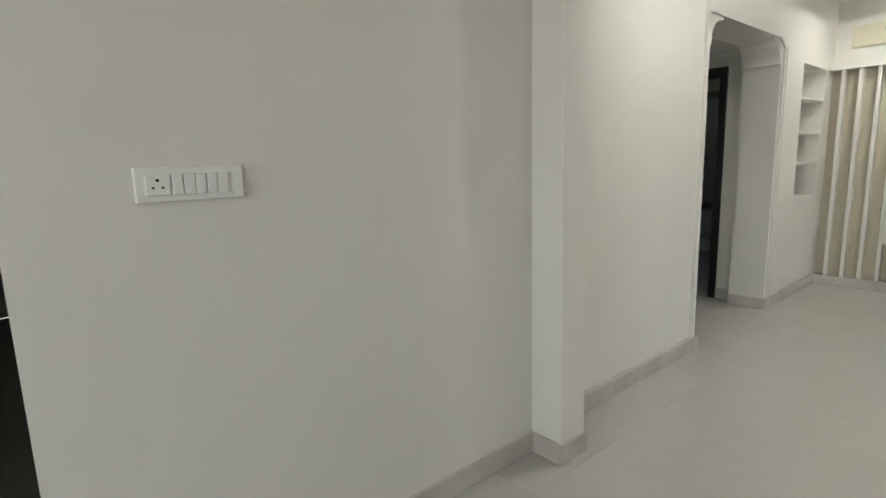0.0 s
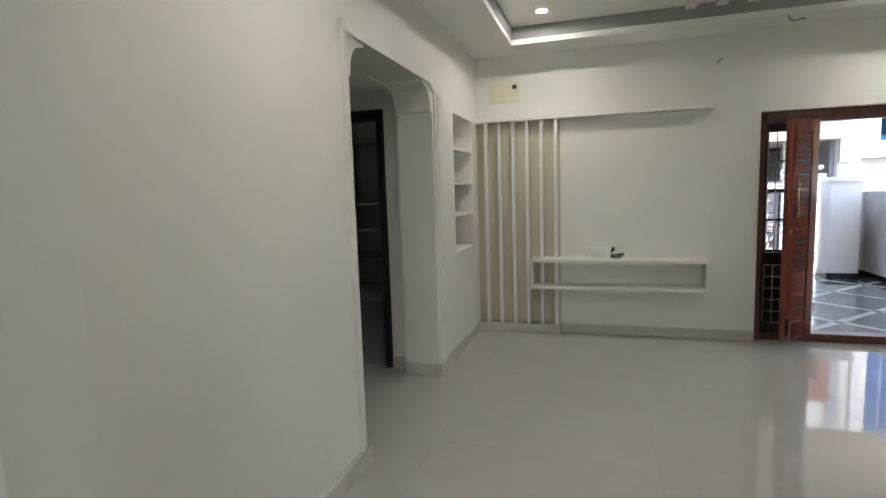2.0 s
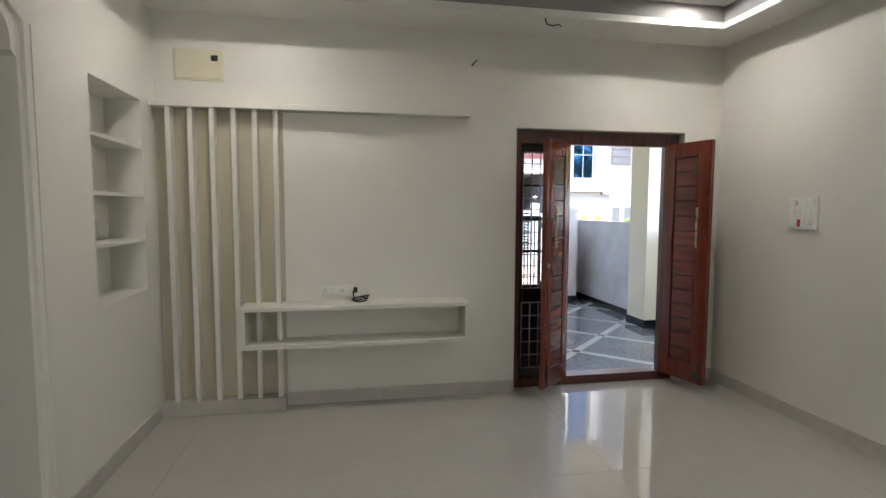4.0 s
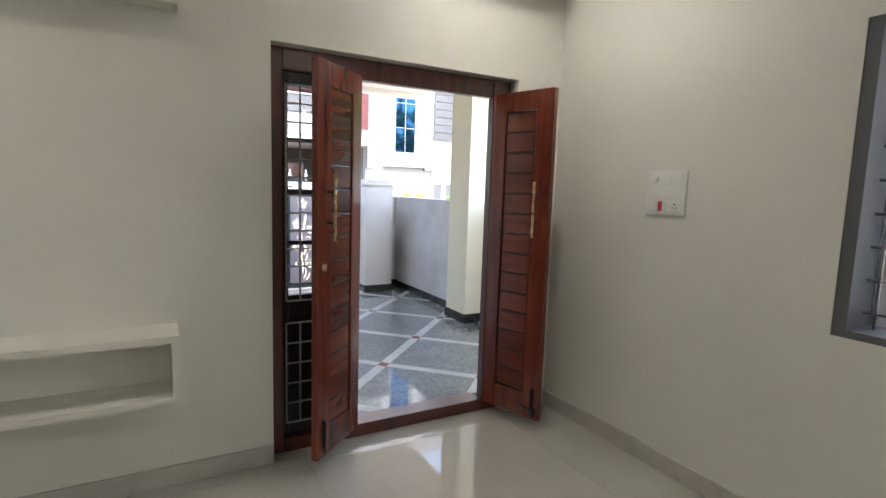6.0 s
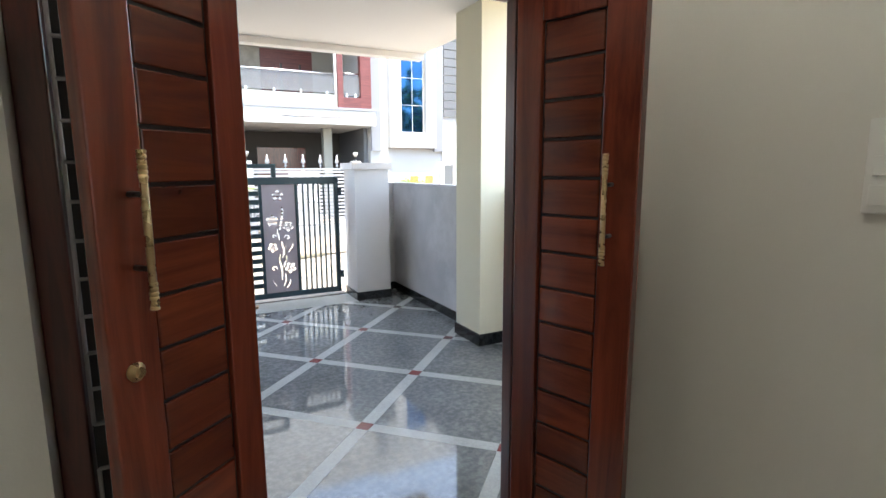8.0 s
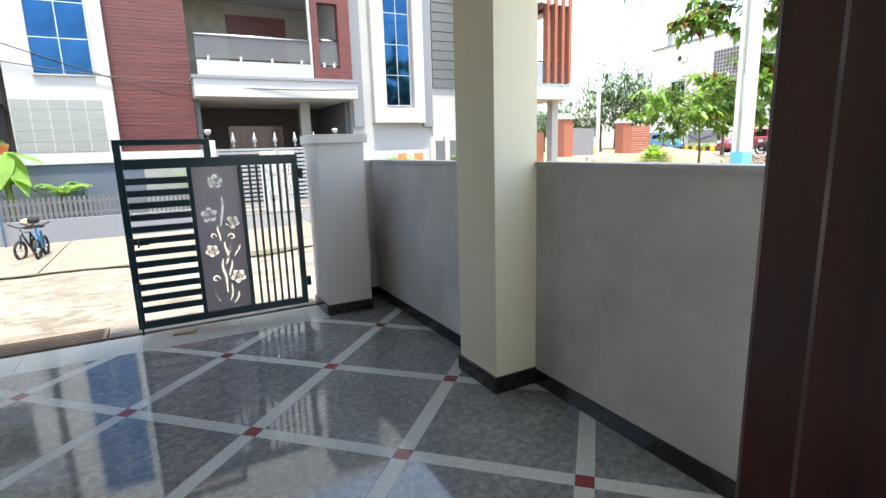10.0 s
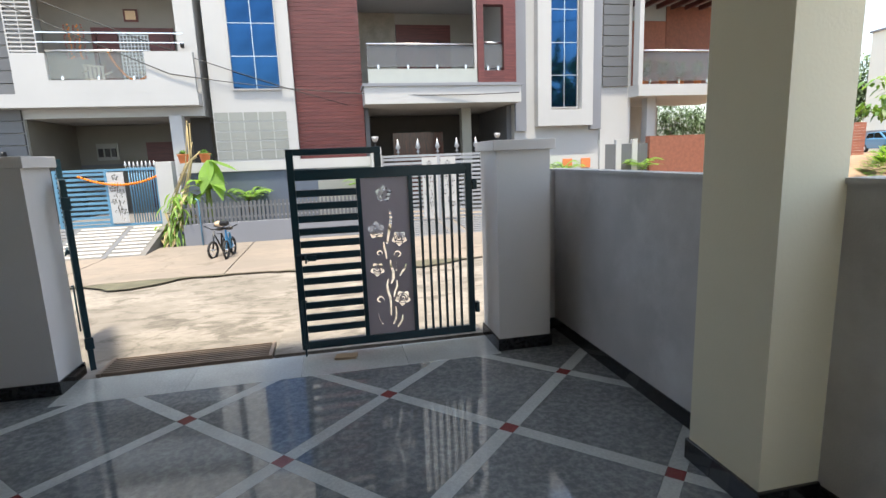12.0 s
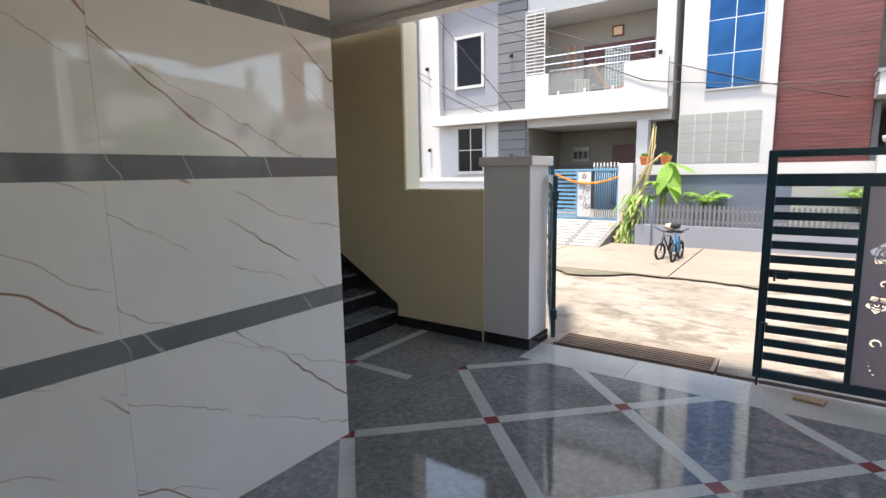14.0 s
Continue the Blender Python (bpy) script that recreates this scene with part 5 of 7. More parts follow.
def slat_gate(at, W, H, m, panel, label, spears, rz=0):
    g = thing("street_gate", label, "gate", at, rz)
    bm = B()
    for q in ((0, 0.05, 0, H), (W - 0.05, W, 0, H), (0.05, W - 0.05, 0, 0.05), (0.05, W - 0.05, H - 0.05, H), (W / 2 - 0.04, W / 2 + 0.04, 0.05, H - 0.05)):
        box(bm, q[0], q[1], -0.02, 0.02, q[2], q[3])
    part("frame", bm, m, g)
    pm = mesh("slat", box(B(), 0.05, W / 2 - 0.04, -0.012, 0.012, -0.028, 0.028), m)
    n = int(H / 0.095)
    for side in (0, 1):
        if side and spears == 1:
            continue
        for i in range(1, n):
            o = new("slat", pm); o.parent = g; o.location = (side * (W / 2 - 0.01), 0, i * H / n)
    if spears == 1:
        for i in range(10):
            x = W * 0.72 + i * (W * 0.26) / 10
            bm = B(); tube(bm, (x, 0, 0.05), (x, 0, H + 0.02), 0.011, seg=6); part("bar", bm, m, g)
    for (a, b) in panel:
        me = cut_panel(b - a, H - 0.14, flower_holes(b - a, H - 0.14), 0.006)
        me.materials.append(M["extwhite"])
        o = new("panel", me); o.parent = g; o.location = (a, -0.03, 0.07)
    sp = lathe(B(), (0, 0, 0), [(0.012, 0), (0.012, 0.04), (0.045, 0.06), (0.016, 0.09), (0.016, 0.12), (0.062, 0.165), (0.035, 0.25), (0.002, 0.38)] if spears != 1 else [(0.008, 0), (0.008, 0.03), (0.024, 0.06), (0.002, 0.15)], 8)
    sm = mesh("spearhead", sp, M["silver"] if spears == 1 else M["gategrey"])
    k, a0, a1 = (8, W * 0.70, W * 0.98) if spears == 1 else (5, W * 0.15, W * 0.85)
    for i in range(k):
        o = new("spearhead", sm); o.parent = g; o.location = (a0 + (a1 - a0) * i / (k - 1), 0, H)
    return g


slat_gate((-2.05, 13.05, 0.22), 2.0, 1.22, M["gateblue"], [(1.02, 1.34)], "light blue metal gate with slats and a white flower panel, closed", 1)
d = thing("gate_post", "white gate post of the neighbouring house", "gate pier", (0.12, 13.05, 0), group="street gate posts")
bm = B(); box(bm, -0.15, 0.17, -0.15, 0.15, -0.25, 1.55, 0.006); part("shaft", bm, M["extwhite"], d)
bm = B()
prism(bm, [(11.3, -0.22), (13.0, 0.22), (16.5, 0.22), (16.5, -0.4), (11.3, -0.4)], "x", -2.6, 0.05)
structure("ramp", bm, M["rampgrey"], "concrete entrance ramp of the white house", "ramp")
for (xa, xb, m) in ((-2.45, -1.72, "darkgrey"), (-1.60, -0.72, "extwhite"), (-0.60, -0.05, "extwhite")):
    bm = B()
    for i in range(9):
        y = 11.42 + i * 0.175
        za = -0.22 + (y - 11.3) * 0.2588
        prism(bm, [(y, za + 0.004), (y, za + 0.016), (y + 0.085, za + 0.040), (y + 0.085, za + 0.026)], "x", xa, xb)
    structure("ramp_ribs", bm, M[m] if m == "darkgrey" else M["rib"], "raised ribs across the entrance ramp", "ramp")
bm = B()
for xa in (-1.70, -0.70):
    prism(bm, [(11.35, -0.205), (11.35, -0.200), (12.95, 0.214), (12.95, 0.209)], "x", xa, xa + 0.08)
structure("ramp_strip", bm, M["darkgrey"], "dark grey strips down the entrance ramp", "ramp")
gl = thing("hanging_flowers", "orange and red flower strings hanging beside the balcony screen", "garland", (-3.0, FY + 0.9, 5.2), group="garlands")
rnd = random.Random(31)
for k in range(5):
    bm = B()
    for i in range(16):
        bmesh.ops.create_icosphere(bm, subdivisions=1, radius=0.024, matrix=Matrix.Translation((0.11 * k + rnd.gauss(0, 0.008), rnd.gauss(0, 0.03), -0.055 * i)))
    part("flower_string", bm, M["orange"] if k % 2 else M["dryleaf"], gl)

# -- building B: white tower, maroon cladding, balcony
Bd = thing("apartment_house", "white and maroon house with tall blue windows and glass balcony", "house", (0, 0, 0))
body_boxes(Bd, "wall", [(0.62, 2.78, FY + 0.0, FY + 7, -0.3, 10), (2.78, 4.66, FY + 0.3, FY + 7, -0.3, 10), (4.66, 9.15, FY + 3.5, FY + 7, -0.3, 10), (4.66, 9.15, FY + 0.3, FY + 3.5, 6.3, 10), (9.15, 11.95, FY + 0.05, FY + 7, -0.3, 10)], M["extwhite"])
body_boxes(Bd, "balcony_slab", [(4.64, 9.10, FY - 0.7, FY + 3.5, 2.90, 3.36)], M["extwhite"])
body_boxes(Bd, "slab_trim", [(4.60, 9.14, FY - 0.74, FY + 3.5, 3.361, 3.44)], M["extgrey"])
body_boxes(Bd, "parapet", [(4.80, 7.92, FY - 0.30, FY - 0.15, 3.441, 3.88)], M["parapet"])
railing(Bd, 4.80, 7.90, FY - 0.22, 3.88, 4.55, 4)
body_boxes(Bd, "post", [(7.86, 7.93, FY - 0.28, FY - 0.18, 3.441, 6.3)], M["extwhite"])
body_boxes(Bd, "maroon_pier", [(7.94, 8.12, FY - 0.36, FY - 0.1, 3.441, 6.5), (8.72, 9.08, FY - 0.36, FY - 0.1, 3.441, 6.5), (8.12, 8.72, FY - 0.36, FY - 0.1, 3.441, 3.82), (8.12, 8.72, FY - 0.36, FY - 0.1, 5.6, 6.5)], M["maroon"])
railing(Bd, 8.12, 8.72, FY - 0.22, 3.84, 4.6, 2)
# same plaster with the balcony shade painted in
body_boxes(Bd, "balcony_back", [(4.66, 9.15, FY + 3.35, FY + 3.49, 3.45, 6.29)], M["balcony"])
body_boxes(Bd, "stone_cladding", [(4.67, 6.08, FY + 3.30, FY + 3.345, 3.45, 6.28)], M["balconystone"])
body_boxes(Bd, "balcony_door", [(6.1, 8.0, FY + 3.25, FY + 3.34, 3.45, 5.9)], M["maroon"])
body_boxes(Bd, "door_bars", [(6.8, 6.86, FY + 3.2, FY + 3.245, 3.5, 5.4), (7.5, 7.56, FY + 3.2, FY + 3.245, 3.5, 5.4), (6.86, 7.5, FY + 3.2, FY + 3.245, 5.1, 5.16)], M["frame2"])
mb = mesh("cladding_board", box(B(), 2.785, 4.655, FY + 0.24, FY + 0.299, 0.003, 0.098, 0.003), M["maroon"])
cl = new("cladding"); cl.parent = Bd
for i in range(69):
    o = new("cladding_board", mb); o.parent = cl; o.location = (0, 0, 1.5 + i * 0.10)
tm = mesh("facade_tile", box(B(), 0.013, 0.367, FY - 0.007, FY - 0.001, 0.013, 0.245), M["tilegrey"])
ft = new("tile_panel"); ft.parent = Bd
for i in range(5):
    for j in range(5):
        o = new("facade_tile", tm); o.parent = ft; o.location = (0.52 + 0.11 + i * 0.38, 0, 1.54 + j * 0.258)
window(Bd, 1.22, 2.42, 3.42, 7.6, FY - 0.02, M["winglass"], 2, 5, 0.03, 0.04)
body_boxes(Bd, "surround", [(9.80, 10.22, FY - 0.25, FY + 0.04, 2.22, 9), (11.22, 11.58, FY - 0.25, FY + 0.04, 2.22, 9), (10.22, 11.22, FY - 0.25, FY + 0.04, 2.22, 2.70)], M["extwhite"])
body_boxes(Bd, "grey_strip", [(9.16, 9.5, FY - 0.06, FY + 0.045, 2.1, 9), (11.59, 11.94, FY - 0.1, FY + 0.045, 2.1, 9)], M["extgrey"])
window(Bd, 10.30, 11.14, 2.78, 8.4, FY - 0.04, M["winglass"], 2, 6, 0.03, 0.04)
# back wall: the shade deep in the carport is painted as near-black
body_boxes(Bd, "carport_back", [(4.66, 9.15, FY + 3.3, FY + 3.49, -0.2, 2.89)], M["darkshade"])
body_boxes(Bd, "carport_door", [(5.8, 7.6, FY + 3.2, FY + 3.29, 0.1, 2.3)], M["frame"])
body_boxes(Bd, "pillar", [(7.7, 8.0, FY + 0.8, FY + 1.1, -0.2, 2.9)], M["tilegrey"])
body_boxes(Bd, "carport_side", [(4.67, 4.8, FY + 0.31, FY + 3.3, -0.2, 2.89)], M["darkgrey"])
body_boxes(Bd, "carport_side", [(9.0, 9.14, FY + 0.31, FY + 3.3, -0.2, 2.89)], M["darkgrey"])
# compound wall of B
body_boxes(Bd, "garden_wall", [(0.35, 4.55, 13.2, 13.32, -0.3, 1.28)], M["bluegrey"])
body_boxes(Bd, "garden_wall_cap", [(0.35, 4.60, 13.15, 13.37, 1.281, 1.50)], M["extwhite"])
body_boxes(Bd, "garden_wall_end", [(3.3, 4.56, 13.17, 13.199, -0.3, 1.28)], M["tilegrey"])
body_boxes(Bd, "planter_wall", [(0.55, 4.75, 12.25, 12.40, -0.3, 0.24)], M["extgrey"])
pf = thing("picket_fence", "low grey picket fence along the planting strip", "fence", (0.55, 12.32, 0.24))
pk = mesh("picket", prism(B(), [(-0.025, 0.0), (0.025, 0.0), (0.025, 0.40), (0.0, 0.44), (-0.025, 0.40)], "y", -0.01, 0.01), M["darkgrey"])
for i in range(51):
    o = new("picket", pk); o.parent = pf; o.location = (0.04 + i * 0.082, 0, 0)
bm = B(); box(bm, 0, 4.2, 0.011, 0.03, 0.08, 0.12); box(bm, 0, 4.2, 0.011, 0.03, 0.30, 0.34); part("rail", bm, M["extgrey"], pf)
slat_gate((4.78, 13.05, -0.1), 2.7, 1.60, M["gategrey"], [(0.95, 1.32), (1.4, 1.77)], "silver slatted street gate with white panels and spear tops, closed", 2)
body_boxes(Bd, "white_fence_wall", [(7.65, 10.34, 13.1, 13.25, -0.3, 1.35)], M["extwhite"])
for x in (4.66, 7.62):
    d = thing("gate_post", "white gate post with a lamp on top", "gate pier", (x, 13.05, 0), group="street gate posts")
    bm = B(); box(bm, -0.12, 0.12, -0.12, 0.12, -0.25, 1.70, 0.006); part("shaft", bm, M["extwhite"], d)
    d = thing("post_lamp", "small glass globe lamp on a gate post", "lamp", (x, 13.05, 1.70), group="gate post lamps")
    part("stem", lathe(B(), (0, 0, 0), [(0.06, 0), (0.02, 0.03), (0.02, 0.10), (0.05, 0.12)], 12), M["black"], d)
    part("globe", lathe(B(), (0, 0, 0.12), [(0.03, 0), (0.07, 0.05), (0.08, 0.12), (0.065, 0.125)], 14), M["iron"], d)
for x in (9.35, 9.85):
    d = thing("terracotta_block", "small terracotta ventilation block in the white wall", "vent block", (x, 13.09, 1.02), group="terracotta blocks")
    bm = B(); box(bm, 0, 0.26, -0.02, 0.0, 0, 0.24, 0.005); part("block", bm, M["terracotta"], d)

bm = B()
prism(bm, [(11.3, -0.22), (13.0, -0.10), (16.5, -0.10), (16.5, -0.4), (11.3, -0.4)], "x", 4.85, 7.55)
structure("ramp", bm, M["apron"], "pale concrete driveway ramp of the maroon house", "ramp")
for (xa, xb) in ((4.90, 6.05), (6.45, 7.50)):
    bm = B()
    for i in range(8):
        y = 11.4 + i * 0.2
        za = -0.22 + (y - 11.3) * 0.0706
        prism(bm, [(y, za + 0.003), (y, za + 0.015), (y + 0.10, za + 0.035), (y + 0.10, za + 0.012)], "x", xa, xb)
    structure("ramp_ribs", bm, M["darkgrey"], "dark grey ribs across the driveway ramp", "ramp")
bm = B()
prism(bm, [(11.35, -0.214), (11.35, -0.210), (12.98, -0.095), (12.98, -0.099)], "x", 6.10, 6.40)
structure("ramp_strip", bm, M["darkgrey"], "dark grey strip down the driveway ramp", "ramp")

# -- building C
Cd = thing("apartment_house", "white and dark grey house with striped cladding and red balcony fins", "house", (0, 0, 0))
body_boxes(Cd, "wall", [(11.96, 13.0, FY + 0.0, FY + 8, -0.3, 10), (13.0, 17.6, FY + 1.6, FY + 8, 3.3, 10), (13.0, 16.0, FY + 3.0, FY + 8, -0.3, 3.0)], M["extwhite"])
st = new("cladding"); st.parent = Cd
pm = mesh("cladding_board", box(B(), 12.0, 12.86, FY - 0.06, FY - 0.001, 0.015, 0.285), M["darkgrey"])
for i in range(20):
    o = new("cladding_board", pm); o.parent = st; o.location = (0, 0, 3.36 + i * 0.30)
body_boxes(Cd, "balcony_slab", [(12.9, 17.7, FY - 0.6, FY + 3.0, 3.02, 3.36), (12.9, 17.7, FY - 0.6, FY + 3.0, 6.3, 6.7), (12.88, 13.02, FY - 0.6, FY - 0.3, 3.36, 6.3)], M["extwhite"])
railing(Cd, 13.03, 17.6, FY - 0.5, 3.40, 4.35, 5)
body_boxes(Cd, "balcony_door", [(13.6, 15.2, FY + 1.5, FY + 1.59, 3.4, 5.7)], M["brick"])
fin = mesh("fin", box(B(), -0.06, 0.06, FY - 0.66, FY - 0.40, 3.6, 6.9), M["brick"])
for i in range(4):
    o = new("fin", fin); o.parent = Cd; o.location = (16.45 + i * 0.34, 0, 0)
for i in range(7):
    part("pergola_beam", prism(B(), [(FY - 0.9, 6.22), (FY - 0.75, 6.08), (FY + 1.5, 6.08), (FY + 1.5, 6.22)], "x", 13.15 + i * 0.55, 13.25 + i * 0.55), M["maroon"], Cd)
body_boxes(Cd, "balcony_cladding", [(15.25, 17.55, FY + 1.55, FY + 1.595, 3.4, 6.2)], M["brick"])
for k in range(5):
    pt = thing("balcony_plant", "leafy green plant in a terracotta pot on the balcony", "plant", (13.4 + k * 0.62, FY - 0.15, 3.361), group="balcony pots")
    part("pot", lathe(B(), (0, 0, 0), [(0.09, 0), (0.13, 0.22), (0.14, 0.25), (0.11, 0.25)], 12), M["terracotta"], pt)
    bm = B()
    rnd = random.Random(60 + k)
    for i in range(60):
        a = rnd.uniform(0, 6.28)
        bz = rnd.uniform(0.22, 0.65)
        w2 = 0.06 * (1 if bz > 0.3 else 0)
        q, q2 = (w2 * math.cos(a), w2 * math.sin(a), bz), (math.cos(a), math.sin(a), rnd.uniform(0.1, 1.4))
        d_ = Vector(q2).normalized() * 0.24
        side = Vector((-math.sin(a), math.cos(a), 0)) * 0.04
        f = [bm.verts.new(Vector(q)), bm.verts.new(Vector(q) + d_ * 0.5 + side), bm.verts.new(Vector(q) + d_), bm.verts.new(Vector(q) + d_ * 0.5 - side)]
        bm.faces.new(f)
    part("foliage", bm, M["leaf"], pt)
body_boxes(Cd, "carport_pillar", [(13.6, 13.9, FY, FY + 0.3, -0.3, 3.02), (17.2, 17.5, FY, FY + 0.3, -0.3, 3.02)], M["extwhite"])
for i in range(3):
    d = thing("fence_panel", "white and dark grey striped compound wall panel", "fence", (10.35 + i * 0.46, 13.1, -0.3), group="striped fence panels")
    bm = B(); box(bm, 0, 0.15, -0.06, 0.06, 0, 1.99, 0.004); part("post", bm, M["extwhite"], d)
    bm = B(); box(bm, 0.151, 0.459, -0.03, 0.03, 0, 1.88, 0.004); part("infill", bm, M["darkgrey"], d)
bm = B(); box(bm, 11.74, 14.34, 13.0, 13.2, -0.3, 1.75)
structure("wall_brick", bm, M["brick"], "red-brown compound wall", "wall")

# ---------------------------------------------------------------- overhead cables
def cable(a, b, sag, r=0.012, n=16):
    a, b = Vector(a), Vector(b)
    pts = [a.lerp(b, i / n) - Vector((0, 0, sag * 4 * (i / n) * (1 - i / n))) for i in range(n + 1)]
    ob = part("overhead_cable", path_tube(B(), pts, r, 5), M["cable"])
    tagged(ob, "thin black overhead cable slung across the street", "cable", "overhead cables")


cable((-10.5, 15.55, 9.3), (4.2, 15.98, 2.95), 0.55)
cable((-10.5, 15.55, 8.9), (-0.2, 15.52, 3.75), 0.15)
cable((-0.2, 15.52, 3.75), (9.0, 15.2, 3.15), 0.25)
cable((-8.4, 15.85, 5.15), (-3.9, 15.95, 2.80), 0.08)
cable((-8.2, 15.85, 4.85), (-3.9, 15.95, 2.76), 0.2)
cable((-7.6, 15.5, 7.3), (-3.9, 15.95, 2.85), 0.05)
cable((12.7, 5.6, 7.6), (36.1, 32.5, 7.7), 0.9, 0.02)

# ---------------------------------------------------------------- plants
def leaf_blade(bm, base, dirn, L, W, droop=0.35, seg=3, mi=0):
    d = Vector(dirn).normalized()
    side = d.cross(Vector((0, 0, 1)))
    side = side.normalized() if side.length > 1e-3 else Vector((1, 0, 0))
    prev = None
    for i in range(seg + 1):
        t = i / seg
        c = Vector(base) + d * (L * t) - Vector((0, 0, droop * L * t * t))
        w = W * math.sin(math.pi * (0.12 + 0.86 * t)) * 0.5
        a, b = bm.verts.new(c - side * w), bm.verts.new(c + side * w)
        if prev:
            f = bm.faces.new((prev[0], prev[1], b, a))
            f.material_index = mi
            f.smooth = True
        prev = (a, b)


def tree(name, label, at, h, trunk_r, crown_r, crown_h, nleaf, leaf, mats, dry=0.0, seed=1, guard=False, low=0.42):
    rnd = random.Random(seed)
    d = thing(name, label, "tree", at)
    bm = B()
    top = Vector((rnd.uniform(-0.15, 0.15), rnd.uniform(-0.15, 0.15), h))
    trunk = [Vector((0, 0, -0.1)), Vector((0.03, 0.02, h * 0.3)), Vector((-0.02, 0.05, h * 0.6)), top]
    for i in range(3):
        tube(bm, trunk[i], trunk[i + 1], trunk_r * (1 - 0.28 * i), trunk_r * (1 - 0.28 * (i + 1)), 8)
    tips = []
    for i in range(22):
        t = rnd.uniform(low, 1.0)
        base = trunk[1].lerp(trunk[3], max(0, (t - 0.3) / 0.7))
        a = rnd.uniform(0, 2 * math.pi)
        R = crown_r * rnd.uniform(0.55, 1.0) * (1.15 - 0.5 * abs(t - 0.6))
        end = base + Vector((math.cos(a) * R, math.sin(a) * R, crown_h * rnd.uniform(-0.05, 0.45)))
        mid = base.lerp(end, 0.5) + Vector((0, 0, 0.12 * R))
        tube(bm, base, mid, trunk_r * 0.28, trunk_r * 0.18, 6)
        tube(bm, mid, end, trunk_r * 0.18, trunk_r * 0.05, 6)
        for k in range(5):
            q = mid.lerp(end, 0.1 + 0.9 * k / 4)
            e2 = q + Vector((rnd.gauss(0, 1), rnd.gauss(0, 1), rnd.gauss(0.1, 0.6))) * R * 0.28
            tube(bm, q, e2, trunk_r * 0.07, trunk_r * 0.03, 4)
            tips.append((q, e2))
    part("trunk", bm, M["bark"], d)
    bm = B()
    for i in range(nleaf):
        q, e = rnd.choice(tips)
        p = q.lerp(e, rnd.uniform(0.2, 1.15)) + Vector((rnd.gauss(0, 0.05), rnd.gauss(0, 0.05), rnd.gauss(0, 0.05)))
        mi = 2 if rnd.random() < dry * (1.6 if p.z > h * 0.7 else 0.7) else (1 if rnd.random() < 0.45 else 0)
        s = leaf * rnd.uniform(0.6, 1.3)
        leaf_blade(bm, p, (rnd.gauss(0, 1), rnd.gauss(0, 1), rnd.gauss(-0.1, 0.45)), s, s * 0.5, rnd.uniform(0.2, 0.8), 3, mi)
    part("crown", bm, mats, d)
    if guard:
        g = thing("tree_guard", "round wire mesh guard round a young tree", "tree guard", at, group="tree guards")
        bm = B()
        for i in range(12):
            a = i * math.pi / 6
            tube(bm, (0.17 * math.cos(a), 0.17 * math.sin(a), 0), (0.17 * math.cos(a), 0.17 * math.sin(a), 0.75), 0.006, seg=4)
        for z in (0.1, 0.4, 0.75):
            path_tube(bm, [(0.17 * math.cos(i * math.pi / 6), 0.17 * math.sin(i * math.pi / 6), z) for i in range(13)], 0.006, 4)
        part("wire_mesh", bm, M["iron"], g)
    return d


LM = [M["leaf"], M["leafy"], M["dryleaf"]]
gz = ground_z
tree("street_tree", "leafy street tree with drooping rust-brown dry leaves", (17.4, 6.62, gz(17.4, 6.62)), 5.2, 0.085, 3.3, 1.7, 16000, 0.20, LM, 0.14, 4, True, 0.36)
tree("street_tree", "leafy street tree with a dark green crown", (17.3, 5.55, gz(17.3, 5.55)), 4.9, 0.085, 3.0, 1.5, 15000, 0.20, LM, 0.05, 9, True, 0.34)
tree("young_tree", "young bright green tree on the bare plot", (17.5, 9.82, gz(17.5, 9.82)), 2.35, 0.05, 1.6, 0.8, 3000, 0.17, [M["leafy"], M["leaf"], M["dryleaf"]], 0.0, 12)
tree("young_tree", "young bright green tree on the bare plot", (25.7, 14.54, gz(25.7, 14.54)), 3.4, 0.09, 1.5, 1.0, 2000, 0.2, [M["leafy"], M["leaf"], M["dryleaf"]], 0.0, 15)

tree("sapling", "thin young sapling on the bare plot", (26.4, 17.05, gz(26.4, 17.05)), 2.6, 0.045, 0.8, 0.6, 500, 0.17, [M["leafy"], M["leaf"], M["dryleaf"]], 0.0, 17)

# rows of far trees
def far_trees():
    rnd = random.Random(5)
    for i in range(18):
        a, r = radians(37.5 + i * 1.45), rnd.uniform(62, 84)
        x, y = 3.6 + r * math.cos(a), r * math.sin(a)
        h = rnd.uniform(8.5, 11.5) if i < 6 else rnd.uniform(4.2, 6.8)
        d = thing("far_tree", "hazy green tree behind the bare plot", "tree", (x, y, 0.3), group="far trees")
        bm = B(); tube(bm, (0, 0, 0), (0, 0, h * 0.6), 0.2, 0.08); part("trunk", bm, M["bark"], d)
        bm = B()
        for k in range(1500):
            u = Vector((rnd.gauss(0, 1), rnd.gauss(0, 1), rnd.gauss(0, 1))).normalized() * (rnd.random() ** 0.4)
            p = Vector((u.x * h * 0.45, u.y * h * 0.45, h * 0.62 + u.z * h * 0.38)) + noise.noise_vector(u * 2.5 + Vector((i, 0, 0))) * h * 0.16
            leaf_blade(bm, p, (rnd.gauss(0, 1), rnd.gauss(0, 1), rnd.gauss(0, 0.6)), 0.07 * h + 0.15, 0.045 * h + 0.1, 0.2, 1)
        part("crown", bm, M["farleaf"], d)


far_trees()


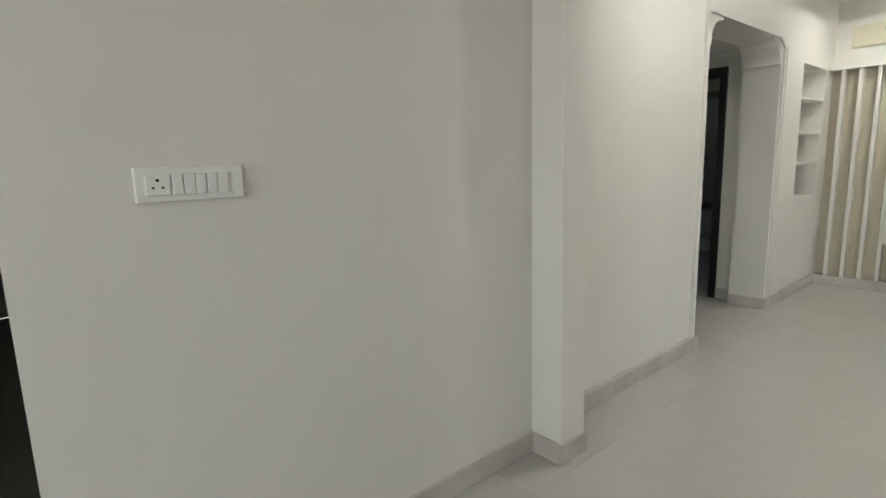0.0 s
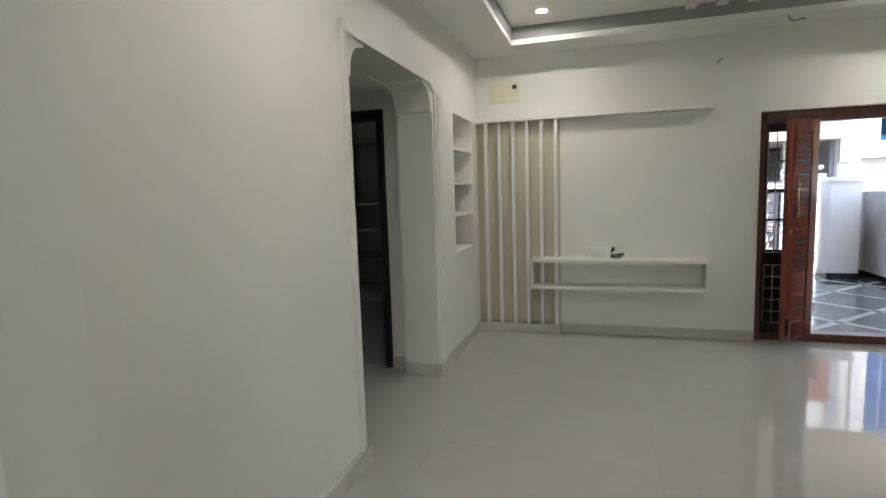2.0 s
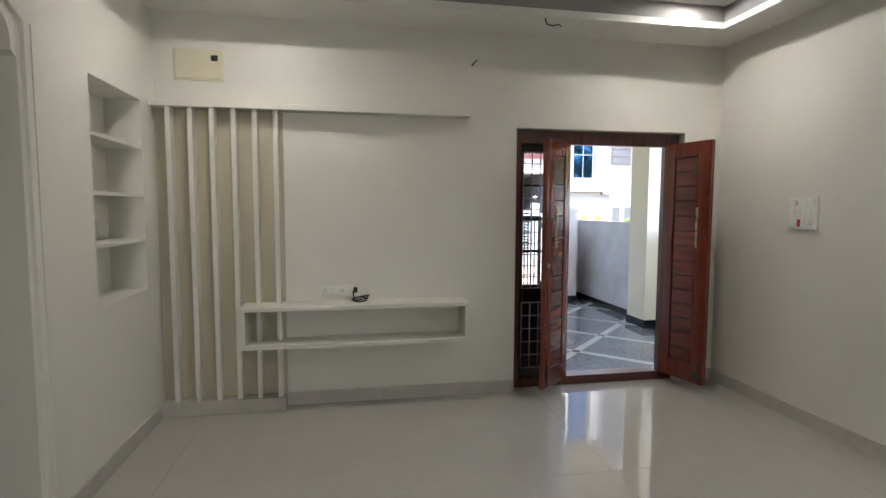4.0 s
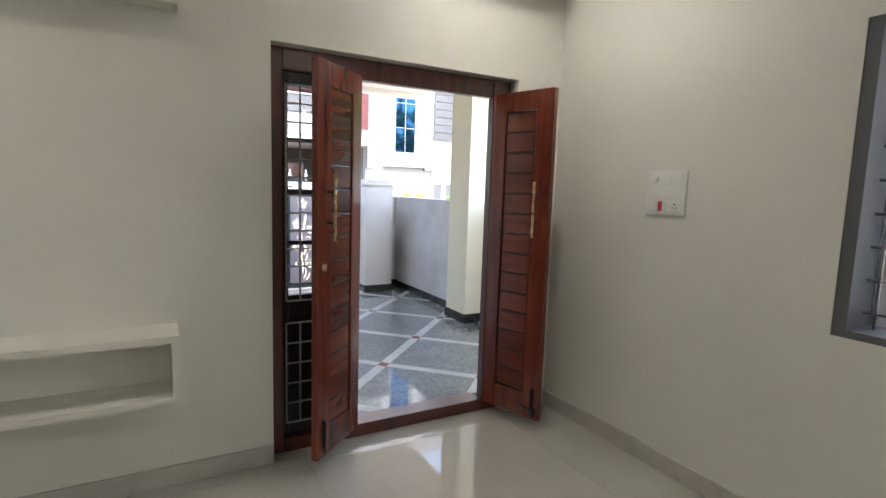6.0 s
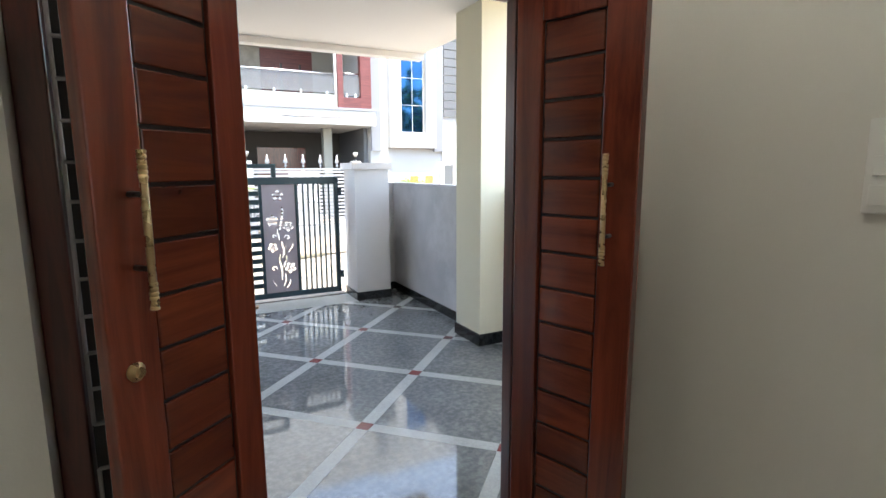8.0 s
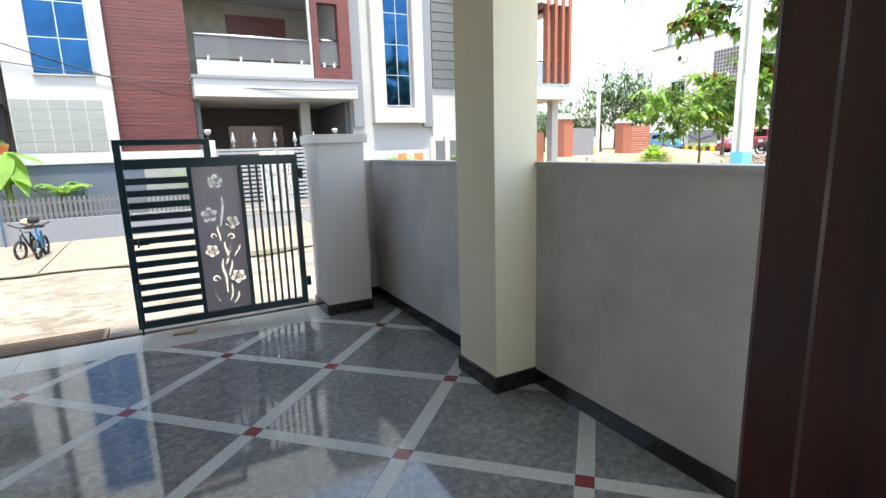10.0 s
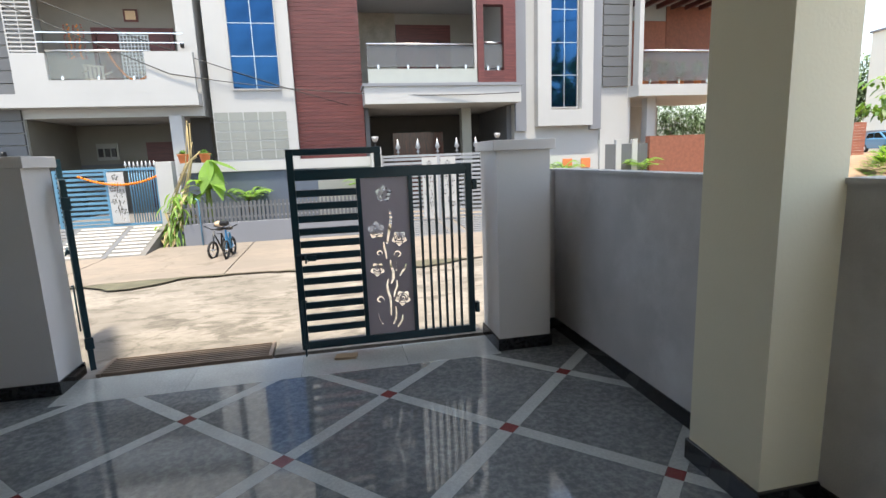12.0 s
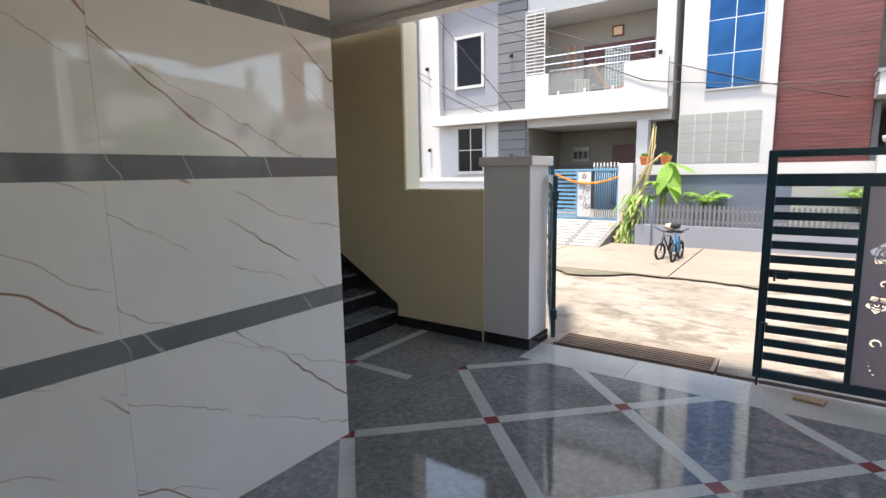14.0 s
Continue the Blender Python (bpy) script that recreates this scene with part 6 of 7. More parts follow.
def palm(at, n, L, m, seed, name="potted_palm", label="small feathery green garden palm"):
    rnd = random.Random(seed)
    d = thing(name, label, "plant", at, group="garden palms")
    bm = B()
    for i in range(n):
        a = 2 * math.pi * i / n + rnd.uniform(-0.3, 0.3)
        up = rnd.uniform(0.5, 1.3)
        pts = []
        for k in range(7):
            t = k / 6
            pts.append(Vector((math.cos(a) * L * t * 0.75, math.sin(a) * L * t * 0.75, L * (up * t - 0.75 * up * t * t))))
        path_tube(bm, pts, 0.008, 4)
        for k in range(1, 7):
            for s in (-1, 1):
                for e in (0, 0.5):
                    q = pts[k - 1].lerp(pts[k], e)
                    leaf_blade(bm, q, (-math.sin(a) * s + math.cos(a) * 0.6, math.cos(a) * s + math.sin(a) * 0.6, 0.15), L * 0.28, 0.035, 0.3, 2)
    part("fronds", bm, m, d)
    bm = B(); tube(bm, (0, 0, -0.3), (0, 0, 0.08), 0.05, 0.03); part("stem", bm, M["bark"], d)
    return d


palm((1.82, 12.8, 0.68), 14, 0.62, M["leafy"], 3)
palm((4.35, 12.9, 0.8), 9, 0.6, M["leafy"], 5)
palm((9.25, 12.8, 0.95), 10, 0.65, M["leafy"], 7)
palm((11.35, 12.7, 0.95), 12, 0.6, M["leafy"], 8)
palm((29.5, 18.2, 0.9), 12, 0.9, M["leafy"], 10)
palm((31.2, 14.0, 0.9), 12, 0.9, M["leafy"], 11)

d = thing("banana_plant", "banana plant with broad bright green leaves", "plant", (1.0, 12.72, 0.1))
bm = B(); tube(bm, (0, 0, -0.3), (0, 0, 0.9), 0.09, 0.05); part("stem", bm, M["stem"], d)
bm = B()
for i, (a, L, up) in enumerate(((0.2, 0.8, 1.5), (1.4, 0.85, 1.4), (2.9, 0.8, 0.9), (4.2, 0.95, 1.2), (5.3, 0.8, 0.7), (0.9, 0.9, 2.2), (3.5, 0.8, 0.3), (0.0, 0.6, 0.2), (4.8, 0.9, 2.4), (2.4, 0.7, 1.8), (4.0, 0.7, -0.2))):
    leaf_blade(bm, (0, 0, 0.8), (math.cos(a), math.sin(a) * 0.6, up), L, 0.27, 0.7, 8)
for (dx, dy, dz, L) in ((0.35, -0.5, -1.0, 0.85), (-0.25, -0.6, -1.0, 0.7), (0.7, -0.2, -0.2, 0.6)):
    leaf_blade(bm, (0.10, 0, 1.45), (dx, dy, dz), L, 0.34, 0.15, 8)
part("leaves", bm, M["leafy"], d)
d = thing("climbing_plant", "tall dry climbing plant tied to bamboo stakes", "plant", (0.25, 12.6, -0.1))
bm = B()
rnd = random.Random(8)
for i in range(7):
    bm = B()
    top = (0.62 + rnd.uniform(-0.16, 0.08), 0.05, 2.35 + rnd.uniform(-0.7, 0.15))
    path_tube(bm, [(0.05 * i - 0.15, 0, 0), (0.05 * i + 0.02, 0.02 * i, 0.9 + rnd.uniform(-0.1, 0.1)), (0.40 + 0.02 * i, 0.03, 1.6), top], 0.010 + 0.004 * (i % 3), 6)
    part("stake", bm, M["tallow"], d)
bm = B()
for i in range(230):
    z = rnd.uniform(0.05, 1.0)
    leaf_blade(bm, (rnd.gauss(0.02 + 0.28 * z, 0.13), rnd.gauss(-0.05, 0.08), z), (rnd.gauss(0, 1), rnd.gauss(-0.3, 1), rnd.gauss(-0.2, 0.6)), 0.26, 0.05, 0.9, 3, 1 if rnd.random() < 0.35 else 0)
part("foliage", bm, [M["leafy"], M["tallow"]], d)
d = thing("planter_box", "dark blue painted end box of the planting strip", "planter", (0.36, 12.40, -0.22))
part("front", box(B(), 0, 0.50, 0, 0.06, 0, 0.30, 0.004), M["bluegrey"], d)
part("rim", box(B(), -0.01, 0.51, -0.01, 0.07, 0.301, 0.32, 0.003), M["extgrey"], d)
d = thing("standing_pipe", "thin blue plastic water pipe beside the planting strip", "pipe", (0.90, 12.2, -0.22))
part("pipe", path_tube(B(), [(0, 0, 0), (0, 0, 0.95), (-0.05, 0, 1.0)], 0.014, 8), M["gateblue"], d)
for x in (0.45, 0.9):
    d = thing("flower_pot", "orange terracotta flower pot on the wall", "flower pot", (x, 13.27, 1.50), group="wall flower pots")
    part("pot", lathe(B(), (0, 0, 0), [(0.08, 0), (0.12, 0.18), (0.13, 0.2), (0.10, 0.2)], 14), M["terracotta"], d)
    bm = B()
    for i in range(40):
        leaf_blade(bm, (0, 0, 0.19), (rnd.gauss(0, 1), rnd.gauss(0, 1), rnd.uniform(0.5, 2)), 0.22, 0.04, 0.5, 2)
    part("plant", bm, M["leaf"], d)
d = thing("shrub", "round bright green shrub behind a blue fence", "plant", (18.5, 12.2, 0.0))
bm = B()
for i in range(900):
    u = Vector((rnd.gauss(0, 1), rnd.gauss(0, 1), abs(rnd.gauss(0, 1)))).normalized() * rnd.uniform(0.6, 1.0)
    leaf_blade(bm, (u.x * 0.7, u.y * 0.7, 0.3 + u.z * 0.9), (u.x, u.y, u.z * 0.5), 0.20, 0.11, 0.3, 2)
part("foliage", bm, M["leafy"], d)

# ---------------------------------------------------------------- pole, vehicles, far things
d = thing("utility_pole", "whitewashed concrete utility pole with a blue painted foot", "utility pole", (12.72, 5.6, gz(12.72, 5.6)))
bm = B()
prism(bm, [(-0.14, -0.10), (0.14, -0.10), (0.14, -0.05), (0.05, -0.03), (0.05, 0.03), (0.14, 0.05), (0.14, 0.10), (-0.14, 0.10), (-0.14, 0.05), (-0.05, 0.03), (-0.05, -0.03), (-0.14, -0.05)], "z", -0.2, 8.0)
box(bm, -0.075, 0.075, -0.06, 0.06, 2.0, 2.5)
box(bm, -0.075, 0.075, -0.06, 0.06, 4.0, 4.5)
part("shaft", bm, M["farwhite"], d)
bm = B(); box(bm, -0.146, 0.146, -0.106, 0.106, 0.55, 1.18); part("painted_band", bm, M["polepaint"], d)
d = thing("utility_pole", "thin distant utility pole with a crossarm", "utility pole", (36.1, 32.5, 0.45))
bm = B(); box(bm, -0.10, 0.10, -0.10, 0.10, 0, 7.7); part("shaft", bm, M["pole"], d)
bm = B(); box(bm, -0.6, 0.6, -0.05, 0.05, 7.2, 7.32); box(bm, -0.5, 0.5, -0.05, 0.05, 6.6, 6.7); part("crossarm", bm, M["iron"], d)


def car(at, rz, m, label, suv=0.0, size=1.0):
    c = thing("parked_car", label, "car", at, rz)
    c.scale = (size, size, size)
    L = 4.0
    sh_ = [(-2.0, 0.30), (-2.0, 0.72), (-1.93, 0.88 + suv), (-1.0, 0.98 + suv), (0.95, 0.98 + suv), (1.85, 0.86 + suv), (2.0, 0.62), (2.0, 0.30)]
    bm = prism(B(), sh_, "y", -0.83, 0.83)
    bmesh.ops.bevel(bm, geom=bm.edges[:], offset=0.06, segments=3, affect="EDGES", profile=0.5)
    bd = part("body", bm, m, c)
    cab = [(-1.55, 0.94 + suv), (-1.2, 1.42 + suv), (0.25, 1.48 + suv), (1.05, 0.96 + suv)]
    bm = prism(B(), cab, "y", -0.70, 0.70)
    bmesh.ops.bevel(bm, geom=bm.edges[:], offset=0.05, segments=2, affect="EDGES", profile=0.5)
    part("cabin", bm, m, c)
    win = [(-1.40, 0.98 + suv), (-1.13, 1.36 + suv), (-0.42, 1.39 + suv), (-0.42, 0.98 + suv)]
    win2 = [(-0.34, 0.98 + suv), (-0.34, 1.39 + suv), (0.22, 1.41 + suv), (0.83, 0.98 + suv)]
    for w in (win, win2):
        bm = prism(B(), w, "y", -0.712, 0.712)
        part("side_window", bm, M["winblack"], c)
    bm = prism(B(), [(0.32, 1.42 + suv), (0.36, 1.43 + suv), (1.06, 0.99 + suv), (1.0, 0.98 + suv)], "y", -0.60, 0.60)
    part("windscreen", bm, M["winblack"], c)
    for sx in (-1.25, 1.25):
        for sy in (-0.76, 0.76):
            w = new("wheel"); w.parent = c
            part("tyre", lathe(B(), (sx, sy, 0.31), [(0.20, -0.10), (0.30, -0.10), (0.315, -0.05), (0.315, 0.05), (0.30, 0.10), (0.20, 0.10)], 20, "y"), M["tyre"], w)
            part("rim", lathe(B(), (sx, sy, 0.31), [(0.19, -0.105), (0.05, -0.085), (0.05, 0.085), (0.19, 0.105)], 12, "y"), M["silver"], w)
    for sy in (-0.62, 0.62):
        bm = B(); box(bm, 1.86, 2.01, sy - 0.16, sy + 0.16, 0.62, 0.76, 0.02); part("headlight", bm, M["plastic"], c)
        bm = B(); box(bm, -2.01, -1.90, sy - 0.12, sy + 0.12, 0.66, 0.84, 0.02); part("tail_light", bm, M["red"], c)
    return c


car((37.6, 20.3, 0.50), 158, M["carred"], "dark red parked hatchback with a dusty body")
car((38.6, 18.2, 0.50), 158, M["carbrown"], "dark brown parked saloon with a dusty body")
car((43.0, 31.3, 0.53), -112, M["carblue"], "blue parked car beside the boarded gate", 0.15, 0.9)
car((39.4, 12.3, 0.53), 168, M["carwhite"], "white parked sport utility car", 0.18)


def two_wheeler(name, label, cat, at, rz, r, wb, m, seat_h):
    b = thing(name, label, cat, at, rz)
    for x in (-wb / 2, wb / 2):
        w = new("wheel"); w.parent = b
        bm = B()
        path_tube(bm, [(x + r * math.cos(a), 0, r + r * math.sin(a)) for a in [i * math.pi / 9 for i in range(19)]], 0.022 if r < 0.25 else 0.05, 6)
        part("tyre", bm, M["tyre"], w)
        bm = B()
        for i in range(8):
            a = i * math.pi / 4
            tube(bm, (x, 0, r), (x + r * math.cos(a), 0, r + r * math.sin(a)), 0.003, seg=4)
        tube(bm, (x, -0.03, r), (x, 0.03, r), 0.02)
        part("spokes", bm, M["steel"], w)
    bm = B()
    k = wb
    path_tube(bm, [(-wb / 2, 0, r), (-wb * 0.1, 0, r * 0.95), (wb * 0.30, 0, seat_h * 0.92), (-wb * 0.22, 0, seat_h * 0.88), (-wb * 0.1, 0, r * 0.95)], 0.016, 8)
    path_tube(bm, [(-wb / 2, 0, r), (-wb * 0.22, 0, seat_h * 0.88)], 0.012, 8)
    path_tube(bm, [(wb / 2, 0, r), (wb * 0.30, 0, seat_h * 1.05)], 0.016, 8)
    part("frame", bm, m, b)
    bm = B(); path_tube(bm, [(wb * 0.22, -0.2, seat_h * 1.22), (wb * 0.28, -0.05, seat_h * 1.1), (wb * 0.28, 0.05, seat_h * 1.1), (wb * 0.22, 0.2, seat_h * 1.22)], 0.012, 8)
    part("handlebar", bm, M["black"], b)
    bm = B(); box(bm, -wb * 0.36, -wb * 0.08, -0.06, 0.06, seat_h, seat_h + 0.05, 0.015); part("seat", bm, M["black"], b)
    return b


bk = two_wheeler("child_bicycle", "small blue child's bicycle with a black basket", "bicycle", (1.72, 10.62, -0.205), 266, 0.155, 0.46, M["bikeblue"], 0.48)
bm = B(); box(bm, -0.17, -0.02, -0.09, 0.09, 0.53, 0.63, 0.04); pad = bm
bm = B(); box(bm, 0.13, 0.25, -0.08, 0.08, 0.58, 0.68, 0.035); part("basket", bm, M["black"], bk)
bk = two_wheeler("child_bicycle", "small black child's bicycle with a tan seat pad", "bicycle", (1.53, 10.74, -0.205), 250, 0.145, 0.44, M["black"], 0.46)
part("seat_pad", pad, M["tan"], bk, "tan plastic child seat pad")
mc = two_wheeler("parked_motorcycle", "dark green parked motorcycle", "motorcycle", (31.6, 16.9, 0.52), 150, 0.30, 1.25, M["black"], 0.78)
bm = B(); box(bm, -0.15, 0.35, -0.13, 0.13, 0.62, 0.92, 0.06); part("tank", bm, M["gate"], mc)
bm = B(); box(bm, -0.2, 0.2, -0.12, 0.12, 0.28, 0.60, 0.04); part("engine", bm, M["darkgrey"], mc)

# white far house
W = thing("far_house", "large white flat-roofed house behind the trees", "house", (43.9, 16.1, 0.15), 79.6)
W.scale = (1.25, 1.25, 1.25)
body_boxes(W, "wall", [(-8, 17.0, -12, 0, 0, 7.9)], M["farwhite"])
body_boxes(W, "parapet_cap", [(-8.1, 17.1, -0.2, 0.12, 7.9, 8.02), (16.9, 17.1, -12, 0.1, 7.9, 8.02)], M["extgrey"])
for (a, b, c, e) in ((13.4, 14.8, 4.1, 5.3),):
    window(W, a, b, c, e, 0.03, M["winblack"], 3, 1, 0.1, -0.04)
bm = B()
box(bm, 7.5, 10.9, 0.0, 0.05, 4.9, 6.9)
part("screen_opening", bm, M["darkgrey"], W)
ws = new("window_screen"); ws.parent = W
for i in range(14):
    part("screen_bar", box(B(), 7.5 + i * 0.255, 7.54 + i * 0.255, 0.05, 0.085, 4.9, 6.9), M["extwhite"], ws)
for i in range(9):
    part("screen_bar", box(B(), 7.5, 10.9, 0.086, 0.12, 4.9 + i * 0.24, 4.95 + i * 0.24), M["extwhite"], ws)
# no hole: a dark sheet on the wall paints the opening's shade
body_boxes(W, "ground_opening", [(3.4, 5.2, 0.0, 0.05, 0.4, 3.0)], M["darkshade"])
body_boxes(W, "compound_wall", [(-8, 17.0, 1.5, 1.7, 0, 2.05)], M["farwhite"])
for q in ((0.5, 4.0), (8.0, 11.0), (13.0, 15.0)):
    body_boxes(W, "wall_panel", [(q[0], q[1], 1.701, 1.73, 0.75, 1.6)], M["extgrey"])
d = thing("air_conditioner", "white air conditioner unit fixed high on the white house", "air conditioner", (46.9, 32.9, 8.4), 79.6)
bm = B(); box(bm, -0.45, 0.45, 0.0, 0.35, 0, 0.65, 0.02); part("casing", bm, M["plastic"], d)
part("fan_grille", lathe(B(), (0.12, 0.355, 0.32), [(0.25, 0), (0.25, 0.012), (0.05, 0.02)], 18, "y"), M["black"], d)
d = thing("roof_water_pipe", "tall grey pipe standing on the roof of the white house", "pipe", (48.5, 35.6, 10.05))
bm = B(); box(bm, -0.28, 0.28, -0.28, 0.28, 0, 2.3); part("shaft", bm, M["tilegrey"], d)
bm = B(); tube(bm, (-0.1, 0, 2.3), (-0.1, 0, 3.3), 0.06); part("rod", bm, M["iron"], d)

# striped kerbs, brick walls, metal fence, rubble
k = 0
for (xa, ya, xb, yb) in ((39.0, 23.4, 45.0, 32.2), (36.2, 16.8, 38.0, 15.4), (38.0, 15.4, 39.7, 15.1), (37.6, 35.4, 40.6, 36.4)):
    n = int(math.hypot(xb - xa, yb - ya) / 0.85)
    rz = math.degrees(math.atan2(yb - ya, xb - xa))
    for i in range(n):
        o = tagged(part("kerb_block", box(B(), 0, 0.83, -0.1, 0.1, 0, 0.42, 0.015), M["kyellow"] if i % 2 else M["kblack"]),
                   "yellow painted concrete kerb block" if i % 2 else "black painted concrete kerb block", "kerb", "striped kerb blocks")
        o.matrix_world = pose(xa + (xb - xa) * i / n, ya + (yb - ya) * i / n, 0.5, 0, 0, rz)
for (x, y, w, h, rz) in ((35.7, 27.85, 1.8, 2.2, -14), (27.5, 26.9, 0.75, 2.5, 0), (34.5, 28.35, 0.75, 2.3, 0)):
    d = thing("brick_gatepost" if w < 1 else "timber_gate", "red brick gatepost with a white cap" if w < 1 else "brown boarded wooden yard gate", "gate pier" if w < 1 else "gate", (x, y, 0.45), rz)
    if w < 1:
        bm = B(); box(bm, -w / 2, w / 2, -0.4, 0.4, 0, h); part("shaft", bm, M["brick"], d)
        bm = B(); prism(bm, [(-w / 2 - 0.08, 0), (w / 2 + 0.08, 0), (w / 2 + 0.08, 0.1), (0, 0.35), (-w / 2 - 0.08, 0.1)], "y", -0.48, 0.48); p = part("cap", bm, M["extwhite"], d); p.location = (0, 0, h)
    else:
        pm = mesh("board", box(B(), 0, w, -0.02, 0.02, 0.006, 0.17), M["brick"])
        for i in range(12):
            o = new("board", pm); o.parent = d; o.location = (-w / 2, 0, i * 0.175)
d = thing("metal_fence", "pale grey sheet metal yard fence", "fence", (28.3, 27.3, 0.4), 17)
for i in range(8):
    bm = B(); box(bm, i * 0.42, i * 0.42 + 0.40, -0.02, 0.02, 0, 2.0); part("sheet", bm, M["extgrey"], d)
rnd = random.Random(21)
bm = B()
for i in range(3200):
    x, y = rnd.gauss(21.5, 4.2), rnd.gauss(14.2, 2.3)
    if y < 10.8 and x < 20:
        continue
    s = abs(rnd.gauss(0, 0.022)) + 0.008
    m = pose(x, y, gz(x, y) + s * 0.3, rnd.uniform(0, 180), rnd.uniform(0, 180), rnd.uniform(0, 180)) @ Matrix.Diagonal((s, s * rnd.uniform(0.5, 1), s * rnd.uniform(0.3, 0.9), 1))
    bmesh_v = [bm.verts.new(m @ Vector((a, b, c))) for a in (-1, 1) for b in (-1, 1) for c in (-1, 1)]
    for q in ((0, 1, 3, 2), (4, 6, 7, 5), (0, 4, 5, 1), (2, 3, 7, 6), (0, 2, 6, 4), (1, 5, 7, 3)):
        bm.faces.new([bmesh_v[j] for j in q])
tagged(part("rubble", bm, M["rubble"]), "scattered broken stone and brick rubble on the bare plot", "rubble", "", "stuff")
for (x, y, r, h) in ((21.5, 14.0, 2.3, 0.75), (17.8, 13.4, 1.8, 0.5), (24.5, 15.0, 2.0, 0.4)):
    bm = B()
    rings = []
    for i in range(9):
        t = i / 8
        ring = []
        for j in range(28):
            a = 2 * math.pi * j / 28
            n = noise.noise(Vector((math.cos(a) * 2 * (1 - t) + x, math.sin(a) * 2 * (1 - t), t * 3)))
            rr = r * (1 - t) * (1 + 0.25 * n)
            ring.append(bm.verts.new((rr * math.cos(a), rr * math.sin(a), h * (t ** 0.8) * (1 + 0.25 * n) - 0.06)))
        rings.append(ring)
    for a, b in zip(rings, rings[1:]):
        for j in range(28):
            bm.faces.new((a[j], a[(j + 1) % 28], b[(j + 1) % 28], b[j])).smooth = True
    bmesh.ops.remove_doubles(bm, verts=bm.verts, dist=0.001)
    o = part("earth_mound", bm, M["earth"])
    o.location = (x, y, gz(x, y))
    tagged(o, "low heap of brown earth on the bare plot", "earth mound", "earth mounds", "stuff")

# ---------------------------------------------------------------- pieces of floors and walls
def clip_poly(pts, x0, x1, y0, y1):
    for ax, lim, keep in ((0, x0, 1), (0, x1, -1), (1, y0, 1), (1, y1, -1)):
        out = []
        for i in range(len(pts)):
            a, b = pts[i - 1], pts[i]
            ia, ib = (a[ax] - lim) * keep >= 0, (b[ax] - lim) * keep >= 0
            if ia != ib:
                t = (lim - a[ax]) / (b[ax] - a[ax])
                out.append((a[0] + t * (b[0] - a[0]), a[1] + t * (b[1] - a[1])))
            if ib:
                out.append(b)
        pts = out
        if len(pts) < 3:
            return []
    return pts


def area(p):
    return abs(sum(p[i - 1][0] * p[i][1] - p[i][0] * p[i - 1][1] for i in range(len(p)))) / 2


def lay(name, pts, m, z=PZ, x0=1.320, x1=5.699, y0=0.345, y1=4.60):
    pts = clip_poly(pts, x0, x1, y0, y1)
    if pts and area(pts) > 0.0008:
        part(name, prism(B(), pts, "z", z - 0.022, z), m, porch)


PX, PY, OX, OY = 0.645, 0.643, 1.33, 3.49
hw = 0.062      # half diagonal of the red square
for i in range(-1, 8):
    for j in range(-6, 4):
        x, y = OX + PX * i, OY + PY * j
        if (i + j) % 2:
            lay("red_inset", [(x - hw, y), (x, y - hw), (x + hw, y), (x, y + hw)], M["redstone"])
            for sx in (-1, 1):
                x2, y2 = x + sx * PX, y + PY
                g = 0.001
                lay("band", [(x + sx * (hw + g), y + g), (x + g * sx, y + hw + g), (x2 - sx * (hw + g), y2 - g), (x2 - sx * g, y2 - hw - g)], M["band"])
        else:
            q = PX - hw - 0.003
            lay("granite_slab", [(x - q, y), (x, y - q), (x + q, y), (x, y + q)], M["granite"])
for (x0, x1) in ((1.61, 2.48), (2.483, 3.30), (3.303, 4.12), (4.123, 4.88)):
    lay("sill_slab", [(x0, 4.603), (x1, 4.603), (x1, 5.055), (x0, 5.055)], M["band"], y1=5.1)
lay("granite_slab", [(1.05, 4.603), (1.607, 4.603), (1.607, 4.82), (1.05, 4.82)], M["granite"], x0=0, y1=5)
lay("granite_slab", [(4.883, 4.603), (5.545, 4.603), (5.545, 5.055), (4.883, 5.055)], M["granite"], y1=5.1)
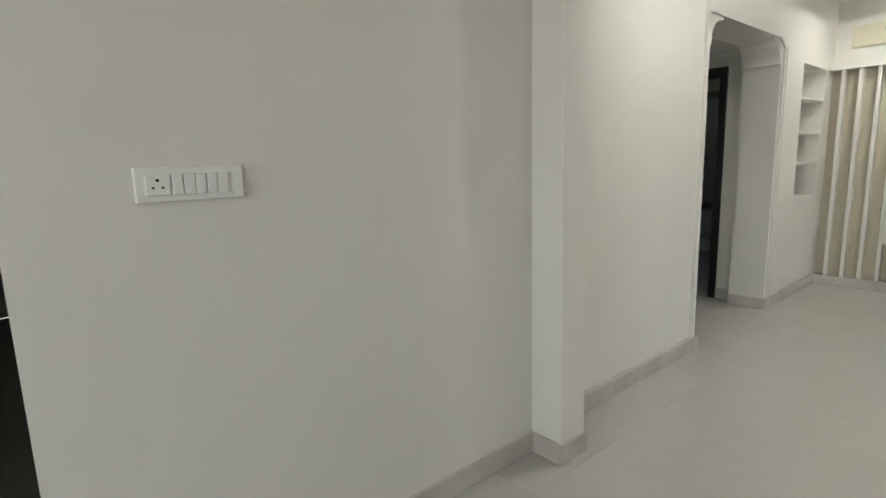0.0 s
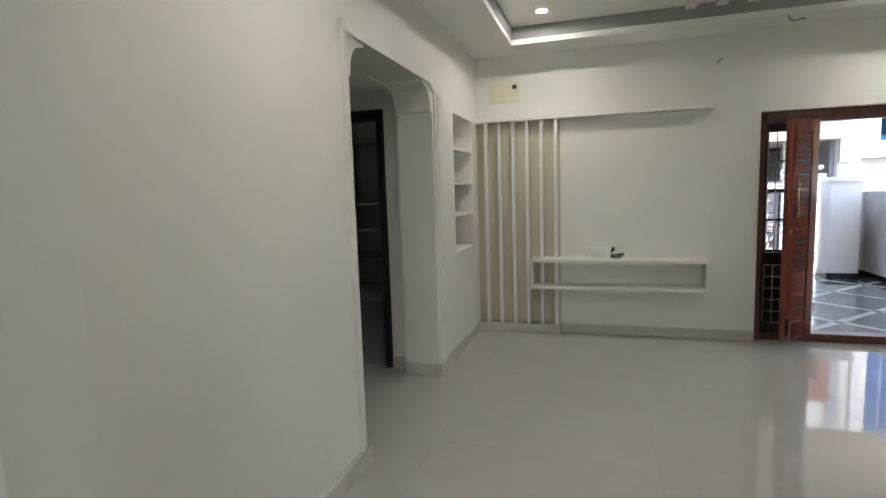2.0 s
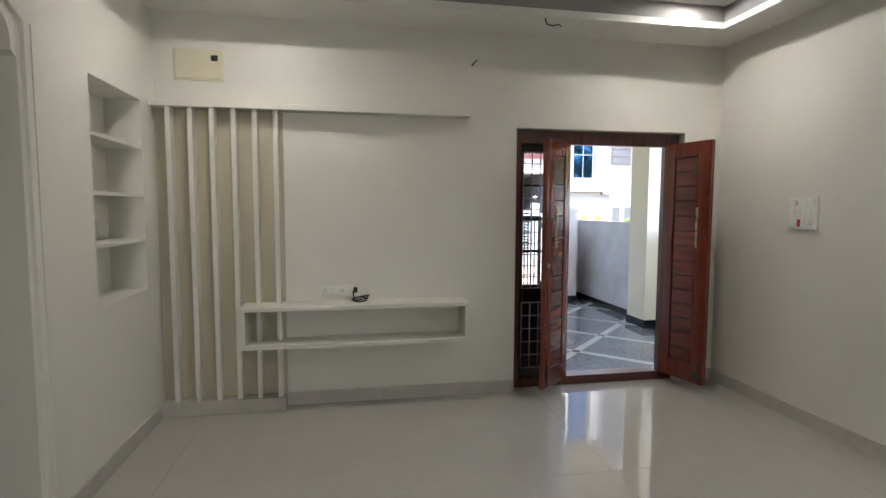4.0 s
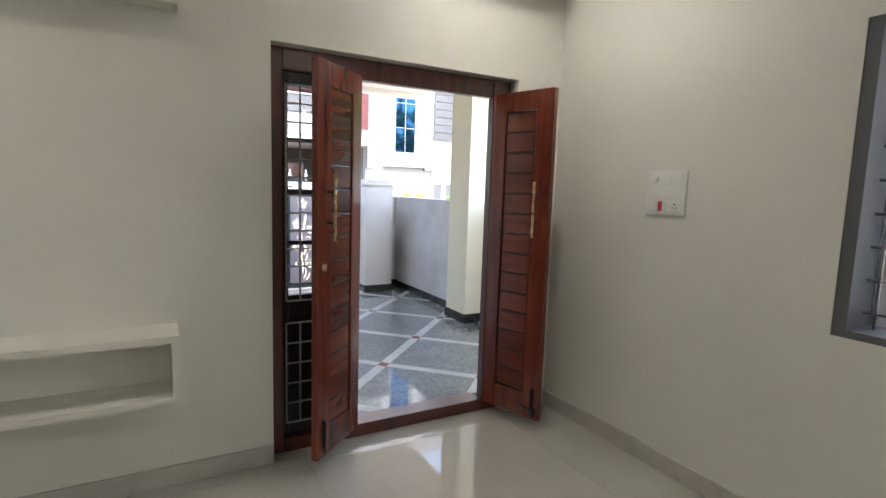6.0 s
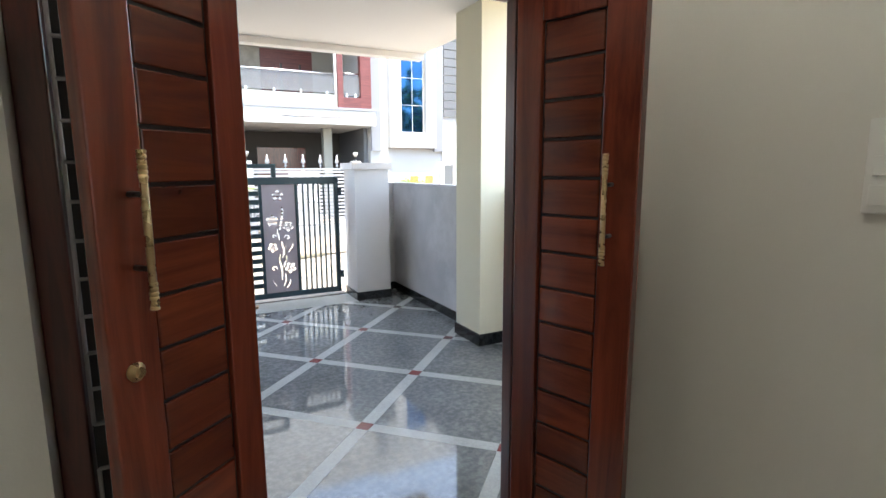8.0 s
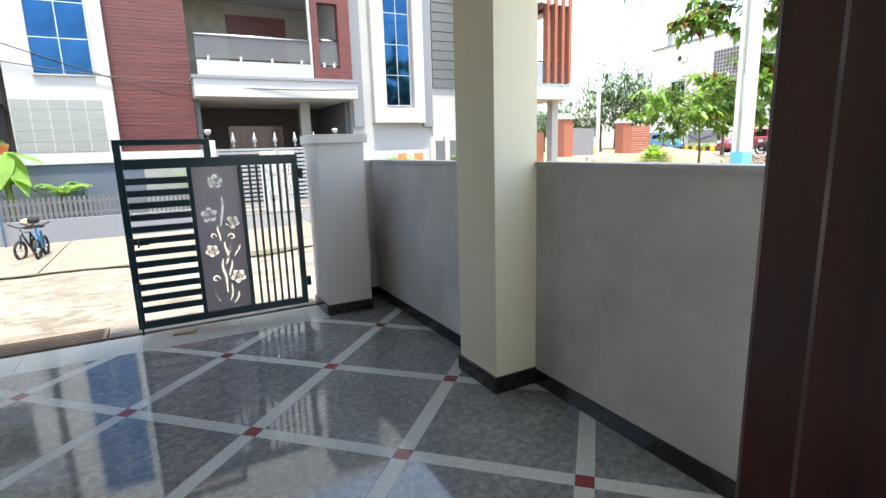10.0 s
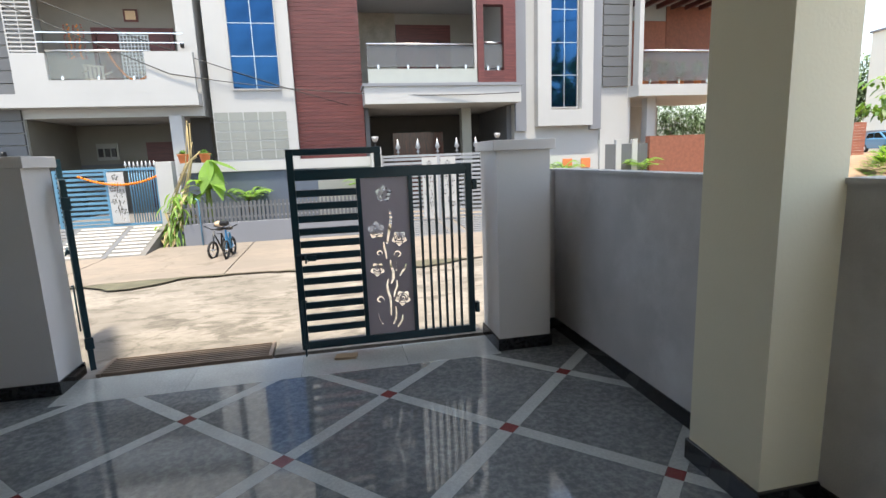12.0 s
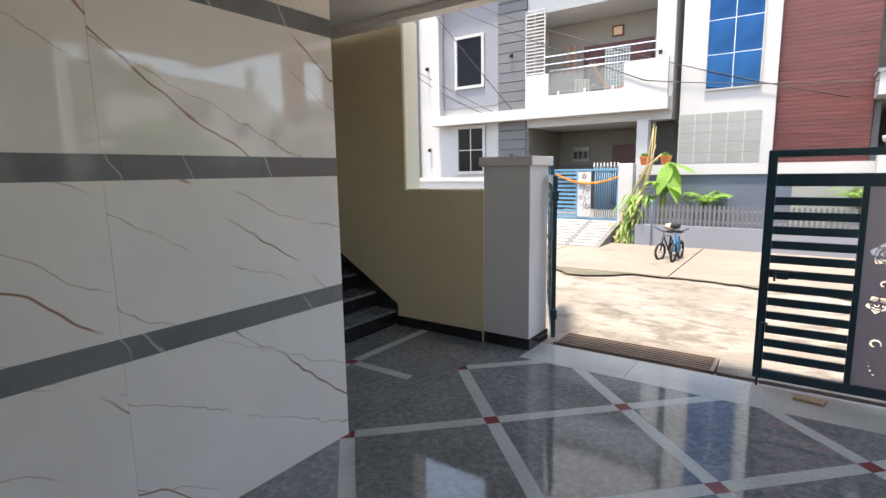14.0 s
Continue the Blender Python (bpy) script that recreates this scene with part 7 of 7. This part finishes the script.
for q in ((0.52, 1.317, 2.812, 3.70), (0.52, 1.317, 3.79, 4.60), (0.52, 1.047, 4.603, 4.783), (0.12, 0.43, 2.812, 4.783)):
    lay("granite_slab", [(q[0], q[2]), (q[1], q[2]), (q[1], q[3]), (q[0], q[3])], M["granite"], x0=-1, y1=5)
lay("band", [(0.523, 3.703), (1.10, 3.703), (1.10, 3.787), (0.523, 3.787)], M["band"], x0=-1)
lay("granite_slab", [(1.103, 3.703), (1.317, 3.703), (1.317, 3.787), (1.103, 3.787)], M["granite"], x0=-1)
lay("red_inset", [(0.433, 3.703), (0.517, 3.703), (0.517, 3.787), (0.433, 3.787)], M["redstone"], x0=-1)
lay("band", [(0.433, 3.79), (0.517, 3.79), (0.517, 4.783), (0.433, 4.783)], M["band"], x0=-1, y1=5)
lay("band", [(0.433, 2.812), (0.517, 2.812), (0.517, 3.70), (0.433, 3.70)], M["band"], x0=-1)

# marble slabs
for z0, z1, kind in rows:
    step = 1.2 if kind == 0 else 0.64
    y = 2.86 - 3 * step if kind == 0 else 3.01 - 5 * step
    while y < 2.85:
        a, b = max(0.241, y), min(2.86, y + step)
        if b - a > 0.02:
            part("marble_slab" if not kind else "grey_slab", box(B(), 1.3185, 1.33, a + 0.0006, b - 0.0006, z0 + 0.0006, z1 - 0.0006), M["marbleband"] if kind else M["marble"], mw)
        y += step
    part("marble_slab" if not kind else "grey_slab", box(B(), -2.9, 1.3183, 2.8525, 2.861, z0 + 0.0006, z1 - 0.0006), M["marbleband"] if kind else M["marble"], mw)

# hall floor tiles, 0.8 x 1.2 m class laid on a 0.83 m module
def floor_tiles():
    n = 0
    TX, TY = 1.245, 1.245
    for i in range(-5, 5):
        for j in range(-9, 4):
            x0, y0 = 0.31 + i * TX, -3.83 + j * TY
            x1, y1 = x0 + TX, y0 + TY
            if x0 < -0.5:
                lim = (-5.0, 2.68)
            else:
                lim = (-0.5, 0.095)
            a, b = max(-4.99, x0), min(4.68, x1)
            c, d_ = max(-9.99, y0), min(2.65 if x1 < 0.35 and x0 < -0.5 else 0.095, y1)
            if b - a < 0.05 or d_ - c < 0.03:
                continue
            part("floor_slab", box(B(), a + 0.0008, b - 0.0008, c + 0.0008, d_ - 0.0008, -0.006, 0.0), M["tile"], floor_hall)


floor_tiles()
